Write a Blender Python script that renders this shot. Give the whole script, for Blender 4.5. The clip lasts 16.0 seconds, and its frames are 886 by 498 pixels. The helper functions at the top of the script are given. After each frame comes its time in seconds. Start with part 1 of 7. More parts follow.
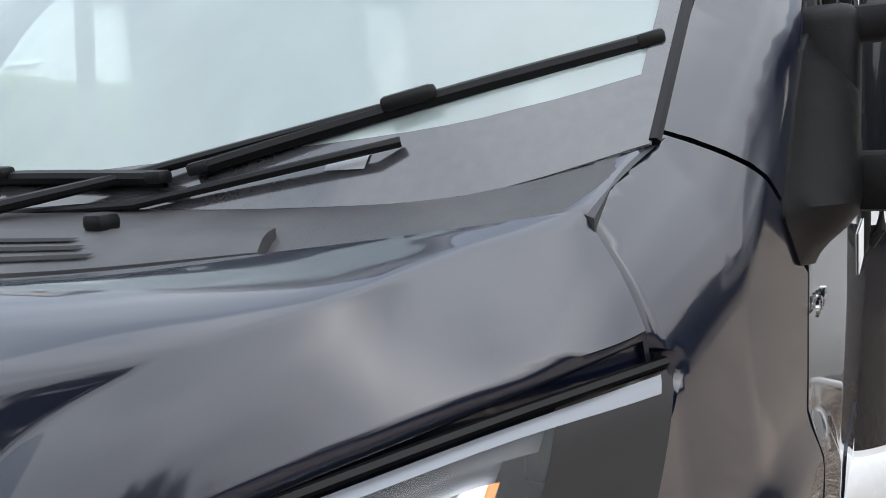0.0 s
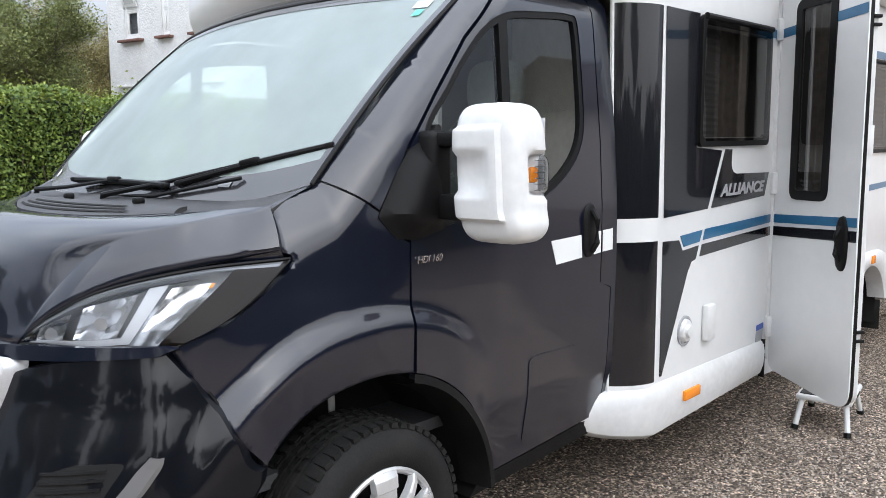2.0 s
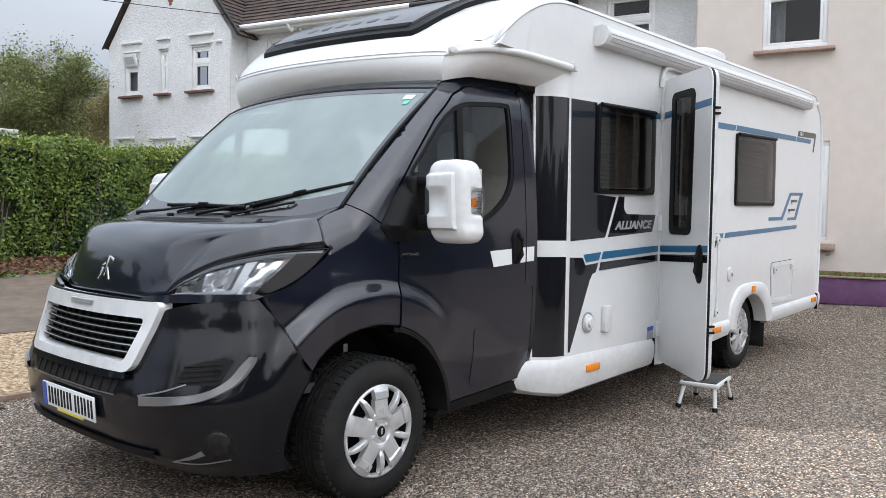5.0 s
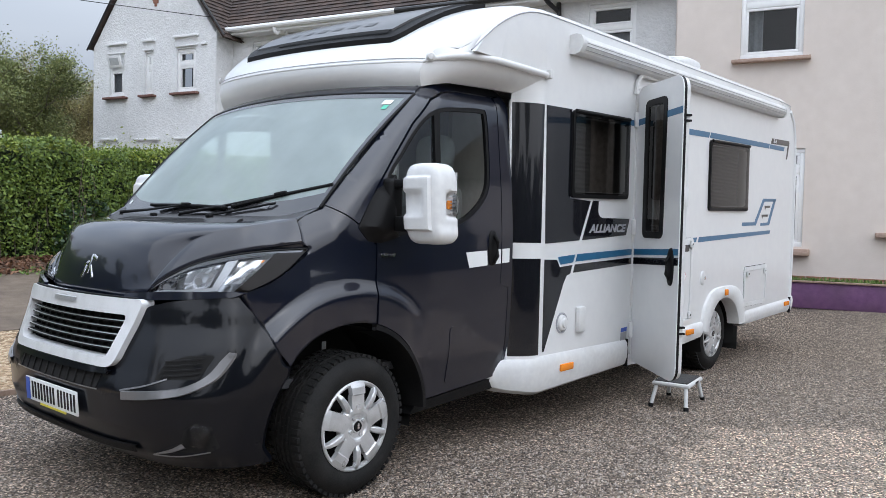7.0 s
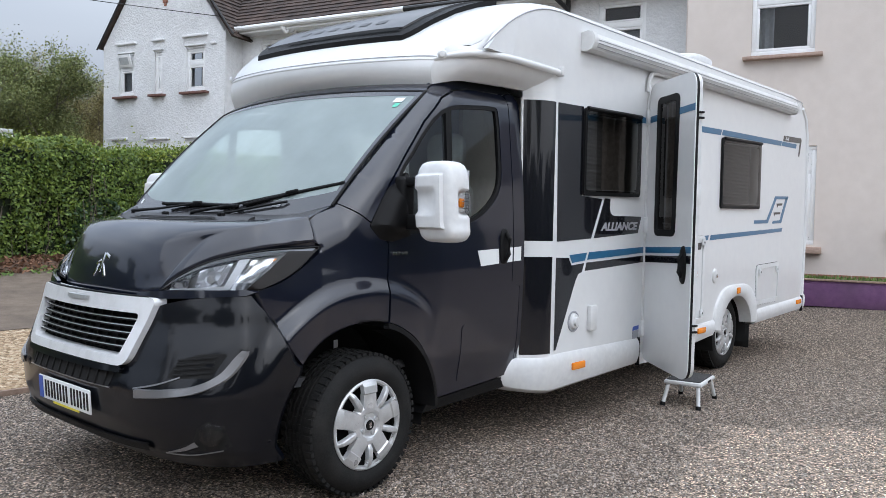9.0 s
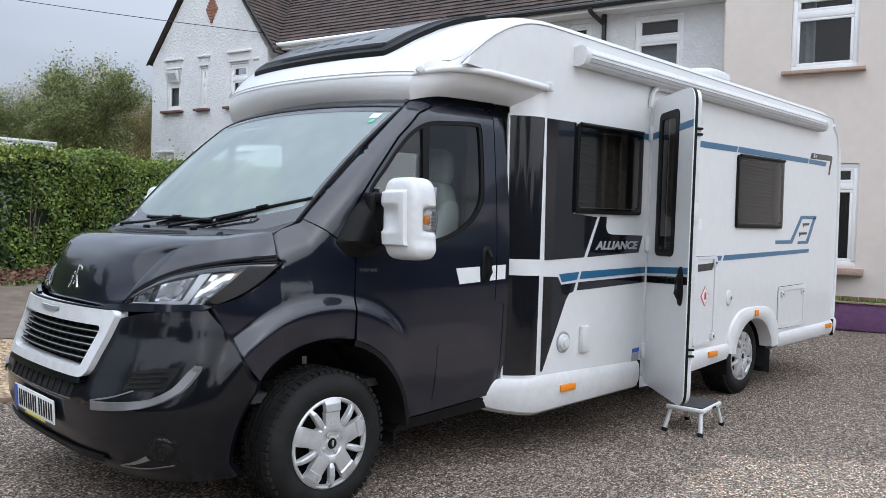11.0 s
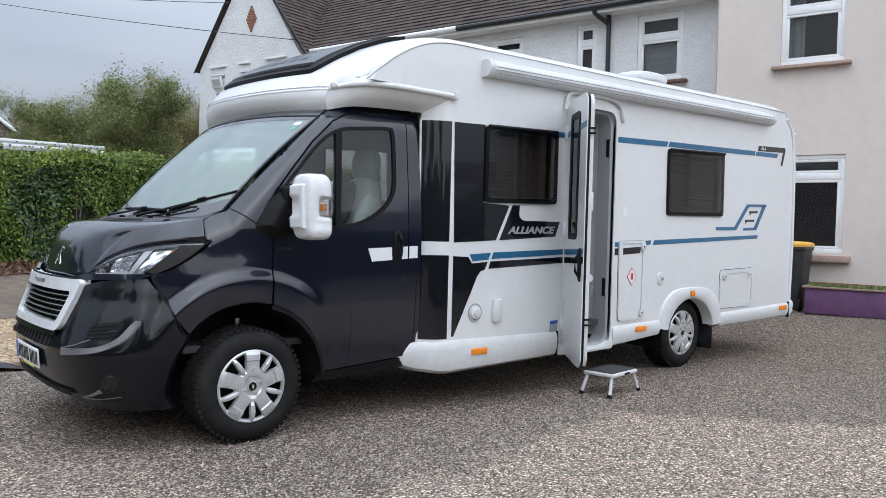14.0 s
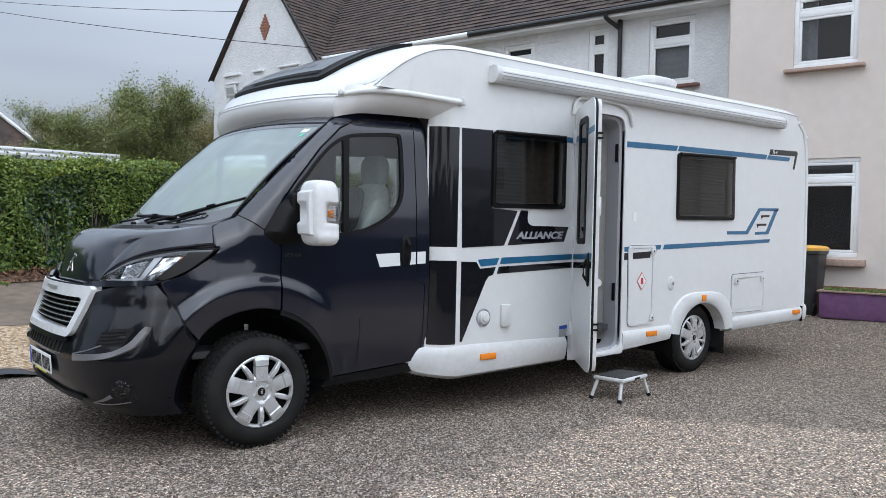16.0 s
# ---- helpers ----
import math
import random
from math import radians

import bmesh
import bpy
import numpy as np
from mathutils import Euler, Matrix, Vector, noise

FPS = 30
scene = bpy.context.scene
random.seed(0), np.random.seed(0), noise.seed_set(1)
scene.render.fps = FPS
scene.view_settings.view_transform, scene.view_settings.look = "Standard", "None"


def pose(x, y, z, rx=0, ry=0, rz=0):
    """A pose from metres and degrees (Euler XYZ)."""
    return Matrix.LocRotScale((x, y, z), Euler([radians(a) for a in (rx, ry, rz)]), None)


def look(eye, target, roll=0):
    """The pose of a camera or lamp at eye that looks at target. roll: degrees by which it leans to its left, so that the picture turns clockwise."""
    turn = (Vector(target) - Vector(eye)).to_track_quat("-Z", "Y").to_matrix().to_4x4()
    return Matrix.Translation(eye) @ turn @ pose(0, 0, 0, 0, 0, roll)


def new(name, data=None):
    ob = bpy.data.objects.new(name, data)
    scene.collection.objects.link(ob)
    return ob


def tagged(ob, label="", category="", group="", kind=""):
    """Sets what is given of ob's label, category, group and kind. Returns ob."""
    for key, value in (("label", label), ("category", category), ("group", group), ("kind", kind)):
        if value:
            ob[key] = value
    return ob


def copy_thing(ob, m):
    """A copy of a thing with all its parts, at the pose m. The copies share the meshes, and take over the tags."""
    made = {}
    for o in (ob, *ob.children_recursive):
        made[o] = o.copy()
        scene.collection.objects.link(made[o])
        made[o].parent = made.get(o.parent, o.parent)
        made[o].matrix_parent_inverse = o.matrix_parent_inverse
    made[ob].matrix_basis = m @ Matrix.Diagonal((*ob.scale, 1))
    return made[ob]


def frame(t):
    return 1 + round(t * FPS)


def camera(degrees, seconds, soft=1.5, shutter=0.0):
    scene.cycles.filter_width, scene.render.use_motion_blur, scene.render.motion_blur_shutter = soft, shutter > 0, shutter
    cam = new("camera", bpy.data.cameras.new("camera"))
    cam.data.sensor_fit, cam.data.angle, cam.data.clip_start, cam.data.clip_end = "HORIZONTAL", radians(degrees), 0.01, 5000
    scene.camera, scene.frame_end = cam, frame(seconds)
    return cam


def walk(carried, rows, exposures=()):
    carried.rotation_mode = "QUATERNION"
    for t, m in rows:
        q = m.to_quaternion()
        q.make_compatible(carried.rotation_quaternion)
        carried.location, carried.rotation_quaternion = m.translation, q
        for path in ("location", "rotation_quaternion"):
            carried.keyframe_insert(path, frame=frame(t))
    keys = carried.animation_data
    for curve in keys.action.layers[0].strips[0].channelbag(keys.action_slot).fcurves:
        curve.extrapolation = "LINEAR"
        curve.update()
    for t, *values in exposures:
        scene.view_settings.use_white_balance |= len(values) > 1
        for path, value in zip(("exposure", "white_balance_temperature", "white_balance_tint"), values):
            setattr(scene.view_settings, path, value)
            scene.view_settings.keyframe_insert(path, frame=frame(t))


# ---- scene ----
cam = camera(59.3, 16.0, soft=0.6)
PATH = [
    (0, (-0.906, -1.109, 1.381), (0.787, -0.084, 1.095), -3.6),
    (0.5, (-0.967, -1.432, 1.461), (0.696, -0.365, 1.149), -2.1),
    (1, (-1.118, -1.788, 1.448), (0.5, -0.65, 1.155), -1.1),
    (1.5, (-1.234, -2.227, 1.453), (0.308, -0.981, 1.19), -0.4),
    (2, (-1.443, -2.601, 1.429), (0.008, -1.243, 1.2), -0.3),
    (2.5, (-1.715, -2.887, 1.414), (-0.395, -1.398, 1.216), -0.4),
    (3, (-1.969, -3.182, 1.367), (-0.663, -1.684, 1.142), -0.7),
    (3.5, (-2.162, -3.399, 1.36), (-0.777, -1.975, 1.133), -0.1),
    (4, (-2.254, -3.51, 1.367), (-0.794, -2.151, 1.215), 0.5),
    (4.2, (-2.312, -3.494, 1.356), (-0.832, -2.154, 1.238), 0.5),
    (6.5, (-2.56, -3.663, 1.308), (-1.036, -2.369, 1.24), 1.1),
    (7, (-2.542, -3.651, 1.311), (-1.009, -2.369, 1.239), 1.3),
    (7.5, (-2.545, -3.644, 1.31), (-1.01, -2.364, 1.239), 1.2),
    (8, (-2.552, -3.645, 1.315), (-1.024, -2.357, 1.24), 1.1),
    (8.5, (-2.548, -3.633, 1.309), (-1.026, -2.338, 1.232), 1.1),
    (9, (-2.543, -3.629, 1.308), (-1.024, -2.331, 1.232), 1.2),
    (11.3, (-2.207, -4.012, 1.335), (-0.805, -2.586, 1.286), 2.1),
    (11.5, (-2.215, -4.112, 1.315), (-0.829, -2.671, 1.259), 2.2),
    (12, (-2.18, -4.462, 1.324), (-0.828, -2.99, 1.247), 2.3),
    (12.5, (-2.122, -4.784, 1.321), (-0.79, -3.295, 1.234), 2.1),
    (13, (-2.167, -4.948, 1.316), (-0.843, -3.452, 1.224), 2.0),
    (13.5, (-2.134, -5.097, 1.302), (-0.82, -3.591, 1.229), 1.7),
    (14, (-2.109, -5.164, 1.297), (-0.809, -3.645, 1.239), 1.5),
    (14.5, (-2.111, -5.204, 1.303), (-0.827, -3.671, 1.259), 1.3),
    (15, (-2.088, -5.204, 1.297), (-0.818, -3.66, 1.259), 1.2),
    (15.5, (-2.078, -5.203, 1.298), (-0.811, -3.656, 1.258), 1.2),
    (16, (-2.083, -5.209, 1.296), (-0.813, -3.665, 1.252), 1.2),
]
walk(cam, [(t, look(eye, target, roll)) for t, eye, target, roll in PATH], exposures=[(0.0, 1.54, 6640, 10), (1.0, 1.44, 6480, 10), (2.0, 1.60, 6600, 11), (3.5, 1.48, 6760, 12), (4.5, 1.29, 6660, 11), (6.5, 1.13, 6340, 11), (12.5, 1.10, 6260, 11), (16.0, 1.05, 6210, 10)])

# ---- light ----
world = bpy.data.worlds.new("overcast_sky")
scene.world = world
world.use_nodes = True
wn, wl = world.node_tree.nodes, world.node_tree.links
wn.clear()
w_out, w_bg = wn.new("ShaderNodeOutputWorld"), wn.new("ShaderNodeBackground")
w_sky = wn.new("ShaderNodeTexSky")
w_sky.sky_type, w_sky.sun_disc = "NISHITA", False
w_sky.sun_elevation, w_sky.sun_rotation = radians(38), radians(200)
w_sky.dust_density, w_sky.air_density = 4.0, 1.0
w_hsv = wn.new("ShaderNodeHueSaturation")
w_hsv.inputs["Saturation"].default_value = 0.22
w_tc, w_map, w_noise, w_ramp, w_mul = (wn.new("ShaderNodeTexCoord"), wn.new("ShaderNodeMapping"), wn.new("ShaderNodeTexNoise"),
                                       wn.new("ShaderNodeValToRGB"), wn.new("ShaderNodeMix"))
w_map.inputs["Scale"].default_value = (1.0, 1.0, 4.5)
w_noise.inputs["Scale"].default_value, w_noise.inputs["Detail"].default_value = 1.3, 2.5
w_ramp.color_ramp.elements[0].position, w_ramp.color_ramp.elements[0].color = 0.36, (0.74, 0.77, 0.83, 1)
w_ramp.color_ramp.elements[1].position, w_ramp.color_ramp.elements[1].color = 0.66, (1.12, 1.11, 1.10, 1)
w_mul.data_type, w_mul.blend_type = "RGBA", "MULTIPLY"
w_mul.inputs[0].default_value = 1.0
w_soft = wn.new("ShaderNodeMix")
w_soft.data_type = "RGBA"
w_soft.inputs[0].default_value = 0.85
w_soft.inputs[7].default_value = (4.75, 5.35, 6.15, 1)
# an overcast sky is brightest overhead
w_sep, w_up = wn.new("ShaderNodeSeparateXYZ"), wn.new("ShaderNodeMapRange")
w_up.inputs["From Min"].default_value, w_up.inputs["From Max"].default_value = 0.0, 1.0
w_up.inputs["To Min"].default_value, w_up.inputs["To Max"].default_value = 0.235, 1.58
w_pow = wn.new("ShaderNodeMath")
w_pow.operation = "POWER"
w_pow.use_clamp = True
w_pow.inputs[1].default_value = 1.15
w_lift = wn.new("ShaderNodeMix")
w_lift.data_type, w_lift.blend_type = "RGBA", "MULTIPLY"
w_lift.inputs[0].default_value = 1.0
wl.new(w_sky.outputs[0], w_hsv.inputs["Color"])
wl.new(w_hsv.outputs[0], w_soft.inputs[6])
wl.new(w_tc.outputs["Generated"], w_map.inputs[0])
wl.new(w_map.outputs[0], w_noise.inputs["Vector"])
wl.new(w_noise.outputs["Fac"], w_ramp.inputs[0])
wl.new(w_soft.outputs[2], w_mul.inputs[6])
wl.new(w_ramp.outputs[0], w_mul.inputs[7])
wl.new(w_tc.outputs["Generated"], w_sep.inputs[0])
wl.new(w_sep.outputs[2], w_pow.inputs[0])
wl.new(w_pow.outputs[0], w_up.inputs[0])
wl.new(w_mul.outputs[2], w_lift.inputs[6])
wl.new(w_up.outputs[0], w_lift.inputs[7])
wl.new(w_lift.outputs[2], w_bg.inputs["Color"])
w_bg.inputs["Strength"].default_value = 0.12
wl.new(w_bg.outputs[0], w_out.inputs[0])

sun = new("sun", bpy.data.lights.new("sun", "SUN"))
sun.data.energy, sun.data.angle, sun.data.color = 0.85, radians(140), (1.0, 0.98, 0.95)
sun.matrix_world = look((-8, -13, 12), (0, 0, 0))


# ---- materials ----
def principled(name, colour, rough=0.5, metal=0.0, coat=0.0, spec=0.5):
    m = bpy.data.materials.new(name)
    m.use_nodes = True
    b = m.node_tree.nodes["Principled BSDF"]
    b.inputs["Base Color"].default_value = (*colour, 1)
    b.inputs["Roughness"].default_value = rough
    b.inputs["Metallic"].default_value = metal
    b.inputs["Coat Weight"].default_value = coat
    b.inputs["Coat Roughness"].default_value = 0.05
    b.inputs["Coat IOR"].default_value = 1.58
    b.inputs["Specular IOR Level"].default_value = spec
    return m


def textured(name, low, high, scale, rough=0.5, rough_var=0.1, bump=0.0, bump_scale=None, detail=6.0, metal=0.0, coat=0.0, stain=None, stain_scale=1.0,
             kind="noise", stain_amount=0.5, spec=0.5):
    """Two scales of variation: fine grain between low and high, broad stains towards the stain colour, relief from the grain."""
    m = principled(name, low, rough, metal, coat, spec)
    nt = m.node_tree
    b = nt.nodes["Principled BSDF"]
    tc = nt.nodes.new("ShaderNodeTexCoord")
    if kind == "noise":
        g = nt.nodes.new("ShaderNodeTexNoise")
        g.inputs["Detail"].default_value = detail
        fac = g.outputs["Fac"]
    else:
        g = nt.nodes.new("ShaderNodeTexVoronoi")
        fac = g.outputs["Color"]
    g.inputs["Scale"].default_value = scale
    nt.links.new(tc.outputs["Object"], g.inputs["Vector"])
    ramp = nt.nodes.new("ShaderNodeValToRGB")
    ramp.color_ramp.elements[0].position, ramp.color_ramp.elements[1].position = 0.3, 0.7
    ramp.color_ramp.elements[0].color, ramp.color_ramp.elements[1].color = (*low, 1), (*high, 1)
    nt.links.new(fac, ramp.inputs[0])
    colour = ramp.outputs[0]
    s = nt.nodes.new("ShaderNodeTexNoise")
    s.inputs["Scale"].default_value, s.inputs["Detail"].default_value = stain_scale, 5.0
    nt.links.new(tc.outputs["Object"], s.inputs["Vector"])
    if stain:
        sr = nt.nodes.new("ShaderNodeValToRGB")
        sr.color_ramp.elements[0].position, sr.color_ramp.elements[1].position = 0.45, 0.75
        sr.color_ramp.elements[0].color = (0, 0, 0, 1)
        sr.color_ramp.elements[1].color = (stain_amount, stain_amount, stain_amount, 1)
        nt.links.new(s.outputs["Fac"], sr.inputs[0])
        mix = nt.nodes.new("ShaderNodeMix")
        mix.data_type = "RGBA"
        mix.inputs[7].default_value = (*stain, 1)
        nt.links.new(sr.outputs[0], mix.inputs[0])
        nt.links.new(colour, mix.inputs[6])
        colour = mix.outputs[2]
    nt.links.new(colour, b.inputs["Base Color"])
    mr = nt.nodes.new("ShaderNodeMapRange")
    mr.inputs["To Min"].default_value, mr.inputs["To Max"].default_value = max(0.02, rough - rough_var), min(1, rough + rough_var)
    nt.links.new(s.outputs["Fac"], mr.inputs[0])
    nt.links.new(mr.outputs[0], b.inputs["Roughness"])
    if bump:
        bp = nt.nodes.new("ShaderNodeBump")
        bp.inputs["Strength"].default_value, bp.inputs["Distance"].default_value = 1.0, bump
        src = fac if kind == "noise" else g.outputs["Distance"]
        if bump_scale:
            h = nt.nodes.new("ShaderNodeTexNoise")
            h.inputs["Scale"].default_value, h.inputs["Detail"].default_value = bump_scale, 4.0
            nt.links.new(tc.outputs["Object"], h.inputs["Vector"])
            src = h.outputs["Fac"]
        nt.links.new(src, bp.inputs["Height"])
        nt.links.new(bp.outputs[0], b.inputs["Normal"])
    return m


def leafy(name, low, high, rough=0.55):
    m = principled(name, low, rough)
    nt = m.node_tree
    g = nt.nodes.new("ShaderNodeNewGeometry")
    ramp = nt.nodes.new("ShaderNodeValToRGB")
    ramp.color_ramp.elements[0].color, ramp.color_ramp.elements[1].color = (*low, 1), (*high, 1)
    nt.links.new(g.outputs["Random Per Island"], ramp.inputs[0])
    nt.links.new(ramp.outputs[0], nt.nodes["Principled BSDF"].inputs["Base Color"])
    return m


def pane(name, tint, gloss_rough=0.02, see=1.0, ior=1.5, haze=0.0):
    """Glass that lets a tinted view through and reflects by its angle; the last argument sets how much pale diffuse
    haze is painted over it for reflected sky.
    """
    m = bpy.data.materials.new(name)
    m.use_nodes = True
    nt = m.node_tree
    nt.nodes.clear()
    out, mix = nt.nodes.new("ShaderNodeOutputMaterial"), nt.nodes.new("ShaderNodeMixShader")
    tr, gl, fr = nt.nodes.new("ShaderNodeBsdfTransparent"), nt.nodes.new("ShaderNodeBsdfGlossy"), nt.nodes.new("ShaderNodeFresnel")
    tr.inputs[0].default_value = (*[c * see for c in tint], 1)
    gl.inputs["Roughness"].default_value = gloss_rough
    fr.inputs["IOR"].default_value = ior
    nt.links.new(fr.outputs[0], mix.inputs[0])
    nt.links.new(tr.outputs[0], mix.inputs[1])
    nt.links.new(gl.outputs[0], mix.inputs[2])
    if haze:
        haze_bsdf, over, tc, nz, mr = (nt.nodes.new("ShaderNodeBsdfDiffuse"), nt.nodes.new("ShaderNodeMixShader"), nt.nodes.new("ShaderNodeTexCoord"),
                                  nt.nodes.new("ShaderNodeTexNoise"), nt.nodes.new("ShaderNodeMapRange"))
        haze_bsdf.inputs[0].default_value = (0.60, 0.71, 0.70, 1)
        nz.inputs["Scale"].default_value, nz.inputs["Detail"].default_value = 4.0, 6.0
        mr.inputs["To Min"].default_value, mr.inputs["To Max"].default_value = haze * 0.8, haze * 1.2
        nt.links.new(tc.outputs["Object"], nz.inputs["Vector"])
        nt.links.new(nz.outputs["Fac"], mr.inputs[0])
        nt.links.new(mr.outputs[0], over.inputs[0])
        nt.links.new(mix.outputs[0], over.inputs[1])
        nt.links.new(haze_bsdf.outputs[0], over.inputs[2])
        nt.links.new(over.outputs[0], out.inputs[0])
    else:
        nt.links.new(mix.outputs[0], out.inputs[0])
    return m


M_BLACK = textured("black_metallic_paint", (0.0030, 0.0044, 0.0110), (0.0056, 0.0082, 0.0205), 900, 0.30, 0.05, coat=1.0, stain=(0.010, 0.011, 0.014), stain_scale=3, stain_amount=0.12, spec=0.22)
M_BUMPER = textured("gloss_black_plastic", (0.0024, 0.0030, 0.0050), (0.0040, 0.0050, 0.0085), 500, 0.3, 0.06, coat=0.5, stain=(0.010, 0.010, 0.0105), stain_scale=4, stain_amount=0.2, spec=0.1)
M_WHITE = textured("white_gelcoat", (0.715, 0.725, 0.73), (0.745, 0.755, 0.755), 14, 0.32, 0.02, coat=0.5, stain=(0.70, 0.70, 0.69), stain_scale=1.4, stain_amount=0.12)
M_WHITE_PLASTIC = textured("white_plastic", (0.66, 0.67, 0.68), (0.73, 0.74, 0.74), 30, 0.4, 0.1, stain=(0.55, 0.54, 0.51), stain_scale=5, stain_amount=0.4)
M_PLASTIC = textured("black_grained_plastic", (0.0045, 0.0045, 0.005), (0.008, 0.008, 0.0085), 260, 0.5, 0.1, spec=0.16, bump=0.0004, bump_scale=900, stain=(0.04, 0.039, 0.037), stain_scale=6, stain_amount=0.2)
M_SCUTTLE = textured("weathered_scuttle_plastic", (0.024, 0.024, 0.026), (0.038, 0.037, 0.039), 200, 0.5, 0.1, bump=0.0004, bump_scale=800, stain=(0.10, 0.098, 0.095), stain_scale=7, stain_amount=0.4)
M_RUBBER = textured("tyre_rubber", (0.008, 0.008, 0.008), (0.014, 0.014, 0.0138), 120, 0.75, 0.1, bump=0.001, bump_scale=240, stain=(0.05, 0.047, 0.043), stain_scale=9, stain_amount=0.3, spec=0.25)
M_SEAL = principled("black_rubber_seal", (0.005, 0.005, 0.0055), 0.5, spec=0.22)
# near black: shade inside openings and under the floor is put into the colour
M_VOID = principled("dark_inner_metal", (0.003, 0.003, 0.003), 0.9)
M_SILVER = textured("silver_trim_paint", (0.60, 0.61, 0.62), (0.68, 0.69, 0.70), 300, 0.30, 0.08, metal=0.5, stain=(0.30, 0.29, 0.28), stain_scale=14, stain_amount=0.35)
M_GRILLE = textured("satin_silver_grille", (0.70, 0.71, 0.72), (0.78, 0.79, 0.80), 300, 0.34, 0.06, metal=0.2, stain=(0.42, 0.42, 0.41), stain_scale=14, stain_amount=0.3)
M_DARKSILVER = principled("dark_chrome_strip", (0.24, 0.24, 0.25), 0.28, 0.6)
M_LAMP_SILVER = principled("lamp_inner_silver", (0.40, 0.41, 0.43), 0.25, 0.7)
M_SMOKE = principled("smoked_lens_plastic", (0.012, 0.010, 0.009), 0.06, 0.0, 0.0, 0.13)
M_LENS_HIGHLIGHT = principled("bright_lens_edge", (0.15, 0.155, 0.165), 0.22, 0.5)
M_DAYLIGHT = principled("lamp_light_guide", (0.44, 0.45, 0.47), 0.2, 0.0)
M_CHROME = principled("chrome", (0.82, 0.82, 0.84), 0.08, 1.0)
M_REFLECTOR = principled("lamp_reflector", (0.75, 0.76, 0.78), 0.16, 0.9)
M_LAMP_DARK = principled("lamp_housing", (0.05, 0.05, 0.055), 0.35)
M_CLEAR = pane("clear_lens", (0.94, 0.95, 0.96), 0.05, 1.0, 1.42)
# the screen's pale sky reflection is partly painted as a diffuse layer
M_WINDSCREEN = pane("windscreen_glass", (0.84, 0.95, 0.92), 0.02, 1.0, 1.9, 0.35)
M_SIDEGLASS = pane("door_glass", (0.88, 0.97, 0.95), 0.02, 1.0, 1.62)
M_ACRYLIC = pane("smoked_acrylic", (0.30, 0.29, 0.28), 0.03, 1.0, 1.55)
M_FROST = textured("frosted_black_glass_border", (0.030, 0.030, 0.034), (0.040, 0.040, 0.044), 60, 0.18, 0.05, coat=0.6)
M_ROOFPANE = textured("dusty_dark_roof_glass", (0.030, 0.030, 0.033), (0.044, 0.044, 0.047), 30, 0.30, 0.06, coat=0.25, stain=(0.09, 0.09, 0.09), stain_scale=4, stain_amount=0.4, spec=0.4)
M_DECAL_DARK = textured("dark_grey_vinyl", (0.0055, 0.006, 0.009), (0.008, 0.0085, 0.012), 40, 0.25, 0.06, coat=0.7, spec=0.15)
M_DECAL_GREY = principled("grey_vinyl", (0.33, 0.34, 0.36), 0.3)
M_NAME = principled("faint_grey_lettering", (0.060, 0.062, 0.066), 0.4)
M_DECAL_BLUE = textured("blue_vinyl", (0.018, 0.115, 0.235), (0.022, 0.135, 0.265), 25, 0.3, 0.05, coat=0.3)
M_AMBER = principled("amber_lens", (0.85, 0.26, 0.02), 0.25)
M_GREEN = principled("green_sticker", (0.10, 0.55, 0.38), 0.4)
M_PAPER = principled("white_sticker", (0.78, 0.80, 0.80), 0.45)
M_RED = principled("red_print", (0.55, 0.03, 0.03), 0.45)
M_PLATEBLUE = principled("plate_blue", (0.03, 0.09, 0.42), 0.4)
M_YELLOW = principled("yellow_print", (0.65, 0.55, 0.05), 0.5)
M_ALU = textured("anodised_aluminium", (0.62, 0.63, 0.64), (0.70, 0.71, 0.72), 90, 0.32, 0.08, metal=0.7)
M_GRIP = textured("black_step_mat", (0.03, 0.03, 0.03), (0.06, 0.06, 0.06), 500, 0.8, 0.1, bump=0.001, bump_scale=600)
M_LEATHER = textured("pale_grey_leather", (0.60, 0.60, 0.59), (0.70, 0.70, 0.69), 40, 0.5, 0.1, bump=0.0006, bump_scale=500)
M_LEATHER_DARK = textured("charcoal_leather", (0.05, 0.05, 0.055), (0.08, 0.08, 0.085), 40, 0.5, 0.1)
M_DASH = textured("dashboard_plastic", (0.045, 0.046, 0.05), (0.07, 0.07, 0.075), 120, 0.6, 0.1)
M_LINING = textured("cream_lining", (0.58, 0.57, 0.54), (0.66, 0.65, 0.62), 20, 0.7, 0.1)
M_CURTAIN = textured("grey_brown_curtain", (0.30, 0.27, 0.25), (0.42, 0.39, 0.36), 30, 0.9, 0.05)
M_BLIND = textured("pleated_blind", (0.22, 0.22, 0.22), (0.27, 0.27, 0.27), 40, 0.8, 0.05)
M_RENDER = textured("rough_white_render", (0.66, 0.67, 0.68), (0.75, 0.76, 0.77), 9, 0.85, 0.05, bump=0.02, bump_scale=22, stain=(0.54, 0.55, 0.55), stain_scale=0.9, stain_amount=0.5)
M_BEIGE = textured("smooth_beige_render", (0.64, 0.575, 0.525), (0.68, 0.615, 0.565), 6, 0.85, 0.05, bump=0.0014, bump_scale=60, stain=(0.58, 0.525, 0.48), stain_scale=0.7, stain_amount=0.5)
M_TILE = textured("weathered_clay_tile", (0.036, 0.027, 0.024), (0.105, 0.070, 0.056), 3.2, 0.85, 0.1, bump=0.006, bump_scale=40, detail=9, stain=(0.045, 0.042, 0.040), stain_scale=2.0, stain_amount=0.7)
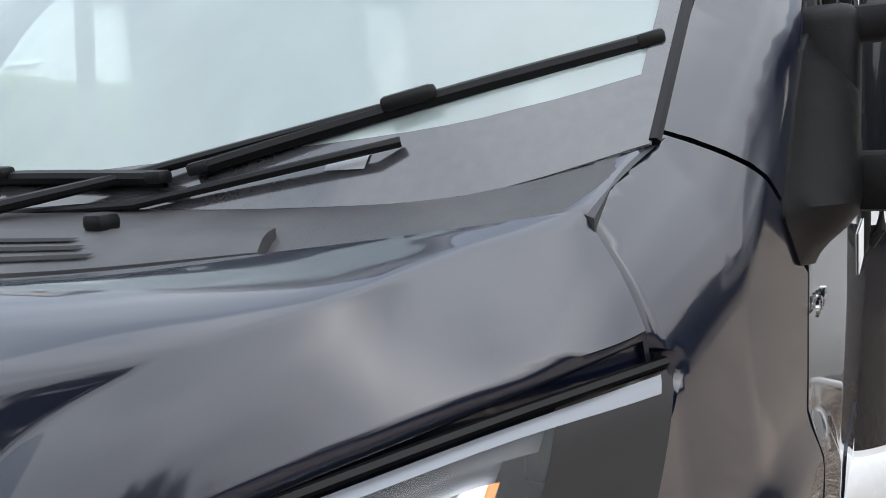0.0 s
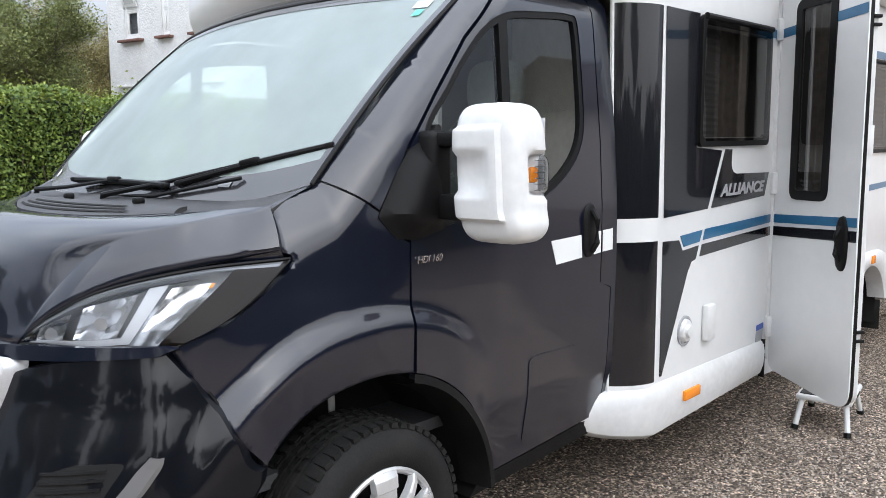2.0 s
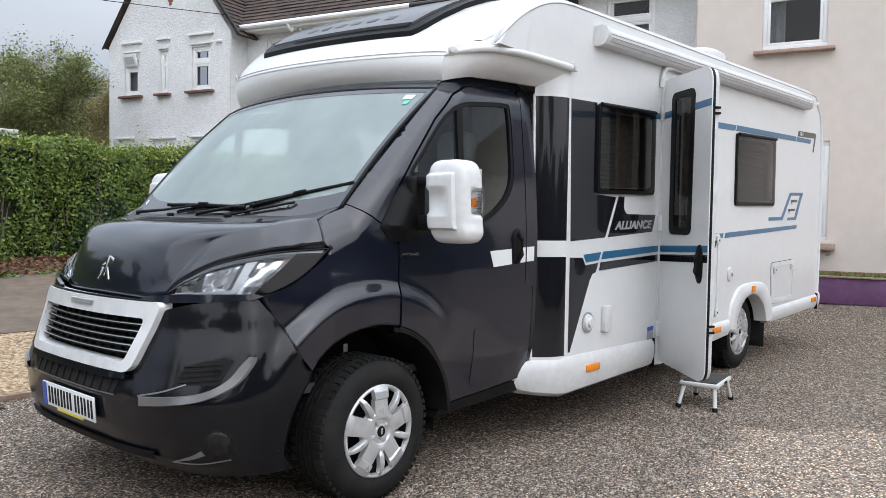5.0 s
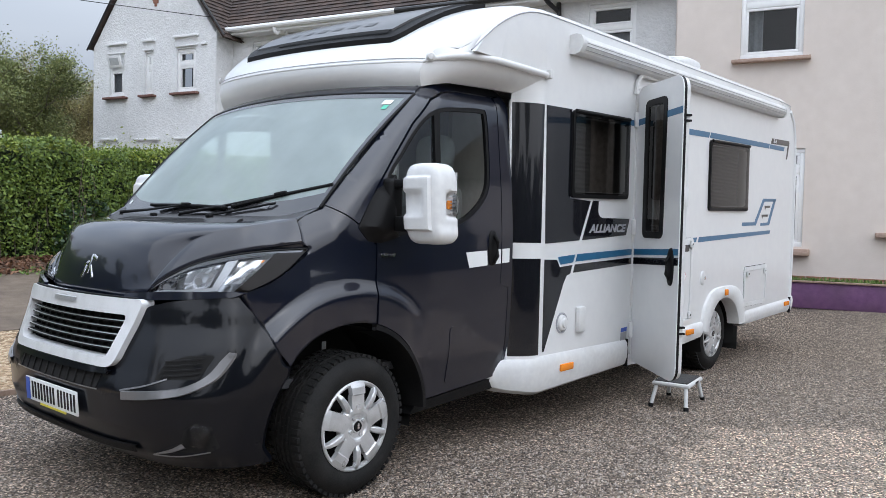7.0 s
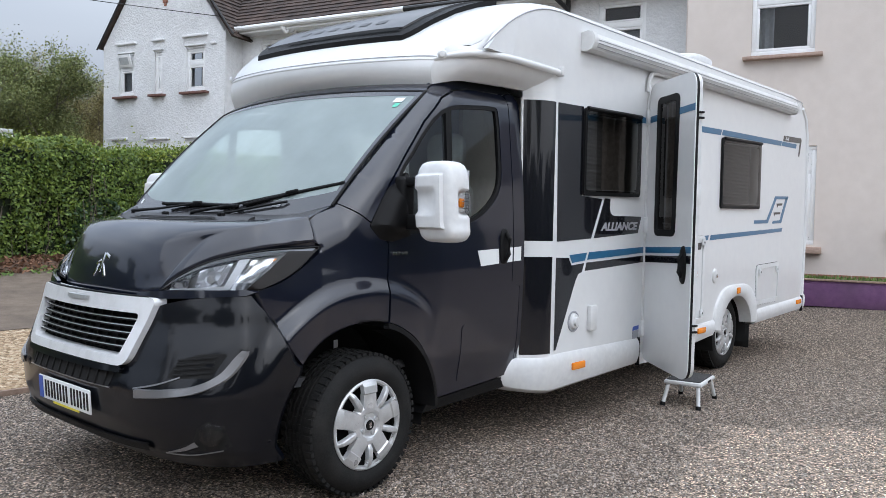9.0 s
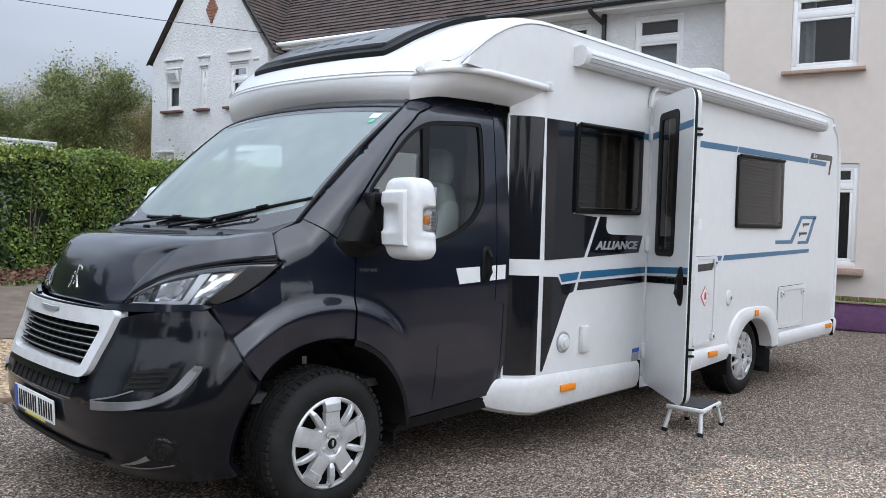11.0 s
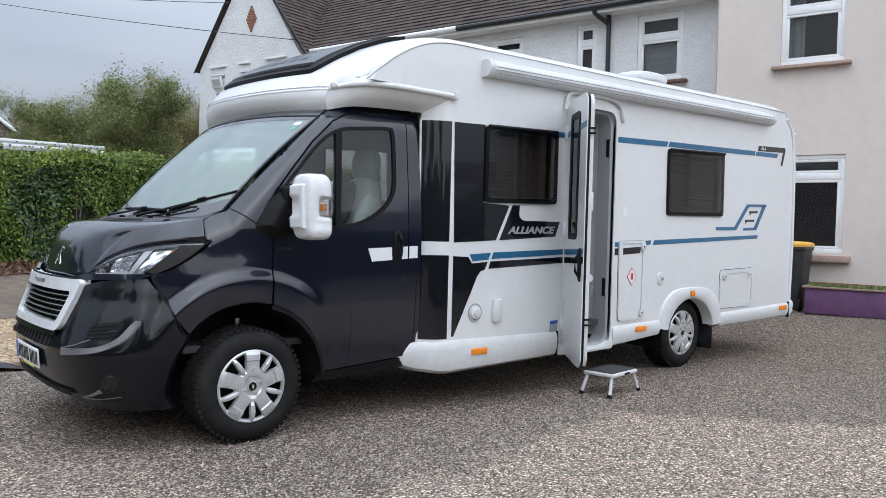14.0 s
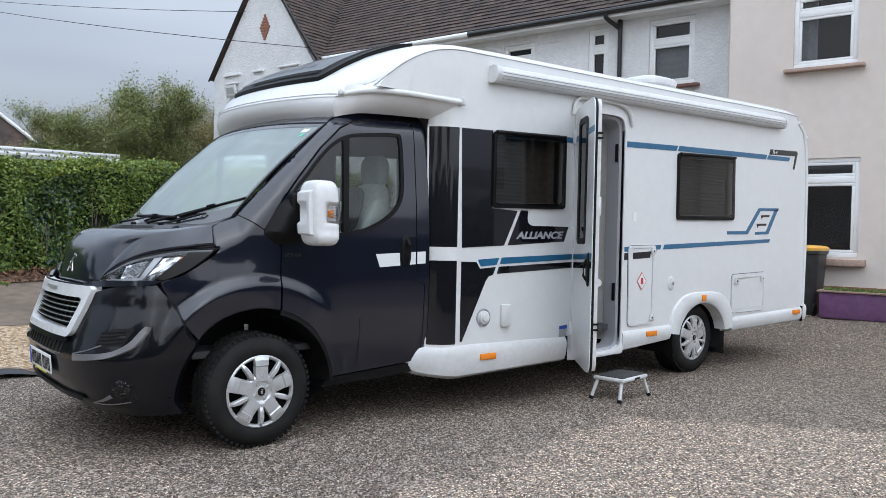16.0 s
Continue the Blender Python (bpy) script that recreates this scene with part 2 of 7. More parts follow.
M_UPVC = textured("white_upvc", (0.74, 0.75, 0.76), (0.79, 0.80, 0.80), 12, 0.35, 0.05)
M_HOUSEGLASS = pane("house_window_glass", (0.6, 0.62, 0.64), 0.02, 0.9, 1.5)
# the dimness of unlit rooms is put into this dark colour
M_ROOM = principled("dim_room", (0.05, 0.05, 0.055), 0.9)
M_NET = textured("pale_curtain", (0.40, 0.42, 0.43), (0.50, 0.52, 0.53), 18, 0.9, 0.05)
M_SILL = textured("red_tile_sill", (0.13, 0.065, 0.052), (0.20, 0.105, 0.085), 25, 0.8, 0.1, bump=0.004, bump_scale=40)
M_SILL_BEIGE = textured("pinkish_stone_sill", (0.34, 0.24, 0.19), (0.45, 0.33, 0.27), 25, 0.8, 0.1, bump=0.004, bump_scale=40)
M_BRICK = textured("red_brick", (0.20, 0.085, 0.055), (0.33, 0.16, 0.11), 20, 0.85, 0.1, bump=0.003, bump_scale=80)
M_MORTAR = textured("mortar", (0.36, 0.34, 0.31), (0.44, 0.42, 0.39), 60, 0.9, 0.05)
M_GUTTER = principled("black_gutter", (0.015, 0.015, 0.016), 0.4)
M_PURPLE = textured("purple_stained_wood", (0.115, 0.045, 0.125), (0.165, 0.075, 0.170), 12, 0.7, 0.1, bump=0.002, bump_scale=60, stain=(0.09, 0.05, 0.09), stain_scale=3, stain_amount=0.6)
M_WOODTRIM = textured("weathered_wood", (0.22, 0.15, 0.11), (0.36, 0.26, 0.20), 30, 0.8, 0.1, bump=0.002, bump_scale=80)
M_BIN = textured("charcoal_bin_plastic", (0.016, 0.017, 0.019), (0.024, 0.025, 0.028), 60, 0.5, 0.1, stain=(0.07, 0.07, 0.07), stain_scale=5, stain_amount=0.4)
M_BINLID = textured("orange_bin_lid", (0.70, 0.36, 0.05), (0.82, 0.47, 0.10), 12, 0.5, 0.1)
M_SOIL = textured("leaf_litter_soil", (0.05, 0.030, 0.020), (0.16, 0.095, 0.060), 30, 0.95, 0.05, bump=0.03, bump_scale=30)
M_BARK = textured("bark", (0.07, 0.055, 0.042), (0.15, 0.125, 0.10), 25, 0.9, 0.05, bump=0.01, bump_scale=40)
M_HEDGE = leafy("hedge_leaves", (0.042, 0.088, 0.013), (0.180, 0.255, 0.036))
M_HEDGE_TOP = leafy("fresh_hedge_shoots", (0.13, 0.185, 0.024), (0.29, 0.34, 0.050))
M_IVY = leafy("ivy_leaves", (0.012, 0.034, 0.012), (0.040, 0.085, 0.026), 0.35)
# near black: the shade between the leaves is put into this colour
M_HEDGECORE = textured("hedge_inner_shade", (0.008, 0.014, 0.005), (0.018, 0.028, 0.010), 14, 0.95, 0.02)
M_LEAF = leafy("spring_tree_leaves", (0.085, 0.115, 0.034), (0.24, 0.27, 0.085))
M_LEAF_OLIVE = leafy("olive_spring_leaves", (0.17, 0.15, 0.055), (0.36, 0.31, 0.12))
M_LITTER = leafy("dry_leaves", (0.10, 0.050, 0.028), (0.25, 0.13, 0.075), 0.8)
M_WEED = leafy("weeds", (0.05, 0.10, 0.02), (0.16, 0.24, 0.05))


def gravel_material():
    """Grey-brown chippings; a paler, dry patch with a ragged border lies beside the van."""
    m = principled("stone_chippings", (0.2, 0.19, 0.18), 0.85)
    nt = m.node_tree
    b = nt.nodes["Principled BSDF"]
    L = nt.links.new
    tc = nt.nodes.new("ShaderNodeTexCoord")

    def voro(scale):
        v = nt.nodes.new("ShaderNodeTexVoronoi")
        v.inputs["Scale"].default_value = scale
        L(tc.outputs["Object"], v.inputs["Vector"])
        return v

    def maths(op, a, c):
        n = nt.nodes.new("ShaderNodeMath")
        n.operation = op
        for i, s in enumerate((a, c)):
            if isinstance(s, (int, float)):
                n.inputs[i].default_value = s
            else:
                L(s, n.inputs[i])
        return n.outputs[0]

    v1, v2, v3 = voro(105), voro(210), voro(62)
    sep3 = nt.nodes.new("ShaderNodeSeparateColor")
    L(v3.outputs["Color"], sep3.inputs[0])
    sep = nt.nodes.new("ShaderNodeSeparateColor")
    L(v1.outputs["Color"], sep.inputs[0])
    ramp = nt.nodes.new("ShaderNodeValToRGB")
    e = ramp.color_ramp.elements
    e[0].position, e[0].color = 0.0, (0.030, 0.025, 0.021, 1)
    e[1].position, e[1].color = 1.0, (0.86, 0.72, 0.58, 1)
    for p, c in ((0.35, (0.115, 0.088, 0.067, 1)), (0.7, (0.275, 0.213, 0.163, 1)), (0.88, (0.46, 0.365, 0.285, 1))):
        k = e.new(p)
        k.color = c
    L(sep.outputs[0], ramp.inputs[0])
    big = nt.nodes.new("ShaderNodeTexNoise")
    big.inputs["Scale"].default_value, big.inputs["Detail"].default_value = 0.9, 8.0
    L(tc.outputs["Object"], big.inputs["Vector"])
    xyz = nt.nodes.new("ShaderNodeSeparateXYZ")
    L(tc.outputs["Object"], xyz.inputs[0])
    edge = nt.nodes.new("ShaderNodeTexNoise")
    edge.inputs["Scale"].default_value, edge.inputs["Detail"].default_value = 3.5, 6.0
    L(tc.outputs["Object"], edge.inputs["Vector"])
    wob = maths("MULTIPLY", maths("SUBTRACT", edge.outputs["Fac"], 0.5), 0.55)
    # inside where y < -1.77 - 0.16 * max(0, 2.4 - x) and x < 2.7 - 0.9 * (y + 2)
    d1 = maths("SUBTRACT", maths("ADD", maths("MULTIPLY", maths("MINIMUM", maths("SUBTRACT", xyz.outputs[0], 2.4), 0.0), 0.16), -1.77), xyz.outputs[1])
    d3 = maths("ADD", xyz.outputs[1], 4.8)
    d2 = maths("SUBTRACT", maths("SUBTRACT", 2.7, maths("MULTIPLY", maths("ADD", xyz.outputs[1], 2.0), 0.9)), xyz.outputs[0])
    inside = maths("ADD", maths("MINIMUM", maths("MINIMUM", d1, d2), d3), wob)
    mr = nt.nodes.new("ShaderNodeMapRange")
    mr.inputs["From Min"].default_value, mr.inputs["From Max"].default_value = -0.06, 0.14
    L(inside, mr.inputs[0])
    d4 = maths("SUBTRACT", maths("SUBTRACT", -0.62, xyz.outputs[0]), maths("MULTIPLY", maths("ADD", xyz.outputs[1], 1.2), 0.5))
    mr4 = nt.nodes.new("ShaderNodeMapRange")
    mr4.inputs["From Min"].default_value, mr4.inputs["From Max"].default_value = -0.15, 0.45
    L(maths("ADD", d4, wob), mr4.inputs[0])
    pale = maths("MAXIMUM", mr.outputs[0], maths("MULTIPLY", mr4.outputs[0], 0.45))
    tone = maths("ADD", maths("MULTIPLY", pale, 0.92), maths("ADD", maths("MULTIPLY", big.outputs["Fac"], 0.7), 0.76))
    tone = maths("MULTIPLY", tone, maths("ADD", maths("MULTIPLY", sep3.outputs[1], 0.6), 0.70))
    mul = nt.nodes.new("ShaderNodeMix")
    mul.data_type, mul.blend_type = "RGBA", "MULTIPLY"
    mul.inputs[0].default_value = 1.0
    L(ramp.outputs[0], mul.inputs[6])
    L(tone, mul.inputs[7])
    L(mul.outputs[2], b.inputs["Base Color"])
    h = maths("ADD", maths("MULTIPLY", v1.outputs["Distance"], -1.0), maths("MULTIPLY", v2.outputs["Distance"], -0.4))
    bp = nt.nodes.new("ShaderNodeBump")
    bp.inputs["Strength"].default_value, bp.inputs["Distance"].default_value = 1.0, 0.018
    L(h, bp.inputs["Height"])
    L(bp.outputs[0], b.inputs["Normal"])
    return m


def cells_material(name, dark, mid, light, scale, bump):
    m = principled(name, mid, 0.85)
    nt = m.node_tree
    tc, v, sep, ramp, bp = (nt.nodes.new("ShaderNodeTexCoord"), nt.nodes.new("ShaderNodeTexVoronoi"), nt.nodes.new("ShaderNodeSeparateColor"),
                            nt.nodes.new("ShaderNodeValToRGB"), nt.nodes.new("ShaderNodeBump"))
    v.inputs["Scale"].default_value = scale
    nt.links.new(tc.outputs["Object"], v.inputs["Vector"])
    nt.links.new(v.outputs["Color"], sep.inputs[0])
    e = ramp.color_ramp.elements
    e[0].color, e[1].color = (*dark, 1), (*light, 1)
    k = e.new(0.5)
    k.color = (*mid, 1)
    nt.links.new(sep.outputs[0], ramp.inputs[0])
    nt.links.new(ramp.outputs[0], nt.nodes["Principled BSDF"].inputs["Base Color"])
    bp.inputs["Distance"].default_value = bump
    bp.invert = True
    nt.links.new(v.outputs["Distance"], bp.inputs["Height"])
    nt.links.new(bp.outputs[0], nt.nodes["Principled BSDF"].inputs["Normal"])
    return m


M_GRAVEL = gravel_material()
M_STONE = leafy("loose_chippings", (0.055, 0.046, 0.039), (0.62, 0.54, 0.47), 0.85)
M_PEA = cells_material("golden_pea_gravel", (0.20, 0.13, 0.07), (0.42, 0.29, 0.17), (0.62, 0.50, 0.35), 42, 0.02)
M_CONCRETE = textured("worn_concrete", (0.125, 0.094, 0.068), (0.195, 0.152, 0.115), 7, 0.9, 0.05, bump=0.006, bump_scale=70, stain=(0.085, 0.066, 0.050), stain_scale=1.3, stain_amount=0.6)


# ---- mesh helpers ----
def mk(name, verts, faces, mat, parent=None, label="", smooth=True, sharp=35):
    me = bpy.data.meshes.new(name)
    me.from_pydata([tuple(v) for v in verts], [], [tuple(f) for f in faces])
    me.materials.append(mat)
    if smooth:
        me.polygons.foreach_set("use_smooth", [True] * len(me.polygons))
        me.set_sharp_from_angle(angle=radians(sharp))
    me.update()
    ob = new(name, me)
    if parent is not None:
        ob.parent = parent
    if label:
        ob["label"] = label
    return ob


def part(name, bm, mat, parent=None, label="", sharp=35):
    me = bpy.data.meshes.new(name)
    bmesh.ops.recalc_face_normals(bm, faces=bm.faces)
    bm.to_mesh(me)
    bm.free()
    me.materials.append(mat)
    me.polygons.foreach_set("use_smooth", [True] * len(me.polygons))
    me.set_sharp_from_angle(angle=radians(sharp))
    ob = new(name, me)
    if parent is not None:
        ob.parent = parent
    if label:
        ob["label"] = label
    return ob


def thing(name, label, category, group="", kind="", at=None):
    ob = new(name)
    if at is not None:
        ob.matrix_basis = at
    ob.empty_display_size = 0.1
    return tagged(ob, label, category, group, kind)


def add_box(bm, c, s, bev=0.0, m=None, seg=2):
    """A box round c of size s, with rounded edges, added to bm."""
    r = bmesh.ops.create_cube(bm, size=1.0)
    bmesh.ops.scale(bm, vec=s, verts=r["verts"])
    if bev:
        edges = list({e for v in r["verts"] for e in v.link_edges})
        out = bmesh.ops.bevel(bm, geom=edges, offset=bev, segments=seg, affect="EDGES", profile=0.5)
        verts = list({v for f in out["faces"] for v in f.verts} | {v for v in r["verts"] if v.is_valid})
    else:
        verts = r["verts"]
    t = Matrix.Translation(c)
    bmesh.ops.transform(bm, matrix=(m @ t) if m else t, verts=verts)
    return verts


def box(name, c, s, mat, parent=None, bev=0.0, label="", m=None, seg=2):
    bm = bmesh.new()
    add_box(bm, c, s, bev, m, seg)
    return part(name, bm, mat, parent, label)


def catmull(pts, n=8, closed=False):
    p = [np.array(q, float) for q in pts]
    out = []
    k = len(p)
    for i in range(k if closed else k - 1):
        a, b, c, d = (p[(i - 1) % k] if closed or i else 2 * p[0] - p[1]), p[i], p[(i + 1) % k], \
                     (p[(i + 2) % k] if closed or i + 2 < k else 2 * p[-1] - p[-2])
        for j in range(n):
            t = j / n
            out.append(0.5 * (2 * b + (c - a) * t + (2 * a - 5 * b + 4 * c - d) * t * t + (3 * b - a - 3 * c + d) * t ** 3))
    if not closed:
        out.append(p[-1])
    return out


def at_curve(pts, t):
    """The point at 0 <= t <= 1 of a smooth curve through pts."""
    p = [np.array(q, float) for q in pts]
    k = len(p) - 1
    i = min(int(t * k), k - 1)
    f = t * k - i
    a = p[i - 1] if i else 2 * p[0] - p[1]
    d = p[i + 2] if i + 2 <= k else 2 * p[-1] - p[-2]
    b, c = p[i], p[i + 1]
    return 0.5 * (2 * b + (c - a) * f + (2 * a - 5 * b + 4 * c - d) * f * f + (3 * b - a - 3 * c + d) * f ** 3)


def resample(poly, step, closed=True):
    out = []
    k = len(poly)
    for i in range(k if closed else k - 1):
        a, b = np.array(poly[i], float), np.array(poly[(i + 1) % k], float)
        n = max(1, int(round(np.linalg.norm(b - a) / step)))
        out += [a + (b - a) * j / n for j in range(n)]
    if not closed:
        out.append(np.array(poly[-1], float))
    return out


def rounded(poly, r, seg=5):
    """A polygon with its corners rounded; r is one radius or one for each corner."""
    out = []
    k = len(poly)
    for i in range(k):
        p, a, b = np.array(poly[i], float), np.array(poly[i - 1], float), np.array(poly[(i + 1) % k], float)
        rr = r[i] if isinstance(r, (list, tuple)) else r
        if rr <= 0:
            out.append(p)
            continue
        u, v = (a - p) / np.linalg.norm(a - p), (b - p) / np.linalg.norm(b - p)
        ang = math.acos(max(-1, min(1, float(u @ v))))
        d = min(rr / math.tan(ang / 2), 0.48 * np.linalg.norm(a - p), 0.48 * np.linalg.norm(b - p))
        p0, p1 = p + u * d, p + v * d
        for j in range(seg + 1):
            t = j / seg
            out.append((1 - t) ** 2 * p0 + 2 * t * (1 - t) * p + t * t * p1)
    return out


def inside(poly, pts):
    x, z = pts[:, 0], pts[:, 1]
    res = np.zeros(len(pts), bool)
    k = len(poly)
    for i in range(k):
        x0, z0 = poly[i]
        x1, z1 = poly[i - 1]
        hit = ((z0 > z) != (z1 > z)) & (x < (x1 - x0) * (z - z0) / ((z1 - z0) or 1e-12) + x0)
        res ^= hit
    return res


def shrink(poly, d):
    q = np.array(poly, float)
    area = np.sum(q[:, 0] * np.roll(q[:, 1], -1) - np.roll(q[:, 0], -1) * q[:, 1])
    e = np.roll(q, -1, 0) - np.roll(q, 1, 0)
    e /= np.maximum(np.linalg.norm(e, axis=1, keepdims=True), 1e-9)
    nrm = np.stack([-e[:, 1], e[:, 0]], 1) * (1 if area > 0 else -1)
    return q + nrm * d


def sheet(name, outline, place, mat, parent=None, step=0.08, holes=(), depth=(0, 0.02, 0), label="", flip=False, sharp=35, grid=True):
    """A curved panel: the 2D outline, with holes, laid on the surface place(a, b), with a rim turned in by depth."""
    from mathutils.geometry import delaunay_2d_cdt
    loops = [np.array(resample(outline, step))] + [np.array(resample(h, step)) for h in holes]
    pts = np.concatenate(loops)
    edges, base = [], 0
    for l in loops:
        edges += [(base + i, base + (i + 1) % len(l)) for i in range(len(l))]
        base += len(l)
    if grid:
        lo, hi = loops[0].min(0), loops[0].max(0)
        gx, gz = np.meshgrid(np.arange(lo[0] + step * .5, hi[0], step), np.arange(lo[1] + step * .5, hi[1], step))
        g = np.stack([gx.ravel(), gz.ravel()], 1)
        ok = inside(loops[0], g)
        for l in loops[1:]:
            ok &= ~inside(l, g)
        g = g[ok]
        if len(g):
            dist = np.min(np.linalg.norm(g[:, None] - pts[None], axis=2), axis=1)
            pts = np.concatenate([pts, g[dist > 0.45 * step]])
    v2, _, f2, *_ = delaunay_2d_cdt([Vector(p) for p in pts], edges, [], 0, 1e-6)
    v2 = np.array([tuple(v) for v in v2])
    cen = np.array([v2[list(f)].mean(0) for f in f2])
    ok = inside(loops[0], cen)
    for l in loops[1:]:
        ok &= ~inside(l, cen)
    faces = [tuple(f) for f, k in zip(f2, ok) if k]
    verts = [np.array(place(*p), float) for p in v2]
    count = {}
    for f in faces:
        for i in range(3):
            e = (f[i], f[(i + 1) % 3])
            if (e[1], e[0]) in count:
                count.pop((e[1], e[0]))
            else:
                count[e] = 1
    dv = np.array(depth, float)
    if np.any(dv):
        back = {}
        for a, b in list(count):
            for k in (a, b):
                if k not in back:
                    back[k] = len(verts)
                    verts.append(verts[k] + dv)
            faces.append((b, a, back[a], back[b]))
    if flip:
        faces = [f[::-1] for f in faces]
    return mk(name, verts, faces, mat, parent, label, sharp=sharp)


def grid_mesh(name, rows, mat, parent=None, label="", closed=False, sharp=35, rim=None, flip=False):
    """A skin through rows of points of one length; rim: a vector by which its border is turned in."""
    n = len(rows[0])
    verts = [p for r in rows for p in r]
    faces = []
    for i in range(len(rows) - 1):
        for j in range(n if closed else n - 1):
            a, b = i * n + j, i * n + (j + 1) % n
            faces.append((a, b, b + n, a + n))
    if rim is not None:
        m = len(rows)
        ring = [j for j in range(n)] + [i * n + n - 1 for i in range(1, m)] + [(m - 1) * n + j for j in range(n - 2, -1, -1)] + [i * n for i in range(m - 2, 0, -1)]
        base = len(verts)
        verts += [np.array(verts[k], float) + np.array(rim) for k in ring]
        for i in range(len(ring)):
            k = (i + 1) % len(ring)
            faces.append((ring[i], base + i, base + k, ring[k]))
    if flip:
        faces = [q[::-1] for q in faces]
    return mk(name, verts, faces, mat, parent, label, sharp=sharp)


def tube(name, pts, r, mat, parent=None, seg=8, label="", closed=False):
    """A round bar along pts; r is one radius or one for each point."""
    p = [Vector(q) for q in pts]
    rows = []
    for i, q in enumerate(p):
        if closed:
            d = p[(i + 1) % len(p)] - p[i - 1]
        else:
            d = p[min(i + 1, len(p) - 1)] - p[max(i - 1, 0)]
        d.normalize()
        a = d.cross(Vector((0, 0, 1)))
        if a.length < 0.05:
            a = d.cross(Vector((1, 0, 0)))
        a.normalize()
        b = d.cross(a)
        rr = r[i] if isinstance(r, (list, tuple)) else r
        rows.append([q + rr * (math.cos(t) * a + math.sin(t) * b) for t in (2 * math.pi * k / seg for k in range(seg))])
    n = seg
    verts = [v for row in rows for v in row]
    faces = []
    m = len(rows)
    for i in range(m if closed else m - 1):
        for j in range(n):
            k = (i + 1) % m
            faces.append((i * n + j, i * n + (j + 1) % n, k * n + (j + 1) % n, k * n + j))
    if not closed:
        faces += [tuple(range(n))[::-1], tuple((m - 1) * n + j for j in range(n))]
    return mk(name, verts, faces, mat, parent, label)


def lathe(name, profile, mat, parent=None, seg=48, label="", at=None, sharp=35):
    """Turns (radius, along) pairs round the y axis."""
    rows = []
    for r, y in profile:
        rows.append([(r * math.cos(2 * math.pi * k / seg), y, r * math.sin(2 * math.pi * k / seg)) for k in range(seg)])
    ob = grid_mesh(name, rows, mat, parent, label, closed=True, sharp=sharp)
    if at is not None:
        ob.matrix_basis = at
    return ob


def mirror_y(ob, name=None):
    """A part's twin on the other side of the van."""
    me = ob.data.copy()
    co = np.zeros(len(me.vertices) * 3)
    me.vertices.foreach_get("co", co)
    co = co.reshape(-1, 3)
    co[:, 1] *= -1
    me.vertices.foreach_set("co", co.ravel())
    me.flip_normals()
    me.update()
    tw = new(name or ob.name.split(".")[0], me)
    tw.parent = ob.parent
    if "label" in ob:
        tw["label"] = ob["label"]
    return tw


def lettering(name, body, size, mat, m, parent=None, shear=0.0, label="", extrude=0.001, align="CENTER", bold=0.0):
    cu = bpy.data.curves.new(name, "FONT")
    cu.offset = bold
    cu.body, cu.size, cu.shear, cu.extrude, cu.align_x, cu.align_y = body, size, shear, extrude, align, "CENTER"
    tmp = bpy.data.objects.new(name, cu)
    scene.collection.objects.link(tmp)
    bpy.context.view_layer.update()
    me = bpy.data.meshes.new_from_object(tmp.evaluated_get(bpy.context.evaluated_depsgraph_get()))
    bpy.data.objects.remove(tmp)
    me.transform(m)
    me.materials.clear()
    me.materials.append(mat)
    ob = new(name, me)
    if parent is not None:
        ob.parent = parent
    if label:
        ob["label"] = label
    return ob


def smoothstep(a, b, x):
    t = max(0.0, min(1.0, (x - a) / (b - a)))
    return t * t * (3 - 2 * t)


def lerp_table(table, x):
    return float(np.interp(x, [a for a, _ in table], [b for _, b in table]))


# ---- the ground ----
def ground_z(x, y):
    a = 0.08 * max(0.0, x - 6.0) if x < 9.2 else 0.256
    b = 0.12 * (min(max(y, 2.2), 7.3) - 2.2)
    return max(a, b)


def strip(name, poly, mat, lift, label, category, step=0.25):
    ob = sheet(name, poly, lambda x, y: (x, y, ground_z(x, y) + lift), mat, None, step=step, depth=(0, 0, -0.05), sharp=60)
    return tagged(ob, label, category, kind="structure")


gxs = [-400, -150, -60, -30, -18] + list(np.arange(-12, 16.01, 0.5)) + [20, 30, 60, 150, 400]
gys = [-400, -150, -60, -30, -18] + list(np.arange(-12, 12.01, 0.45)) + [16, 24, 40, 90, 200, 400]
ground = grid_mesh("ground", [[(x, y, ground_z(x, y)) for x in gxs] for y in gys], M_GRAVEL, sharp=60)
tagged(ground, "grey-brown stone chippings of a driveway with a paler dry patch", "gravel drive", kind="structure")
CS, SN = 0.973, 0.232


def along(a, b):
    """A place a metres along the hedge's line and b metres behind it."""
    return (1.2 + CS * a - SN * b, 7.3 + SN * a + CS * b)


strip("pea_gravel_bed", [(-9, 2.22), (6, 2.22), (6, 3.92), (-9, 3.92)], M_PEA, 0.012, "golden pea gravel bed behind a timber edging board", "gravel bed")
strip("concrete_path", [(-9, 3.93), (9.0, 3.93), along(9, -0.75), along(-12, -0.75)], M_CONCRETE, 0.016, "worn brown-grey concrete path along the hedge", "path")
strip("soil_border", [along(-12, -0.74), along(9, -0.74), along(9, 1.4), along(-12, 1.4)], M_SOIL, 0.03, "bare soil strewn with dead leaves under the hedge", "soil border")
box("edging_board", (-1.5, 2.19, 0.0), (15, 0.03, 0.10), M_WOODTRIM, None, 0.004)
tagged(bpy.data.objects["edging_board"], "weathered timber edging board between the two gravels", "edging", kind="structure")

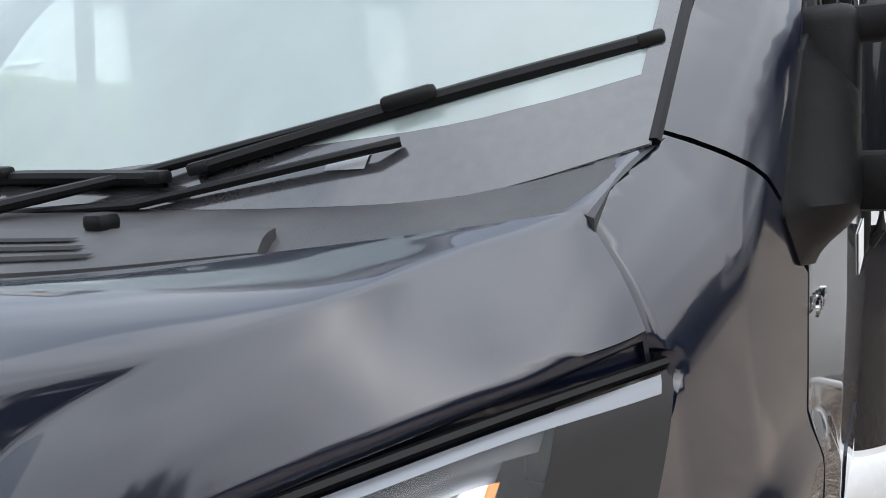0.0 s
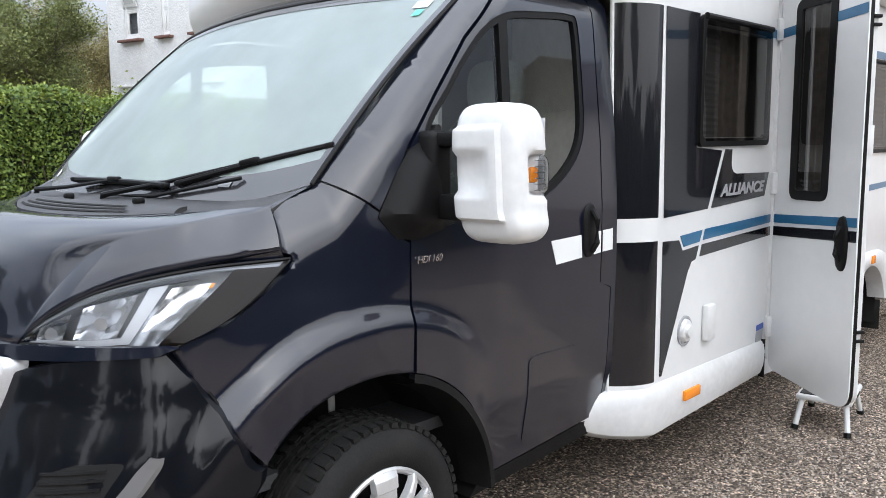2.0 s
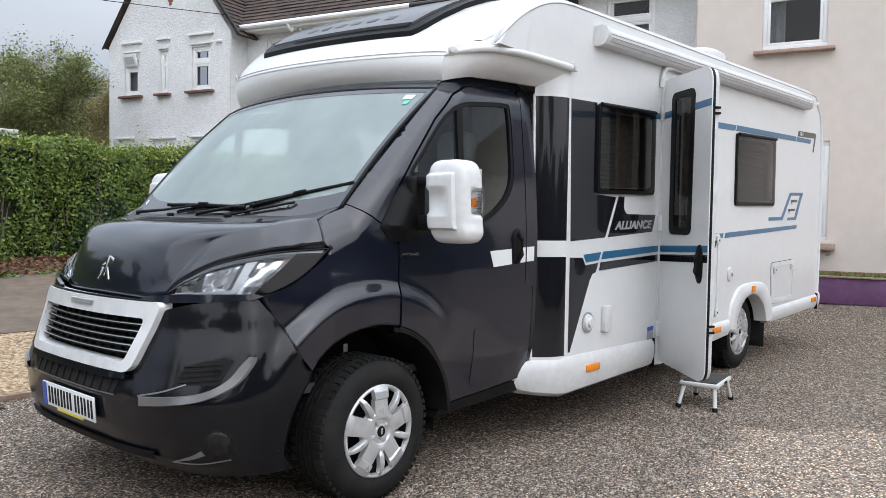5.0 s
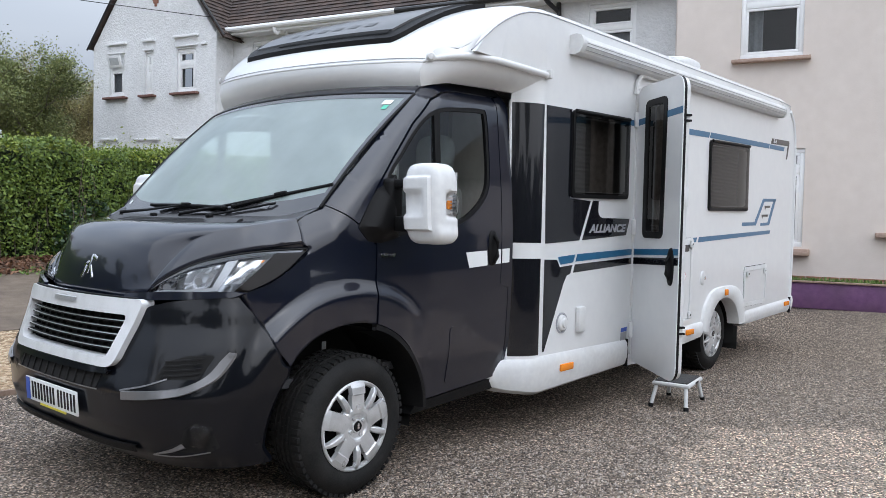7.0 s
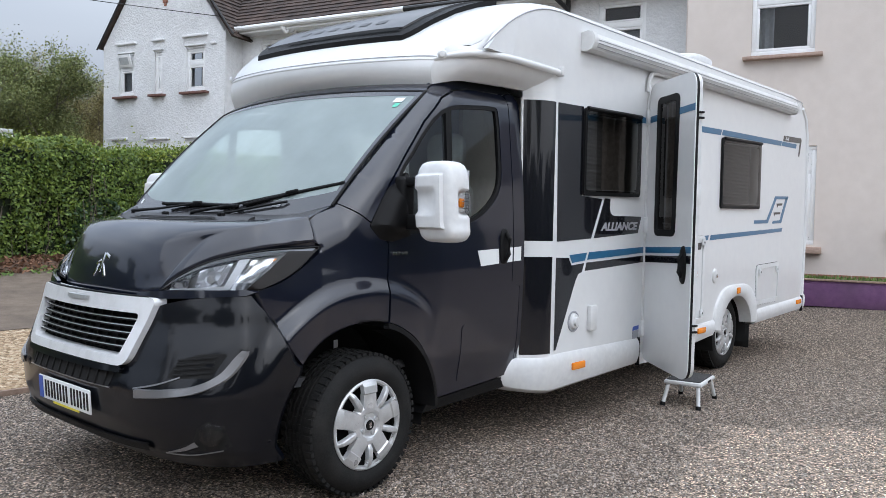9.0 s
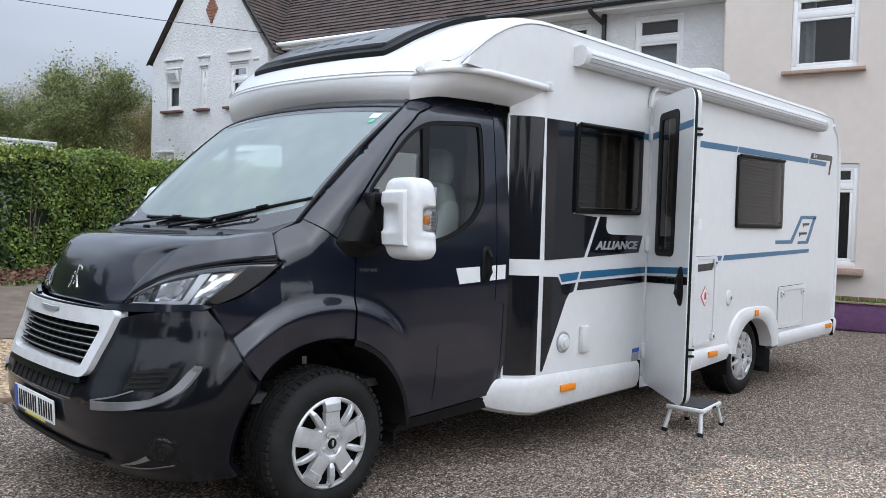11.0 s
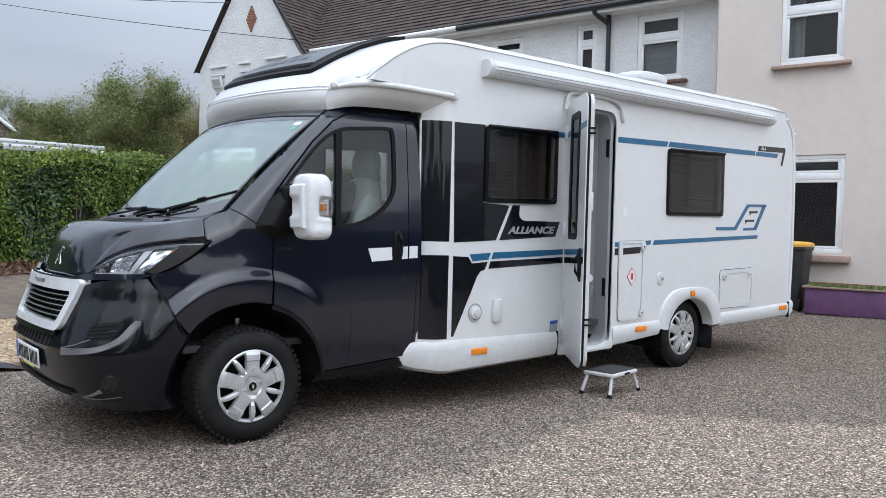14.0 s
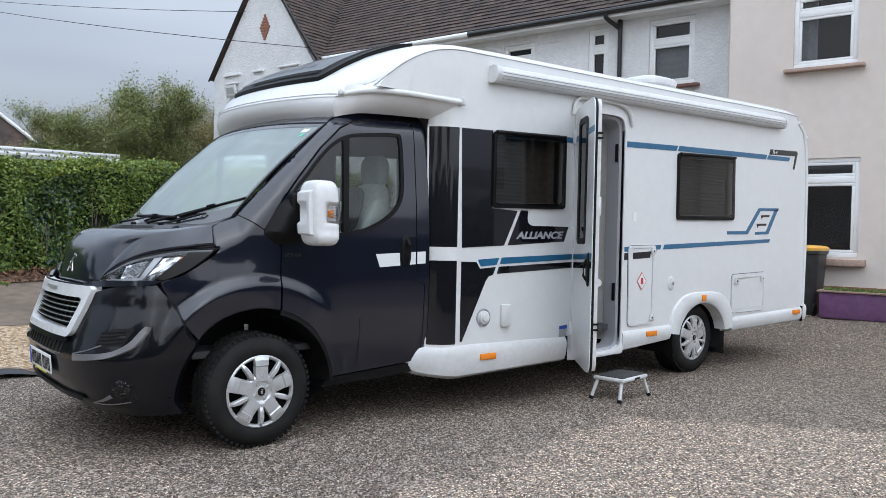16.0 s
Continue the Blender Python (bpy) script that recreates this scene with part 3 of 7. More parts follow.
# torn liner showing where the edging board has gone
liner = thing("weed_liner", "torn black plastic liner curling up beside the gravel bed", "liner")
rows = []
for i in range(17):
    t = i / 16
    h = 0.085 * math.sin(math.pi * t) ** 0.8 * (1 - 0.35 * t)
    rows.append([(-1.02 + 0.50 * t + 0.012 * math.sin(9 * t + j), 2.02 + 0.045 * j - 0.03 * t + 0.008 * math.sin(14 * t), 0.008 + h * f) for j, f in enumerate((0.55, 0.92, 1.0, 0.85, 0.35))])
grid_mesh("sheet", rows, M_GUTTER, liner, rim=(0, 0.004, -0.004))
rows = [[(x, 2.10 + 0.03 * j, 0.086 * math.sin(math.pi * min(1, max(0, (x + 1.02) / 0.5))) * 0.8 + 0.014) for j in range(3)] for x in np.linspace(-0.98, -0.56, 12)]
grid_mesh("turned_edge", rows, M_WOODTRIM, liner, rim=(0, 0, -0.004))

# ---- the motorhome ----
van = thing("motorhome", "black and white coachbuilt motorhome parked with its entrance door open", "motorhome")
SIDE = -1.105
WHEEL_X, REAR_X, HUB_Z, TYRE_R = 0.0, 4.51, 0.325, 0.335


def shear_z(x):
    """The coachwork stands slightly nose-down."""
    return 0.0145 * (x - 1.4)


SIDE_Z = [(0.2, 0.955), (0.36, 0.977), (0.6, 1.008), (0.82, 1.018), (1.05, 1.024), (1.25, 1.024), (1.5, 1.010), (1.95, 0.968), (2.1, 0.952)]
EDGE = [(-0.60, 1.09), (-0.251, 1.309), (-0.117, 1.375), (0.465, 1.975), (0.62, 2.045), (1.3, 2.085)]
TAPER = [(-0.62, 0.150), (-0.5, 0.115), (-0.25, 0.085), (-0.1, 0.050), (0.13, 0.018), (0.5, 0.0), (1.3, 0.0)]


def cab_y(x, z):
    """The near skin of the cab's side: tumblehome, taper to the nose, rounded shoulder under the A-pillar's line, flared arch."""
    y = -lerp_table(SIDE_Z, z) + lerp_table(TAPER, x)
    d = (z - (lerp_table(EDGE, x) - 0.17)) / 0.17
    if d > 0:
        y += 0.078 * (d ** (1.8 + 1.7 * smoothstep(-0.12, 0.25, x)) if d < 1 else 1 + 1.8 * (min(d, 1.3) - 1))
    r = math.hypot(x - 0.0, z - 0.33)
    f = 1.0 - smoothstep(0.622, 0.700, r)
    fade = smoothstep(0.52, 0.30, x) if x > 0.3 else 1.0
    y -= (0.022 + 0.048 * smoothstep(-0.08, -0.46, x)) * f * fade
    y -= 0.020 * math.exp(-((z - 0.93) / 0.13) ** 2) * smoothstep(0.16, -0.10, x) * smoothstep(-0.55, -0.36, x)
    if x > 0.2:
        y += 0.010 * smoothstep(0.66, 0.40, z)
    return y


def cab_place(x, z):
    return (x, cab_y(x, z), z)


def arc(cx, cz, r, a0, a1, n=14):
    return [(cx + r * math.cos(radians(a0 + (a1 - a0) * i / n)), cz + r * math.sin(radians(a0 + (a1 - a0) * i / n))) for i in range(n + 1)]


def both(ob):
    mirror_y(ob)
    return ob


# front wing
arch_top = arc(0.0, 0.33, 0.49, 138, 76, 16)
wing_out = ([(-0.556, 0.985), (-0.484, 0.825), (-0.432, 0.730)] + arch_top + [(0.124, 1.19), (0.10, 1.205), (0.02, 1.285), (-0.117, 1.375), (-0.251, 1.309), (-0.262, 1.19)]
            + [(-0.240, 1.180), (-0.236, 1.166), (-0.262, 1.138), (-0.36, 1.070), (-0.45, 1.020)])
both(sheet("front_wing", shrink(resample(wing_out, 0.03), 0.0025), cab_place, M_BLACK, van, 0.012, depth=(0.0, 0.03, -0.004), sharp=80))
# wheel-arch lining, deep, with its shade put into the near-black colour
rows = []
for k in range(22):
    a = radians(-12 + 204 * k / 21)
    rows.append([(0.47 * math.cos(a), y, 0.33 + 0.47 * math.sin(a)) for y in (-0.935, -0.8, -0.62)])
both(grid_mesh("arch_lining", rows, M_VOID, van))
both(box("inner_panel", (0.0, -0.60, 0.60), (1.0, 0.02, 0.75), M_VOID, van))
both(box("arch_bracket", (0.030, -0.745, 0.674), (0.026, 0.004, 0.055), M_ALU, van, 0.001, "small bare metal bracket"))
# black arch trim behind the wheel
rows = []
for k in range(16):
    a = radians(76 - 74 * k / 15)
    rows.append([(r * math.cos(a) + 0.0, cab_y(0.3, 0.7) + dy, 0.33 + r * math.sin(a)) for r, dy in ((0.49, 0.0), (0.465, -0.004), (0.455, 0.03), (0.445, 0.12))])
both(grid_mesh("arch_trim", rows, M_PLASTIC, van))

# cab door, its window and frame
door_win = [(0.19, 1.490), (0.30, 1.645), (0.40, 1.765), (0.50, 1.855), (0.62, 1.908), (0.80, 1.932), (0.97, 1.945), (1.022, 1.915), (1.030, 1.70), (1.022, 1.545),
            (0.985, 1.455), (0.92, 1.388), (0.82, 1.325), (0.70, 1.283), (0.53, 1.255), (0.30, 1.235), (0.20, 1.235)]
door_win_s = catmull([np.array(p) for p in door_win], 4, True)
door_out = ([(0.124, 1.19)] + list(reversed(arc(0.0, 0.33, 0.492, 5, 75, 14)))[:-2] + [(0.483, 0.361), (1.205, 0.408), (1.205, 0.93), (1.128, 0.96), (1.126, 2.000), (1.10, 2.033)]
            + [(0.80, 2.022), (0.66, 1.995), (0.55, 1.940), (0.40, 1.800), (0.25, 1.615), (0.14, 1.470), (0.115, 1.43), (0.10, 1.30)])
door_l = sheet("cab_door", shrink(resample(door_out, 0.03), 0.0025), cab_place, M_BLACK, van, 0.02, holes=[door_win_s], depth=(0, 0.03, 0))
both(door_l)


def inset(x, z, d):
    return (x, cab_y(x, z) + d, z)


ring_in = shrink(door_win_s, 0.022)
seal = sheet("window_seal", door_win_s, lambda x, z: inset(x, z, 0.004), M_SEAL, van, 0.05, holes=[ring_in], depth=(0, 0.02, 0))
both(seal)
glass_l = sheet("door_glass", shrink(door_win_s, 0.012), lambda x, z: inset(x, z, 0.014), M_SIDEGLASS, van, 0.09, depth=(0, 0, 0))
glass_l.visible_shadow = False
mirror_y(glass_l).visible_shadow = False
both(sheet("window_divider", [(0.548, 1.25), (0.585, 1.25), (0.612, 1.908), (0.566, 1.888)], lambda x, z: inset(x, z, 0.004), M_SEAL, van, 0.06, depth=(0, 0.03, 0)))
# groove trim and the lower storage flap of the door
both(sheet("door_flap", shrink(rounded([(0.690, 0.425), (1.00, 0.445), (1.00, 0.74), (0.684, 0.745)], 0.03), 0.0), lambda x, z: inset(x, z, -0.0035), M_BLACK, van, 0.06, depth=(0, 0.006, 0)))
both(sheet("rear_pillar", [(1.131, 0.955), (1.208, 0.93), (1.208, 0.41), (1.245, 0.43), (1.232, 2.06), (1.131, 2.03)], cab_place, M_BLACK, van, 0.06, depth=(0, 0.05, 0)))
frame_out = ([(-0.117, 1.378)] + [(0.465, 1.969), (0.50, 2.0), (0.56, 2.040), (0.70, 2.075), (1.23, 2.10), (1.23, 2.06), (1.128, 2.036)] + [(0.80, 2.027), (0.655, 2.0), (0.545, 1.945), (0.395, 1.805), (0.245, 1.62), (0.135, 1.475), (0.110, 1.43), (0.022, 1.288)])
both(sheet("a_pillar", shrink(resample(frame_out, 0.03), 0.0015), cab_place, M_BLACK, van, 0.03, depth=(0.01, 0.04, 0)))
both(sheet("sill", [(0.44, 0.30), (1.24, 0.335), (1.24, 0.402), (0.486, 0.354)], lambda x, z: (x, cab_y(x, z) + 0.006, z), M_PLASTIC, van, 0.06, depth=(0, 0.2, 0)))
# white flash on the door with the handle over it
for poly in ([(0.795, 1.142), (0.985, 1.150), (0.992, 1.066), (0.828, 1.056)], [(1.082, 1.154), (1.120, 1.156), (1.120, 1.074), (1.072, 1.070)],
             [(1.134, 1.157), (1.205, 1.160), (1.205, 1.078), (1.134, 1.075)]):
    both(sheet("door_flash", poly, lambda x, z: inset(x, z, -0.003), M_PAPER, van, 0.05, depth=(0, 0.002, 0), label="white vinyl flash"))


def side_pod(name, cx, cz, hx, hz, thick, mat, parent, y0, tilt=0.0, power=3.0, nu=20, nv=7, label=""):
    """A rounded boss standing off the side by thick."""
    rows = []
    for j in range(nv):
        t = j / (nv - 1)
        s = math.cos(t * math.pi / 2) ** 0.45 if t < 1 else 0.0
        h = thick * math.sin(t * math.pi / 2) ** 0.8
        row = []
        for k in range(nu):
            a = 2 * math.pi * k / nu
            c, q = math.cos(a), math.sin(a)
            px = hx * s * math.copysign(abs(c) ** (2 / power), c)
            pz = hz * s * math.copysign(abs(q) ** (2 / power), q)
            row.append((cx + px + tilt * pz, y0 - h, cz + pz))
        rows.append(row)
    return grid_mesh(name, rows, mat, parent, label, closed=True)


hb = side_pod("door_handle", 1.040, 1.163, 0.042, 0.102, 0.018, M_PLASTIC, van, cab_y(1.04, 1.16) + 0.004, power=3.2)
both(hb)
both(tube("handle_grip", [(1.040, cab_y(1.04, 1.16) - 0.012, 1.085), (1.042, cab_y(1.04, 1.16) - 0.034, 1.12), (1.042, cab_y(1.04, 1.16) - 0.034, 1.205), (1.040, cab_y(1.04, 1.16) - 0.012, 1.24)], 0.012, M_PLASTIC, van))
lettering("engine_badge", "HDI 160", 0.030, M_CHROME, Matrix.Translation((0.195, cab_y(0.2, 1.135) - 0.004, 1.137)) @ pose(0, 0, 0, 90, 0, 0), van, 0.25, "chrome engine badge", 0.002)

# bonnet: a crowned centre, a crease down each side and flanks above the lamps
CENTRE = [(-0.520, 0, 1.262), (-0.545, 0, 1.259), (-0.572, 0, 1.255), (-0.606, 0, 1.247), (-0.650, 0, 1.232), (-0.704, 0, 1.202), (-0.755, 0, 1.148), (-0.790, 0, 1.060), (-0.805, 0, 0.948)]
CREASE = [(-0.251, -0.863, 1.309), (-0.315, -0.800, 1.292), (-0.380, -0.766, 1.279), (-0.446, -0.742, 1.267), (-0.505, -0.696, 1.253), (-0.555, -0.645, 1.233),
          (-0.612, -0.575, 1.190), (-0.690, -0.515, 1.090), (-0.760, -0.460, 0.965)]
FLANK = [(-0.268, -0.917, 1.196), (-0.360, -0.866, 1.180), (-0.450, -0.806, 1.162), (-0.530, -0.739, 1.140), (-0.600, -0.675, 1.114), (-0.655, -0.613, 1.082),
         (-0.702, -0.552, 1.043), (-0.732, -0.502, 1.003), (-0.757, -0.455, 0.962)]
rows = []
for i in range(41):
    v = i / 40
    c, q, l = at_curve(CENTRE, v), at_curve(CREASE, v), at_curve(FLANK, v)
    drop = np.linalg.norm(q - l)
    ease = min(1.0, drop / 0.08) * (0.35 + 0.65 * smoothstep(0, 0.25, v))
    fold = l + np.array((0.003, 0.003, 0.018)) * ease
    half = [l + np.array(d) * ease for d in ((0.020, 0.020, -0.006), (0.011, 0.011, -0.004), (0.005, 0.005, 0.002), (0.003, 0.003, 0.009))] + [fold]
    for t in (0.04, 0.10, 0.20, 0.34, 0.50, 0.66, 0.80, 0.90, 0.955):
        p = fold + (q - fold) * t
        side = np.array((-0.45, -0.80, 0.25)) * 0.004 * math.sin(math.pi * t) * ease
        skin = np.array((p[0], cab_y(p[0], p[2]), p[2]))
        k = max(0.0, 1 - v * 7)
        half.append((p + side) * (1 - k) + skin * k)
    top = []
    for j in range(0, 17):
        s = 1 - j / 16 if j else 0.988
        y = q[1] * s
        k = s ** (1.95 + 1.25 * smoothstep(0, 0.5, v))
        x = c[0] + (q[0] - c[0]) * k
        z = c[2] + (q[2] - c[2]) * k
        dome = 0.030 * (1 - s * s) * math.sin(math.pi * min(1, v * 1.15)) ** 1.2
        top.append(np.array((x - 0.5 * dome, y, z + dome)))
    half.append(q * 0.5 + (half[-1] + top[0]) * 0.25)
    half += top
    rows.append(half + [np.array((p[0], -p[1], p[2])) for p in reversed(half[:-1])])
bonnet = grid_mesh("bonnet", rows, M_BLACK, van, "glossy black bonnet with a raised centre", sharp=48, rim=(0.012, 0, -0.03))
# emblem, a plain chrome shape
bm = bmesh.new()
for c, s, a in (((0, 0, 0.012), (0.018, 0.012, 0.085), 16), ((0.014, 0, -0.030), (0.016, 0.012, 0.060), -28), ((-0.018, 0, -0.036), (0.015, 0.012, 0.060), 32),
                ((0.022, 0, 0.048), (0.042, 0.012, 0.022), 18), ((-0.016, 0, 0.022), (0.042, 0.012, 0.013), -30)):
    add_box(bm, c, s, 0.004, Matrix.Rotation(radians(a), 4, "Y"))
em = part("emblem", bm, M_CHROME, van, "chrome emblem")
em.matrix_basis = pose(-0.786, 0, 1.058, 0, 14, 0) @ pose(0, 0, 0, 0, 0, -90) @ Matrix.Diagonal((1.15, 1, 1.15, 1))

# scuttle panel under the windscreen, with its slotted cover
WS_LOW = [(-0.290, 0.0, 1.318), (-0.272, -0.25, 1.323), (-0.222, -0.50, 1.342), (-0.158, -0.72, 1.372), (-0.098, -0.893, 1.404)]
WS_TOP = [(0.352, 0.0, 1.998), (0.360, -0.25, 1.995), (0.385, -0.50, 1.988), (0.425, -0.72, 1.978), (0.474, -0.906, 1.967)]
WS_LOW = [tuple(np.array(p) - k * (np.array(q) - np.array(p))) for p, q, k in zip(WS_LOW, WS_TOP, (0.0, 0.012, 0.048, 0.088, 0.078))]
REAR = [(-0.520, 0, 1.262), (-0.505, -0.22, 1.264), (-0.462, -0.40, 1.268), (-0.378, -0.62, 1.281), (-0.251, -0.858, 1.309)]


def across(a, b, nv, bend, nu=13):
    rows = []
    for i in range(nv):
        t = i / (nv - 1)
        half = []
        for j in range(nu):
            u = 1 - j / (nu - 1)
            p, q = at_curve(a, u), at_curve(b, u)
            m = p + (q - p) * t
            m[2] += bend * math.sin(math.pi * t)
            m[0] -= bend * 0.7 * math.sin(math.pi * t)
            half.append(m)
        rows.append(half + [np.array((p[0], -p[1], p[2])) for p in reversed(half[:-1])])
    return rows


grid_mesh("scuttle", across([(p[0], p[1], p[2] - 0.012) for p in REAR], [(p[0] + 0.022, p[1] * 1.01, p[2] + 0.006) for p in WS_LOW], 9, 0.004), M_SCUTTLE, van, "dark grey plastic scuttle panel")
cover = across([tuple(np.array(at_curve(REAR, 0.18 * k)) + (0.006, 0, 0.007)) for k in range(5)],
               [(-0.378, 0.0, 1.303), (-0.374, -0.17, 1.303), (-0.362, -0.33, 1.303), (-0.345, -0.47, 1.302), (-0.328, -0.565, 1.301)], 9, 0.004)
grid_mesh("scuttle_cover", cover, M_SCUTTLE, van, "raised slotted cover", rim=(0, 0, -0.03))
for k in range(3):
    lim = 0.70 - 0.07 * k

    def slot_point(t, y):
        i = 24 * (y / 1.0 + 1) / 2
        j = max(0, min(23, int(i)))
        lo, hi = cover[0], cover[-1]
        p = np.array(lo[j]) + (np.array(lo[j + 1]) - np.array(lo[j])) * (i - j)
        q = np.array(hi[j]) + (np.array(hi[j + 1]) - np.array(hi[j])) * (i - j)
        m = p + (q - p) * t
        return m + np.array((-0.7 * 0.004 * math.sin(math.pi * t), 0, 0.004 * math.sin(math.pi * t) + 0.0025))

    t = 0.22 + 0.20 * k
    ys = np.linspace(-lim, lim, 31)
    # flat black strips paint the shade inside the slots
    grid_mesh("scuttle_slot", [[slot_point(t - 0.045, y) for y in ys], [slot_point(t + 0.045, y) for y in ys]], M_VOID, van)
both(sheet("scuttle_end", [(-0.255, 0), (-0.12, 0), (-0.10, 1), (-0.24, 1)], lambda x, t: (x, -0.872 - 0.0 * t + 0.03 * t, 1.31 + (x + 0.25) * 0.5 - 0.006), M_SCUTTLE, van, 0.2, depth=(0, 0, -0.02)))

# windscreen with its dark border
ws_rows = across(WS_LOW, WS_TOP, 11, 0.018)
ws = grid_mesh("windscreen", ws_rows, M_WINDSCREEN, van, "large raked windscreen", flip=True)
ws.visible_shadow = False


def ws_point(u, t, off=0.0):
    """u: -1 near side, 1 far side; t: 0 at the scuttle, 1 at the roof."""
    p, q = at_curve(WS_LOW, abs(u)), at_curve(WS_TOP, abs(u))
    m = p + (q - p) * t
    m[2] += 0.018 * math.sin(math.pi * t) + 0.7 * off
    m[0] -= 0.0126 * math.sin(math.pi * t) + 0.7 * off
    if u > 0:
        m[1] = -m[1]
    return m


border = []
for k in range(41):
    u = -1 + 2 * k / 40
    border.append([ws_point(u, 0.0, 0.002), ws_point(u * 0.985, 0.05 + 0.065 * min(1.0, 1.25 * abs(u)), 0.002)])
grid_mesh("screen_border_low", border, M_FROST, van)
border = []
for k in range(41):
    u = -1 + 2 * k / 40
    border.append([ws_point(u, 1.0, 0.002), ws_point(u * 0.985, 0.955, 0.002)])
grid_mesh("screen_border_top", border, M_FROST, van)
for s in (-1, 1):
    border = [[ws_point(s, t / 24, 0.0025), ws_point(s * 0.962, t / 24, 0.0025)] for t in range(25)]
    grid_mesh("screen_border_side", border, M_FROST, van)
    tube("screen_seal", [ws_point(s * 1.0, t / 24, 0.001) + np.array((0.004, 0.002 * s, 0.002)) for t in range(25)], 0.007, M_SEAL, van, 6)
tube("screen_seal", [ws_point(-1 + k / 20, 1.0, 0.0) + np.array((0.003, 0, 0.003)) for k in range(41)], 0.007, M_SEAL, van, 6)
grid_mesh("sticker", [[ws_point(u, t, 0.004) for u in (-0.905, -0.865, -0.83)] for t in (0.885, 0.93)], M_PAPER, van, "white sticker")
grid_mesh("sticker", [[ws_point(u, t, 0.004) for u in (-0.90, -0.86)] for t in (0.835, 0.875)], M_GREEN, van, "green sticker")
grid_mesh("sticker", [[ws_point(u, t, 0.004) for u in (0.86, 0.91)] for t in (0.04, 0.075)], M_PAPER, van, "pale label")
grid_mesh("chassis_label", [[ws_point(u, t, 0.0045) for u in (-0.60, -0.545)] for t in (0.050, 0.074)], M_DECAL_GREY, van, "small grey label")
grid_mesh("sensor_pod", [[ws_point(u, t, -0.03) for u in (-0.12, -0.04, 0.04, 0.12)] for t in (0.86, 0.90, 0.96)], M_DASH, van)
# roof header between the screen and the overcab
HEAD = [(0.440, 0.0, 2.050), (0.448, -0.25, 2.047), (0.470, -0.50, 2.040), (0.505, -0.72, 2.030), (0.552, -0.888, 2.020)]
grid_mesh("roof_header", across([(p[0] + 0.004, p[1], p[2] + 0.004) for p in WS_TOP], HEAD, 5, 0.006), M_BLACK, van)


# wipers
def wiper(root, knee, tip):
    root, knee, tip = np.array(root), np.array(knee), np.array(tip)
    arm = thing_part("wiper", van)
    mid = (knee + tip) / 2
    tube("wiper_arm", [root, root + (0.0, 0.0, 0.016), root + (mid - root) * 0.45 + (-0.012, 0, 0.012), mid + (-0.010, 0, 0.020)], [0.012, 0.010, 0.007, 0.005], M_SEAL, arm, 8)
    box_m = look(tuple(mid + np.array((-0.012, 0, 0.022))), tuple(tip + np.array((-0.012, 0, 0.022))))
    box("clip", (0, 0, 0), (0.024, 0.018, 0.065), M_SEAL, arm, 0.006, m=box_m)
    pts = [knee + (tip - knee) * t + np.array((-0.006, 0, 0.012 + 0.004 * math.sin(math.pi * t))) for t in np.linspace(0, 1, 11)]
    rows = []
    d = (tip - knee) / np.linalg.norm(tip - knee)
    side = np.cross(d, (0.70, 0, -0.71))
    up = np.array((-0.70, 0, 0.71))
    side /= np.linalg.norm(side)
    for p in pts:
        rows.append([p + side * a + up * b for a, b in ((-0.010, -0.004), (-0.008, 0.005), (-0.002, 0.009), (0.007, 0.005), (0.009, -0.004), (0.003, -0.010), (0.002, -0.018), (-0.002, -0.018), (-0.003, -0.010))])
    b = grid_mesh("blade", rows, M_SEAL, arm, "", closed=True)
    for e in (pts[0], pts[-1]):
        box("end_cap", (0, 0, 0), (0.022, 0.016, 0.030), M_SEAL, arm, 0.005, m=look(tuple(e), tuple(e + d)))
    return arm


def thing_part(name, parent):
    ob = new(name)
    ob.parent = parent
    ob.empty_display_size = 0.05
    return ob


wiper((-0.334, -0.032, 1.303), (-0.240, -0.376, 1.350), (-0.047, -0.868, 1.458))
wiper((-0.310, 0.62, 1.306), (-0.272, 0.33, 1.352), (-0.262, -0.325, 1.342))
tube("wiper_linkage", [(-0.300, -0.02, 1.312), (-0.285, -0.30, 1.322), (-0.210, -0.60, 1.372), (-0.19, -0.63, 1.378)], 0.006, M_SEAL, van)
for y in (-0.336, 0.18):
    box("washer_jet", (-0.360, y, 1.310), (0.03, 0.035, 0.022), M_PLASTIC, van, 0.008)


# front face of the bumper
NOSE_Y = [(0.22, 0.93), (0.40, 0.958), (0.60, 0.985), (0.75, 1.0), (0.82, 1.0), (0.90, 0.995), (0.95, 0.985), (1.02, 0.970)]


def face_x(y, z, out=0.0):
    """The nose's skin: bluff and square low down, rounder towards the lamps."""
    xc = lerp_table([(0.22, -0.84), (0.30, -0.885), (0.42, -0.935), (0.56, -0.955), (0.66, -0.925), (0.80, -0.890), (0.94, -0.862), (1.02, -0.845)], z)
    n = lerp_table([(0.30, 3.4), (0.56, 3.0), (0.75, 2.45), (0.84, 2.2), (0.95, 2.1)], z)
    xr = -0.36
    yr = lerp_table(NOSE_Y, z)
    t = min(0.9999, abs(y) / yr)
    return xr - (xr - xc) * (1 - t ** n) ** (1 / n) - out


def face(y, z, out=0.0):
    return (face_x(y, z, out), y, z)


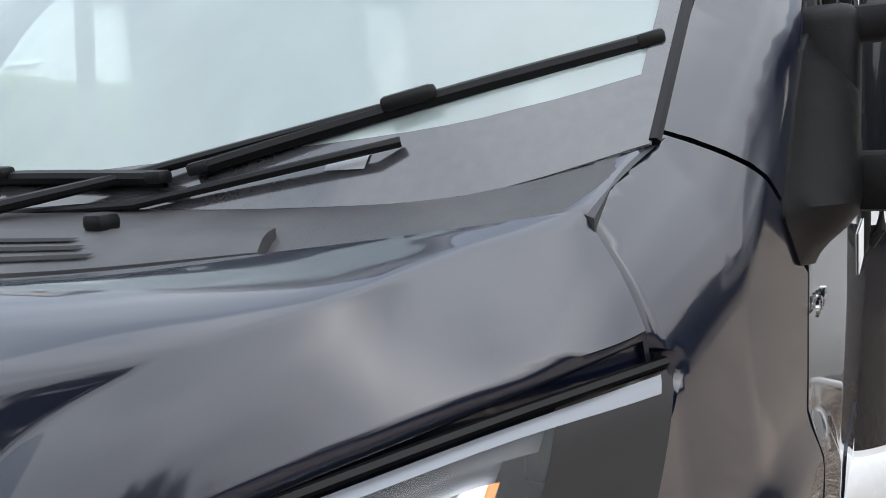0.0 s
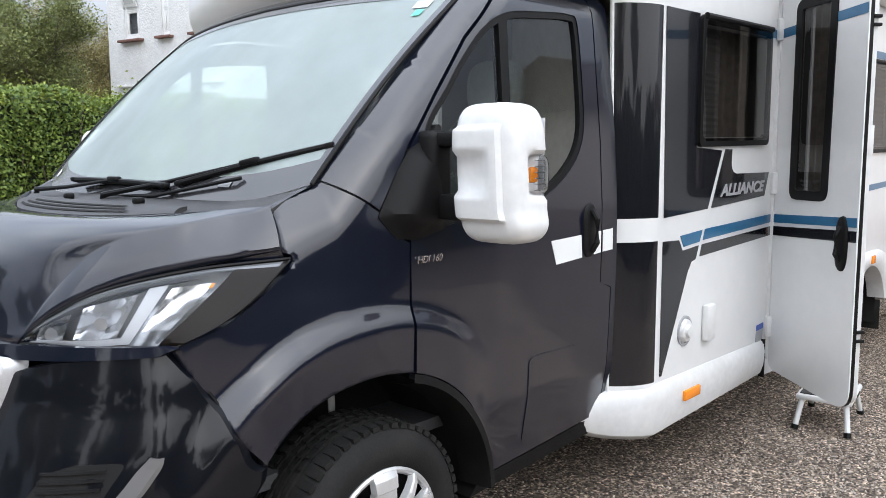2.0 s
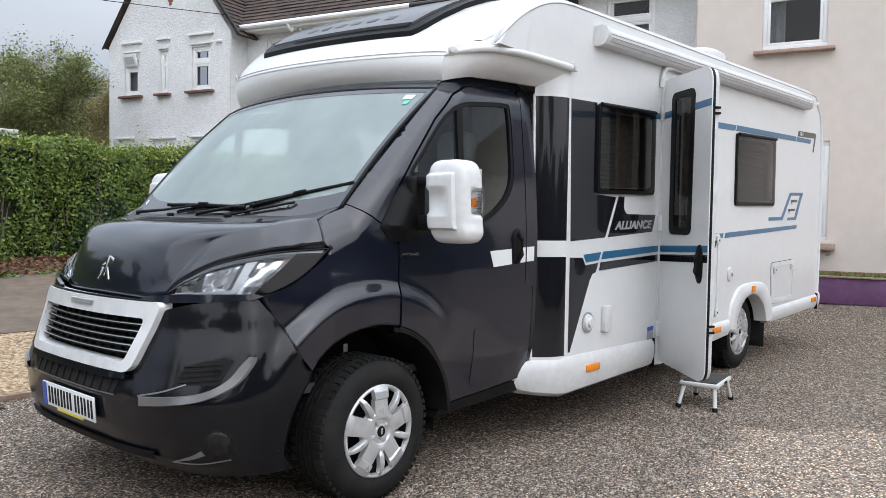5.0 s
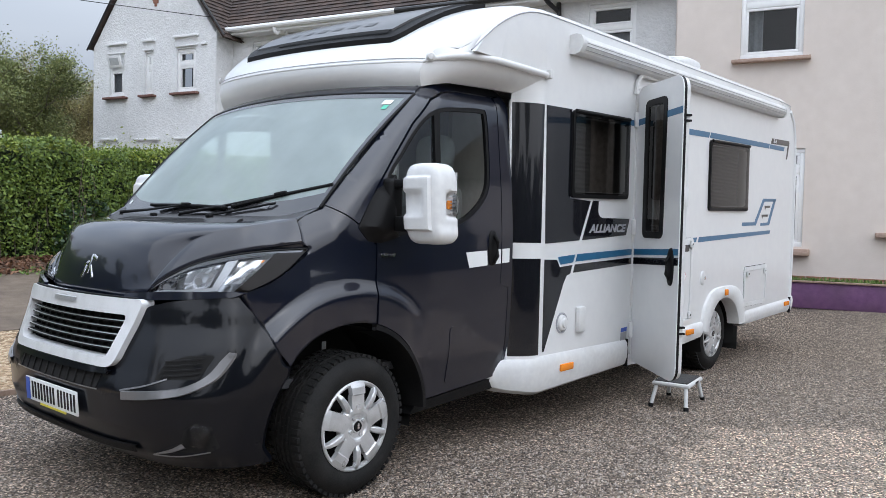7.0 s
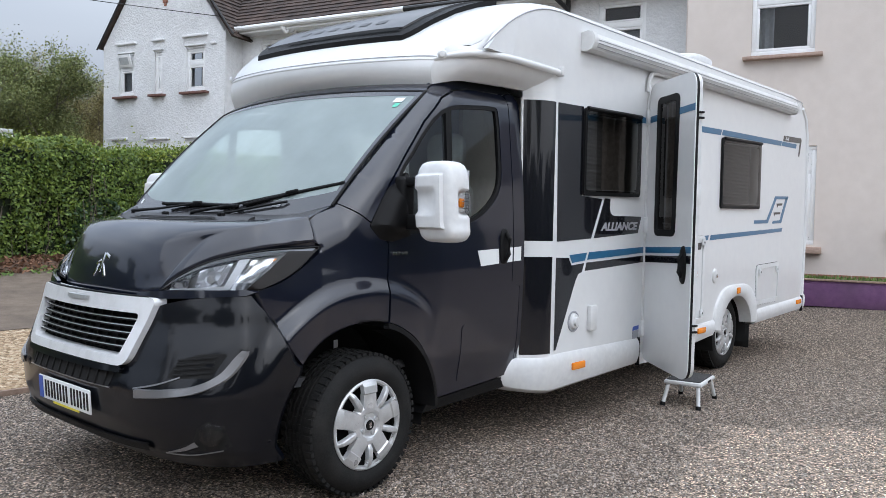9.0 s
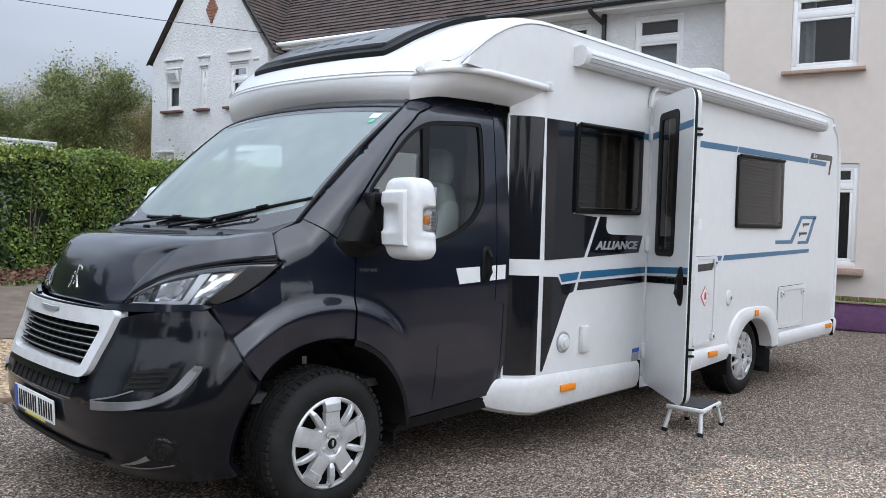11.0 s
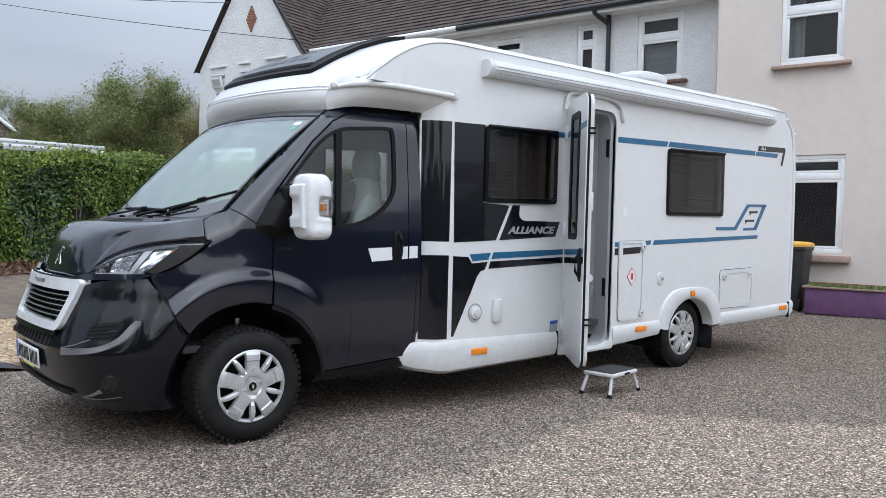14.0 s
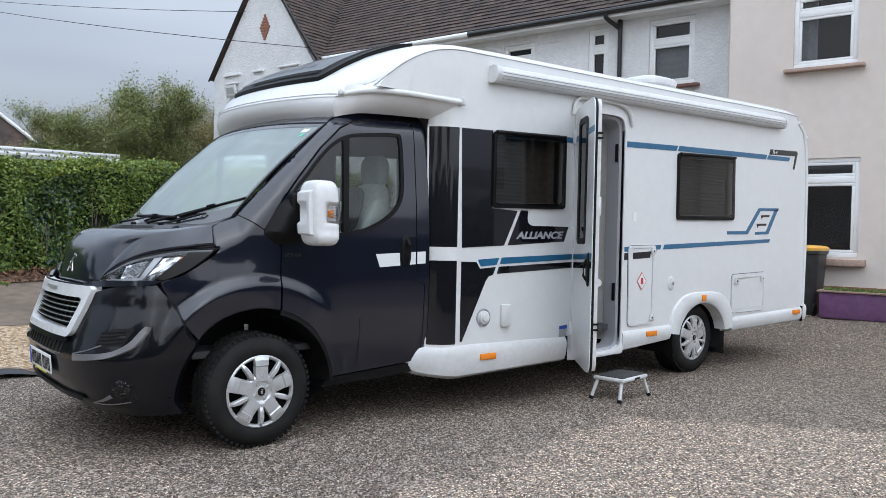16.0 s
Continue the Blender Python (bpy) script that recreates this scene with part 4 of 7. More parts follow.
def nose_end(z):
    """How far round the nose reaches at this height, to the wheel arch."""
    r2 = 0.488 ** 2 - (z - 0.33) ** 2
    xe = -math.sqrt(r2) if r2 > 0.37 ** 2 else -0.37
    lo, hi = 0.5, 0.9999 * lerp_table(NOSE_Y, z)
    for _ in range(30):
        mid = (lo + hi) / 2
        lo, hi = (mid, hi) if face_x(mid, z) < xe else (lo, mid)
    return lo


TOPEDGE = [(0.0, 0.645), (0.30, 0.640), (0.42, 0.655), (0.455, 0.72), (0.50, 0.86), (0.55, 0.915), (0.66, 0.942), (0.80, 0.962), (0.905, 0.982), (0.955, 0.90), (0.981, 0.814), (0.991, 0.73), (0.995, 0.655)]
rows = []
NU = 70
for i in range(NU + 1):
    s = i / NU
    ang = s ** 0.92
    y = 0.995 * math.sin(ang * math.pi / 2) ** 0.9 if s > 0 else 0.0
    top = lerp_table(TOPEDGE, y)
    col = []
    for j in range(37):
        v = j / 36
        z = 0.245 + (top - 0.245) * v
        yy = y / 0.995 * nose_end(z)
        x, _, _ = face(-yy, z)
        x += 0.045 * smoothstep(0.33, 0.24, z)
        flare = 1.0 - smoothstep(0.615, 0.715, math.hypot(x, z - 0.33))
        yy -= 0.045 * smoothstep(-0.64, -0.50, x) * (1 - flare) * smoothstep(0.55, 0.70, z)
        col.append(np.array((x, -yy, z)))
    rows.append(col)
both(grid_mesh("bumper", rows, M_BUMPER, van, "gloss black front bumper", rim=(0.03, 0.02, 0), sharp=30))
seam = [(-0.548, -0.890, 0.982), (-0.525, -0.902, 0.925), (-0.497, -0.920, 0.870), (-0.468, -0.940, 0.815), (-0.42, -0.972, 0.735), (-0.366, -0.972, 0.655)]
both(tube("bumper_seam", catmull([np.array(q) + (0.014, 0.014, 0) for q in seam], 4), 0.0045, M_SEAL, van, 8))
box("bumper_back", (-0.62, 0, 0.55), (0.10, 1.5, 0.55), M_VOID, van)


def face_strip(name, path, width, mat, out, n=40, parent=van, lift=0.010, label=""):
    """A raised band laid on the nose along (y, z) points; width: one or per point."""
    p = [at_curve([np.array(q) for q in path], k / n) for k in range(n + 1)]
    rows = []
    for i, q in enumerate(p):
        d = p[min(i + 1, n)] - p[max(i - 1, 0)]
        d /= np.linalg.norm(d)
        nr = np.array((-d[1], d[0]))
        w = width if not isinstance(width, (list, tuple)) else float(np.interp(i / n, np.linspace(0, 1, len(width)), width))
        rows.append([face(*(q + nr * w * a), out + lift * b) for a, b in ((-0.5, 0.0), (-0.42, 1.0), (0.42, 1.0), (0.5, 0.0))])
    return grid_mesh(name, rows, mat, parent, label, sharp=30)


def face_patch(name, poly, mat, out, parent=van, step=0.05, depth=(0.02, 0, 0), holes=(), label=""):
    return sheet(name, poly, lambda y, z: face(y, z, out), mat, parent, step, holes=holes, depth=depth, label=label)


# panel between grille, lamp and bumper seam
both(face_patch("lamp_panel", [(-0.40, 0.935), (-0.545, 0.942), (-0.70, 0.952), (-0.88, 0.968), (-0.905, 0.984), (-0.88, 0.992), (-0.60, 0.982), (-0.44, 0.966), (-0.40, 0.958)], M_BLACK, 0.004, step=0.04))
# grille: silver frame, dark recess and slats
g_out = rounded([(-0.550, 0.944), (0.550, 0.944), (0.480, 0.655), (-0.480, 0.655)], [0.03, 0.03, 0.07, 0.07], 6)
g_in = rounded([(-0.478, 0.876), (0.478, 0.876), (0.425, 0.694), (-0.425, 0.694)], [0.02, 0.02, 0.04, 0.04], 5)
grille = face_patch("grille", g_out, M_GRILLE, 0.030, step=0.05, holes=[g_in], depth=(0.06, 0, 0), label="black slatted grille in a silver frame")
# black sheet carries the shade behind the slats in its colour
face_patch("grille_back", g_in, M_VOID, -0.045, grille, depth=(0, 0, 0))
for k in range(5):
    z = 0.728 + 0.029 * k
    hw = 0.424 + (z - 0.712) / 0.16 * 0.05
    face_strip("slat", [(-hw, z), (-hw * 0.5, z - 0.002), (0, z - 0.003), (hw * 0.5, z - 0.002), (hw, z)], 0.010, M_SEAL, -0.010, 24, grille, 0.02)
    face_strip("slat_edge", [(-hw, z + 0.004), (0, z + 0.001), (hw, z + 0.004)], 0.004, M_ALU, 0.010, 24, grille, 0.003)
for k in range(11):
    y = -0.40 + 0.08 * k
    z0, z1 = 0.702, 0.868
    rows = [[face(y - 0.006, z, -0.03), face(y - 0.003, z, -0.012), face(y + 0.003, z, -0.012), face(y + 0.006, z, -0.03)] for z in np.linspace(z0, z1, 6)]
    grid_mesh("grille_rib", rows, M_SEAL, grille)
face_strip("maker_bar", [(-0.10, 0.918), (0, 0.917), (0.10, 0.918)], 0.022, M_ALU, 0.033, 12, van, 0.006, "small silver name bar")
face_strip("grille_shadow_line", [(-0.50, 0.945), (-0.25, 0.947), (0.25, 0.947), (0.50, 0.945)], 0.010, M_PLASTIC, 0.012, 30, van, 0.01)
# lower intake with silver-edged lip, plate and lower lip
# the intake's depth is a flat patch in shade black
face_patch("intake", rounded([(-0.40, 0.628), (0.40, 0.628), (0.385, 0.560), (-0.385, 0.560)], 0.02), M_VOID, 0.003, depth=(0.004, 0, 0))
for k in range(11):
    y = -0.35 + 0.07 * k
    rows = [[face(y - 0.008, z, 0.004), face(y - 0.006, z, 0.010), face(y + 0.006, z, 0.010), face(y + 0.008, z, 0.004)] for z in np.linspace(0.562, 0.626, 4)]
    grid_mesh("intake_rib", rows, M_PLASTIC, van)
face_strip("intake_lip", [(-0.455, 0.648), (-0.40, 0.640), (0, 0.636), (0.40, 0.640), (0.455, 0.648)], 0.030, M_BUMPER, 0.012, 40, van, 0.014)
face_strip("intake_edge", [(-0.40, 0.558), (-0.2, 0.556), (0.2, 0.556), (0.40, 0.558)], 0.005, M_DARKSILVER, 0.004, 30, van, 0.004)
# plate, writing as plain bars
plate = thing_part("number_plate", van)
pm = pose(-0.962, 0.0, 0.470, 0, -4, 0)
box("plate_board", (0, 0, 0), (0.008, 0.52, 0.111), M_PAPER, plate, 0.003, m=pm)
box("plate_band", (-0.0055, 0.236, 0), (0.002, 0.040, 0.105), M_PLATEBLUE, plate, m=pm)
for y in (0.170, 0.107, 0.044, -0.019, -0.098, -0.161, -0.224):
    for d in (-0.015, 0.015):
        box("plate_bar", (-0.0055, y + d, 0.0), (0.002, 0.015, 0.079), M_SEAL, plate, m=pm)
box("dealer_strip", (-0.0045, -0.02, -0.059), (0.004, 0.26, 0.009), M_YELLOW, plate, m=pm)
face_strip("lower_lip", [(-0.60, 0.325), (-0.35, 0.318), (0.35, 0.318), (0.60, 0.325)], 0.035, M_PLASTIC, 0.004, 30, van, 0.012)
# flat patch, the vent's inner shade put into its colour
both(face_patch("corner_vent", rounded([(-0.69, 0.628), (-0.855, 0.636), (-0.885, 0.735), (-0.79, 0.728), (-0.72, 0.70)], 0.012), M_VOID, 0.0015, depth=(0, 0, 0)))
# corner vents, blade strips and fog lamps
for q in range(4):
    z = 0.655 + 0.020 * q
    both(face_strip("corner_rib", [(-0.715, z - 0.014), (-0.78, z - 0.006), (-0.855, z + 0.004)], 0.007, M_PLASTIC, 0.002, 10, van, 0.004))
both(face_strip("corner_blade", [(-0.56, 0.552), (-0.70, 0.566), (-0.82, 0.590), (-0.890, 0.640), (-0.920, 0.715), (-0.928, 0.745)], [0.040, 0.036, 0.034, 0.034, 0.028, 0.016], M_DARKSILVER, 0.002, 40, van, 0.010, "dark silver blade"))
both(face_strip("corner_line", [(-0.545, 0.572), (-0.66, 0.600), (-0.75, 0.635)], 0.007, M_DARKSILVER, 0.002, 14, van, 0.004))
fog = side_pod("fog_lamp", 0, 0, 0.050, 0.050, 0.015, M_CLEAR, van, 0.0, power=2.0)
fog.matrix_basis = pose(face_x(-0.865, 0.405) - 0.002, -0.865, 0.405, 0, 0, -40)
fog2 = new("fog_lamp", fog.data)
fog2.parent, fog2.matrix_basis = van, pose(face_x(-0.865, 0.405) - 0.002, 0.865, 0.405, 0, 0, -140)
# recess painted as a flat patch of shade black
both(face_patch("fog_recess", [(-0.72, 0.335), (-0.88, 0.330), (-0.905, 0.35), (-0.90, 0.44), (-0.86, 0.460), (-0.825, 0.43), (-0.80, 0.37)], M_VOID, 0.0015, depth=(0, 0, 0)))
both(face_strip("fog_fin", [(-0.675, 0.310), (-0.76, 0.335), (-0.815, 0.362)], [0.004, 0.014, 0.022], M_DARKSILVER, 0.002, 14, van, 0.006))
both(face_strip("fog_rim", [(-0.675, 0.308), (-0.79, 0.312), (-0.885, 0.332)], 0.005, M_DARKSILVER, 0.002, 14, van, 0.004))

# headlamps
LAMP_LOW = [(-0.752, -0.462, 0.966), (-0.735, -0.560, 0.975), (-0.690, -0.700, 0.978), (-0.615, -0.825, 0.990), (-0.545, -0.893, 0.988)]
LAMP_TOP = [(-0.757, -0.457, 0.968), (-0.702, -0.552, 1.040), (-0.614, -0.662, 1.104), (-0.450, -0.808, 1.150), (-0.246, -0.934, 1.170)]


def lamp_rows(nu, nv, bulge, u0=0.0, u1=1.0, v0=0.0, v1=1.0):
    rows = []
    for i in range(nu + 1):
        u = u0 + (u1 - u0) * i / nu
        a, b = at_curve(LAMP_LOW, u), at_curve(LAMP_TOP, u)
        row = []
        for j in range(nv + 1):
            v = v0 + (v1 - v0) * j / nv
            p = a + (b - a) * v
            k = bulge * math.sin(math.pi * v) ** 0.5 * min(1, 6 * u) if bulge > 0 else bulge
            p = p + np.array((-0.62, -0.72, 0.30)) * k
            bow = math.sin(math.pi * v) * smoothstep(0.80, 1.0, u)
            p = p + np.array((0.0, -0.012, -0.030)) * bow
            row.append(p)
        rows.append(row)
    return rows


def build_lamp():
    lamp = thing_part("headlamp", van)
    lens = grid_mesh("lens", lamp_rows(26, 18, 0.028, 0.0, 0.87), M_CLEAR, lamp, flip=True)
    lens.visible_shadow = False
    grid_mesh("housing", lamp_rows(24, 6, -0.055, 0.0, 0.86), M_LAMP_SILVER, lamp)
    grid_mesh("corner_shade", lamp_rows(10, 18, 0.028, 0.87, 1.0, 0.0, 1.0), M_SMOKE, lamp, "smoked dark lens corner", flip=True)
    grid_mesh("upper_bezel", lamp_rows(24, 3, -0.006, 0.10, 0.80, 0.88, 0.985), M_LAMP_DARK, lamp)
    # silvery strip paints the sky's highlight on the lens's upper rim
    grid_mesh("lens_edge", lamp_rows(30, 4, 0.0285, 0.06, 0.985, 0.945, 0.992), M_LENS_HIGHLIGHT, lamp, "sky highlight painted along the lens's upper edge", flip=True)
    grid_mesh("tip_bezel", lamp_rows(8, 3, -0.006, 0.80, 0.87, 0.87, 0.985), M_LAMP_DARK, lamp)
    grid_mesh("daylight_strip", lamp_rows(24, 2, -0.006, 0.10, 0.70, 0.03, 0.13), M_DAYLIGHT, lamp)
    for u0, u1, v0, v1 in ((0.16, 0.36, 0.14, 0.78), (0.42, 0.62, 0.14, 0.80)):
        rows = lamp_rows(10, 8, -0.012, u0, u1, v0, v1)
        for i, r in enumerate(rows):
            for j, p in enumerate(r):
                d = math.sin(math.pi * i / 10) * math.sin(math.pi * j / 8)
                r[j] = p + np.array((0.55, 0.6, -0.1)) * 0.085 * d
        grid_mesh("reflector", rows, M_REFLECTOR, lamp)
        c = lamp_rows(2, 2, -0.05, u0, u1, v0, v1)[1][1]
        tube("bulb_shield", [c + np.array((-0.02, -0.02, 0.0)), c + np.array((0.03, 0.03, 0.0))], 0.017, M_LAMP_SILVER, lamp, 10)
    rows = lamp_rows(2, 12, -0.006, 0.645, 0.70, 0.06, 0.86)
    grid_mesh("light_guide", rows, M_DAYLIGHT, lamp)
    rows = lamp_rows(8, 8, -0.012, 0.715, 0.835, 0.20, 0.80)
    for i, r in enumerate(rows):
        for j, p in enumerate(r):
            r[j] = p + np.array((0.5, 0.6, 0)) * 0.03 * math.sin(math.pi * i / 8) * math.sin(math.pi * j / 8)
    grid_mesh("indicator_bowl", rows, M_REFLECTOR, lamp)
    rows = lamp_rows(1, 3, -0.012, 0.83, 0.842, 0.74, 0.80)
    grid_mesh("indicator_tint", rows, M_AMBER, lamp)
    tube("lamp_seal", [at_curve(LAMP_TOP, k / 30) + np.array((0.006, 0.006, 0.003)) for k in range(31)], 0.005, M_SEAL, lamp, 6)
    tube("lamp_seal", [at_curve(LAMP_LOW, k / 30) + np.array((0, 0, -0.004)) for k in range(31)], 0.005, M_SEAL, lamp, 6)
    tube("lamp_seal", [at_curve([LAMP_LOW[-1], (-0.39, -0.934, 1.062), LAMP_TOP[-1]], k / 12) for k in range(13)], 0.0035, M_SEAL, lamp, 6)
    return lamp


lamp_l = build_lamp()
lamp_r = thing_part("headlamp", van)
for o in list(lamp_l.children):
    t = mirror_y(o)
    t.parent = lamp_r
    t.visible_shadow = o.visible_shadow


# door mirrors with white covers
def super_box(cx, cy, cz, hx, hy, hz, p=3.2, nu=40, nv=25):
    rows = []
    for j in range(nv):
        b = -math.pi / 2 + math.pi * j / (nv - 1)
        cb, sb = math.cos(b), math.sin(b)
        row = []
        for k in range(nu):
            a = 2 * math.pi * k / nu
            c, s = math.cos(a), math.sin(a)
            f = lambda t, e: math.copysign(abs(t) ** (2 / e), t)
            row.append(np.array((cx + hx * f(cb, p) * f(c, p), cy + hy * f(cb, p) * f(s, p), cz + hz * f(sb, p))))
        rows.append(row)
    return rows


def build_mirror():
    mir = thing_part("door_mirror", van)
    rows = super_box(0.235, -1.252, 1.390, 0.085, 0.112, 0.190, 4.6, 96, 81)
    for r in rows:
        for i, p in enumerate(r):
            d = abs(p[2] - 1.385)
            if p[1] < -1.29 and d < 0.065 and p[0] > 0.22:
                p[1] += 0.030 * smoothstep(0.065, 0.045, d)
            if p[0] < 0.20:
                band = max(smoothstep(0.040, 0.030, abs(p[2] - 1.478)), smoothstep(0.040, 0.030, abs(p[2] - 1.300)), smoothstep(-1.275, -1.285, p[1]) * smoothstep(0.125, 0.12, abs(p[2] - 1.389)))
                if p[1] > -1.315 and abs(p[2] - 1.389) < 0.135:
                    p[0] -= 0.018 * band
            lean = (p[2] - 1.39) * 0.05
            p[1] += lean
            if p[2] < 1.30 and p[1] < -1.25:
                p[1] -= 0.012 * smoothstep(1.30, 1.24, p[2])
    grid_mesh("cover", rows, M_WHITE_PLASTIC, mir, "white protective mirror cover", closed=True, sharp=50)
    box("mirror_glass", (0.322, -1.25, 1.39), (0.004, 0.17, 0.30), M_CHROME, mir, 0.0)
    rows = super_box(0.275, -1.340, 1.386, 0.042, 0.022, 0.056, 3.5, 20, 13)
    grid_mesh("indicator", rows, M_CLEAR, mir, "clear indicator lens", closed=True)
    box("indicator_bulb", (0.262, -1.335, 1.386), (0.035, 0.022, 0.042), M_AMBER, mir, 0.008)
    for k in range(6):
        box("lens_rib", (0.275, -1.352, 1.345 + 0.016 * k), (0.045, 0.004, 0.003), M_REFLECTOR, mir, 0.001)
    for z, y0, h in ((1.486, -0.985, 0.044), (1.292, -1.0, 0.074)):
        box("mirror_arm", (0.222, (y0 - 1.17) / 2, z), (0.066, 1.17 + y0, h), M_PLASTIC, mir, 0.012)
    box("arm_bracket", (0.215, -1.012, 1.385), (0.085, 0.085, 0.255), M_PLASTIC, mir, 0.022, seg=3)
    return mir


mir_l = build_mirror()
base_out = rounded([(0.012, 1.268), (0.085, 1.395), (0.128, 1.455), (0.215, 1.500), (0.262, 1.545), (0.268, 1.225), (0.15, 1.196), (0.075, 1.205)], 0.018)
bo = np.array(base_out)
bo = np.array(resample(base_out, 0.006))


def base_place(x, z):
    d = float(np.min(np.linalg.norm(bo - (x, z), axis=1)))
    return (x, cab_y(x, z) - 0.004 - 0.050 * smoothstep(0, 0.07, d), z)


sheet("mirror_base", base_out, base_place, M_PLASTIC, mir_l, 0.018, depth=(0, 0.03, 0))
mir_r = thing_part("door_mirror", van)
for o in list(mir_l.children):
    mirror_y(o).parent = mir_r


# wheels
def build_wheel(x, y, name="wheel"):
    w = thing_part(name, van)
    w.matrix_basis = pose(x, y, HUB_Z + 0.010)
    prof = [(0.195, 0.02), (0.212, -0.004), (0.232, -0.018), (0.262, -0.022), (0.292, -0.014), (0.312, 0.004), (0.326, 0.022), (0.333, 0.040)]
    for g in (0.075, 0.105, 0.135, 0.165):
        prof += [(0.335, g - 0.009), (0.326, g - 0.007), (0.326, g + 0.007), (0.335, g + 0.009)]
    prof += [(0.333, 0.195), (0.315, 0.225), (0.27, 0.245), (0.20, 0.22)]
    lathe("tyre", prof, M_RUBBER, w, 64, sharp=28)
    bm = bmesh.new()
    for k in range(56):
        a = 2 * math.pi * k / 56
        for yy, wd in ((0.034, 0.048), (0.090, 0.018), (0.120, 0.018), (0.150, 0.018), (0.196, 0.030)):
            add_box(bm, (0.3345 if yy > 0.05 else 0.329, yy, 0), (0.008 if yy > 0.05 else 0.016, wd, 0.023), 0, Matrix.Rotation(-a - 0.02 * (yy * 40 % 3), 4, "Y"))
    part("tread", bm, M_RUBBER, w)["kind"] = "stuff"
    lathe("rim", [(0.205, 0.035), (0.198, 0.045), (0.150, 0.075), (0.04, 0.080), (0.0, 0.080)], M_VOID, w, 40)
    trim = lathe("wheel_trim", [(0.198, 0.010), (0.213, -0.003), (0.214, -0.010), (0.207, -0.015), (0.198, -0.012), (0.192, 0.000)], M_SILVER, w, 56)
    lathe("trim_dish", [(0.112, 0.006), (0.102, -0.014), (0.090, -0.024), (0.074, -0.026), (0.062, -0.022), (0.054, -0.015), (0.034, -0.014), (0.030, -0.021), (0.0, -0.022)], M_SILVER, w, 42, sharp=20)
    lathe("hub_emblem", [(0.025, -0.0215), (0.023, -0.025), (0.0, -0.025)], M_SEAL, w, 20)
    box("emblem_mark", (0.0, -0.0260, 0.002), (0.013, 0.002, 0.028), M_CHROME, w, 0.002)
    n = 5

    def blade(name, a, table, slope):
        bm = bmesh.new()
        rows = []
        for r, hw, yy in table:
            rows.append([(r, -hw - slope, yy + 0.022), (r, -hw, yy), (r, -hw * 0.55, yy - 0.003), (r, hw * 0.55, yy - 0.003), (r, hw, yy), (r, hw + slope, yy + 0.022)])
        vs = [[bm.verts.new((q[0] * math.cos(a) - q[1] * math.sin(a), q[2], q[0] * math.sin(a) + q[1] * math.cos(a))) for q in row] for row in rows]
        for i in range(len(rows) - 1):
            for j in range(5):
                bm.faces.new((vs[i][j], vs[i][j + 1], vs[i + 1][j + 1], vs[i + 1][j]))
        part(name, bm, M_SILVER, w, sharp=12)

    for k in range(n):
        a0 = 2 * math.pi * k / n + math.pi / 2
        blade("spoke", a0, ((0.062, 0.034, -0.022), (0.090, 0.039, -0.025), (0.148, 0.040, -0.020), (0.154, 0.041, -0.027), (0.186, 0.043, -0.022), (0.207, 0.046, -0.011)), 0.004)
        blade("rib", a0 + math.pi / n, ((0.084, 0.007, -0.018), (0.112, 0.013, -0.030), (0.150, 0.014, -0.034), (0.185, 0.011, -0.028), (0.207, 0.008, -0.011)), 0.003)
        if k < 4:
            t = math.pi / 2 * k + 0.5
            boss = lathe("boss", [(0.011, -0.014), (0.010, -0.024), (0.0, -0.025)], M_SILVER, w, 14)
            boss.matrix_basis = pose(0.046 * math.cos(t), 0, 0.046 * math.sin(t))
    return w


wheel_f = build_wheel(WHEEL_X, -1.005)
for x, s in ((REAR_X, -1), (WHEEL_X, 1), (REAR_X, 1)):
    w = copy_thing(wheel_f, pose(x, 0.985 * s if s > 0 else -0.985, HUB_Z + 0.010, 0, 0, 180 if s > 0 else 0))
for o in bpy.data.objects:
    if o.name.startswith("wheel.") and o.parent is None:
        o.parent = van

# ---- coachwork ----
ROOF_Z = [(0.54, 2.150), (0.575, 2.195), (0.62, 2.250), (0.70, 2.318), (0.80, 2.390), (0.92, 2.462), (1.06, 2.528), (1.22, 2.580), (1.40, 2.606), (1.65, 2.618), (2.0, 2.626), (4.0, 2.662),
          (6.0, 2.700), (6.2, 2.688), (6.32, 2.655), (6.42, 2.580), (6.47, 2.48)]
GROOVE = [(0.70, 2.212), (0.82, 2.308), (0.95, 2.402), (1.10, 2.480), (1.25, 2.528), (1.42, 2.550), (1.7, 2.556), (4.0, 2.592), (6.0, 2.625), (6.22, 2.590), (6.34, 2.52), (6.40, 2.41)]


def roof_point(x, y, lift=0.0):
    w = lerp_table([(0.54, 0.91), (0.60, 0.94), (0.70, 1.005), (0.85, 1.075), (1.0, 1.105)], x)
    zt, zg = lerp_table(ROOF_Z, x), lerp_table(GROOVE, max(x, 0.70))
    drop = max(0.02, zt - zg) * lerp_table([(0.54, 0.35), (0.75, 1.0)], x)
    t = min(1.0, abs(y) / w)
    k = max(0.0, (t - 0.80) / 0.20)
    z = zt - drop * (1 - math.sqrt(max(0.0, 1 - k ** 2.2))) + 0.018 * (1 - t * t) * smoothstep(0.6, 1.2, x)
    bow = 0.15 * smoothstep(1.35, 0.55, x)
    z += 0.028 * (max(-w, min(w, y)) + 1.0) * smoothstep(1.9, 0.7, x)
    return np.array((x - bow * (1 - t ** 2.2), math.copysign(min(abs(y), w), y), z + lift))


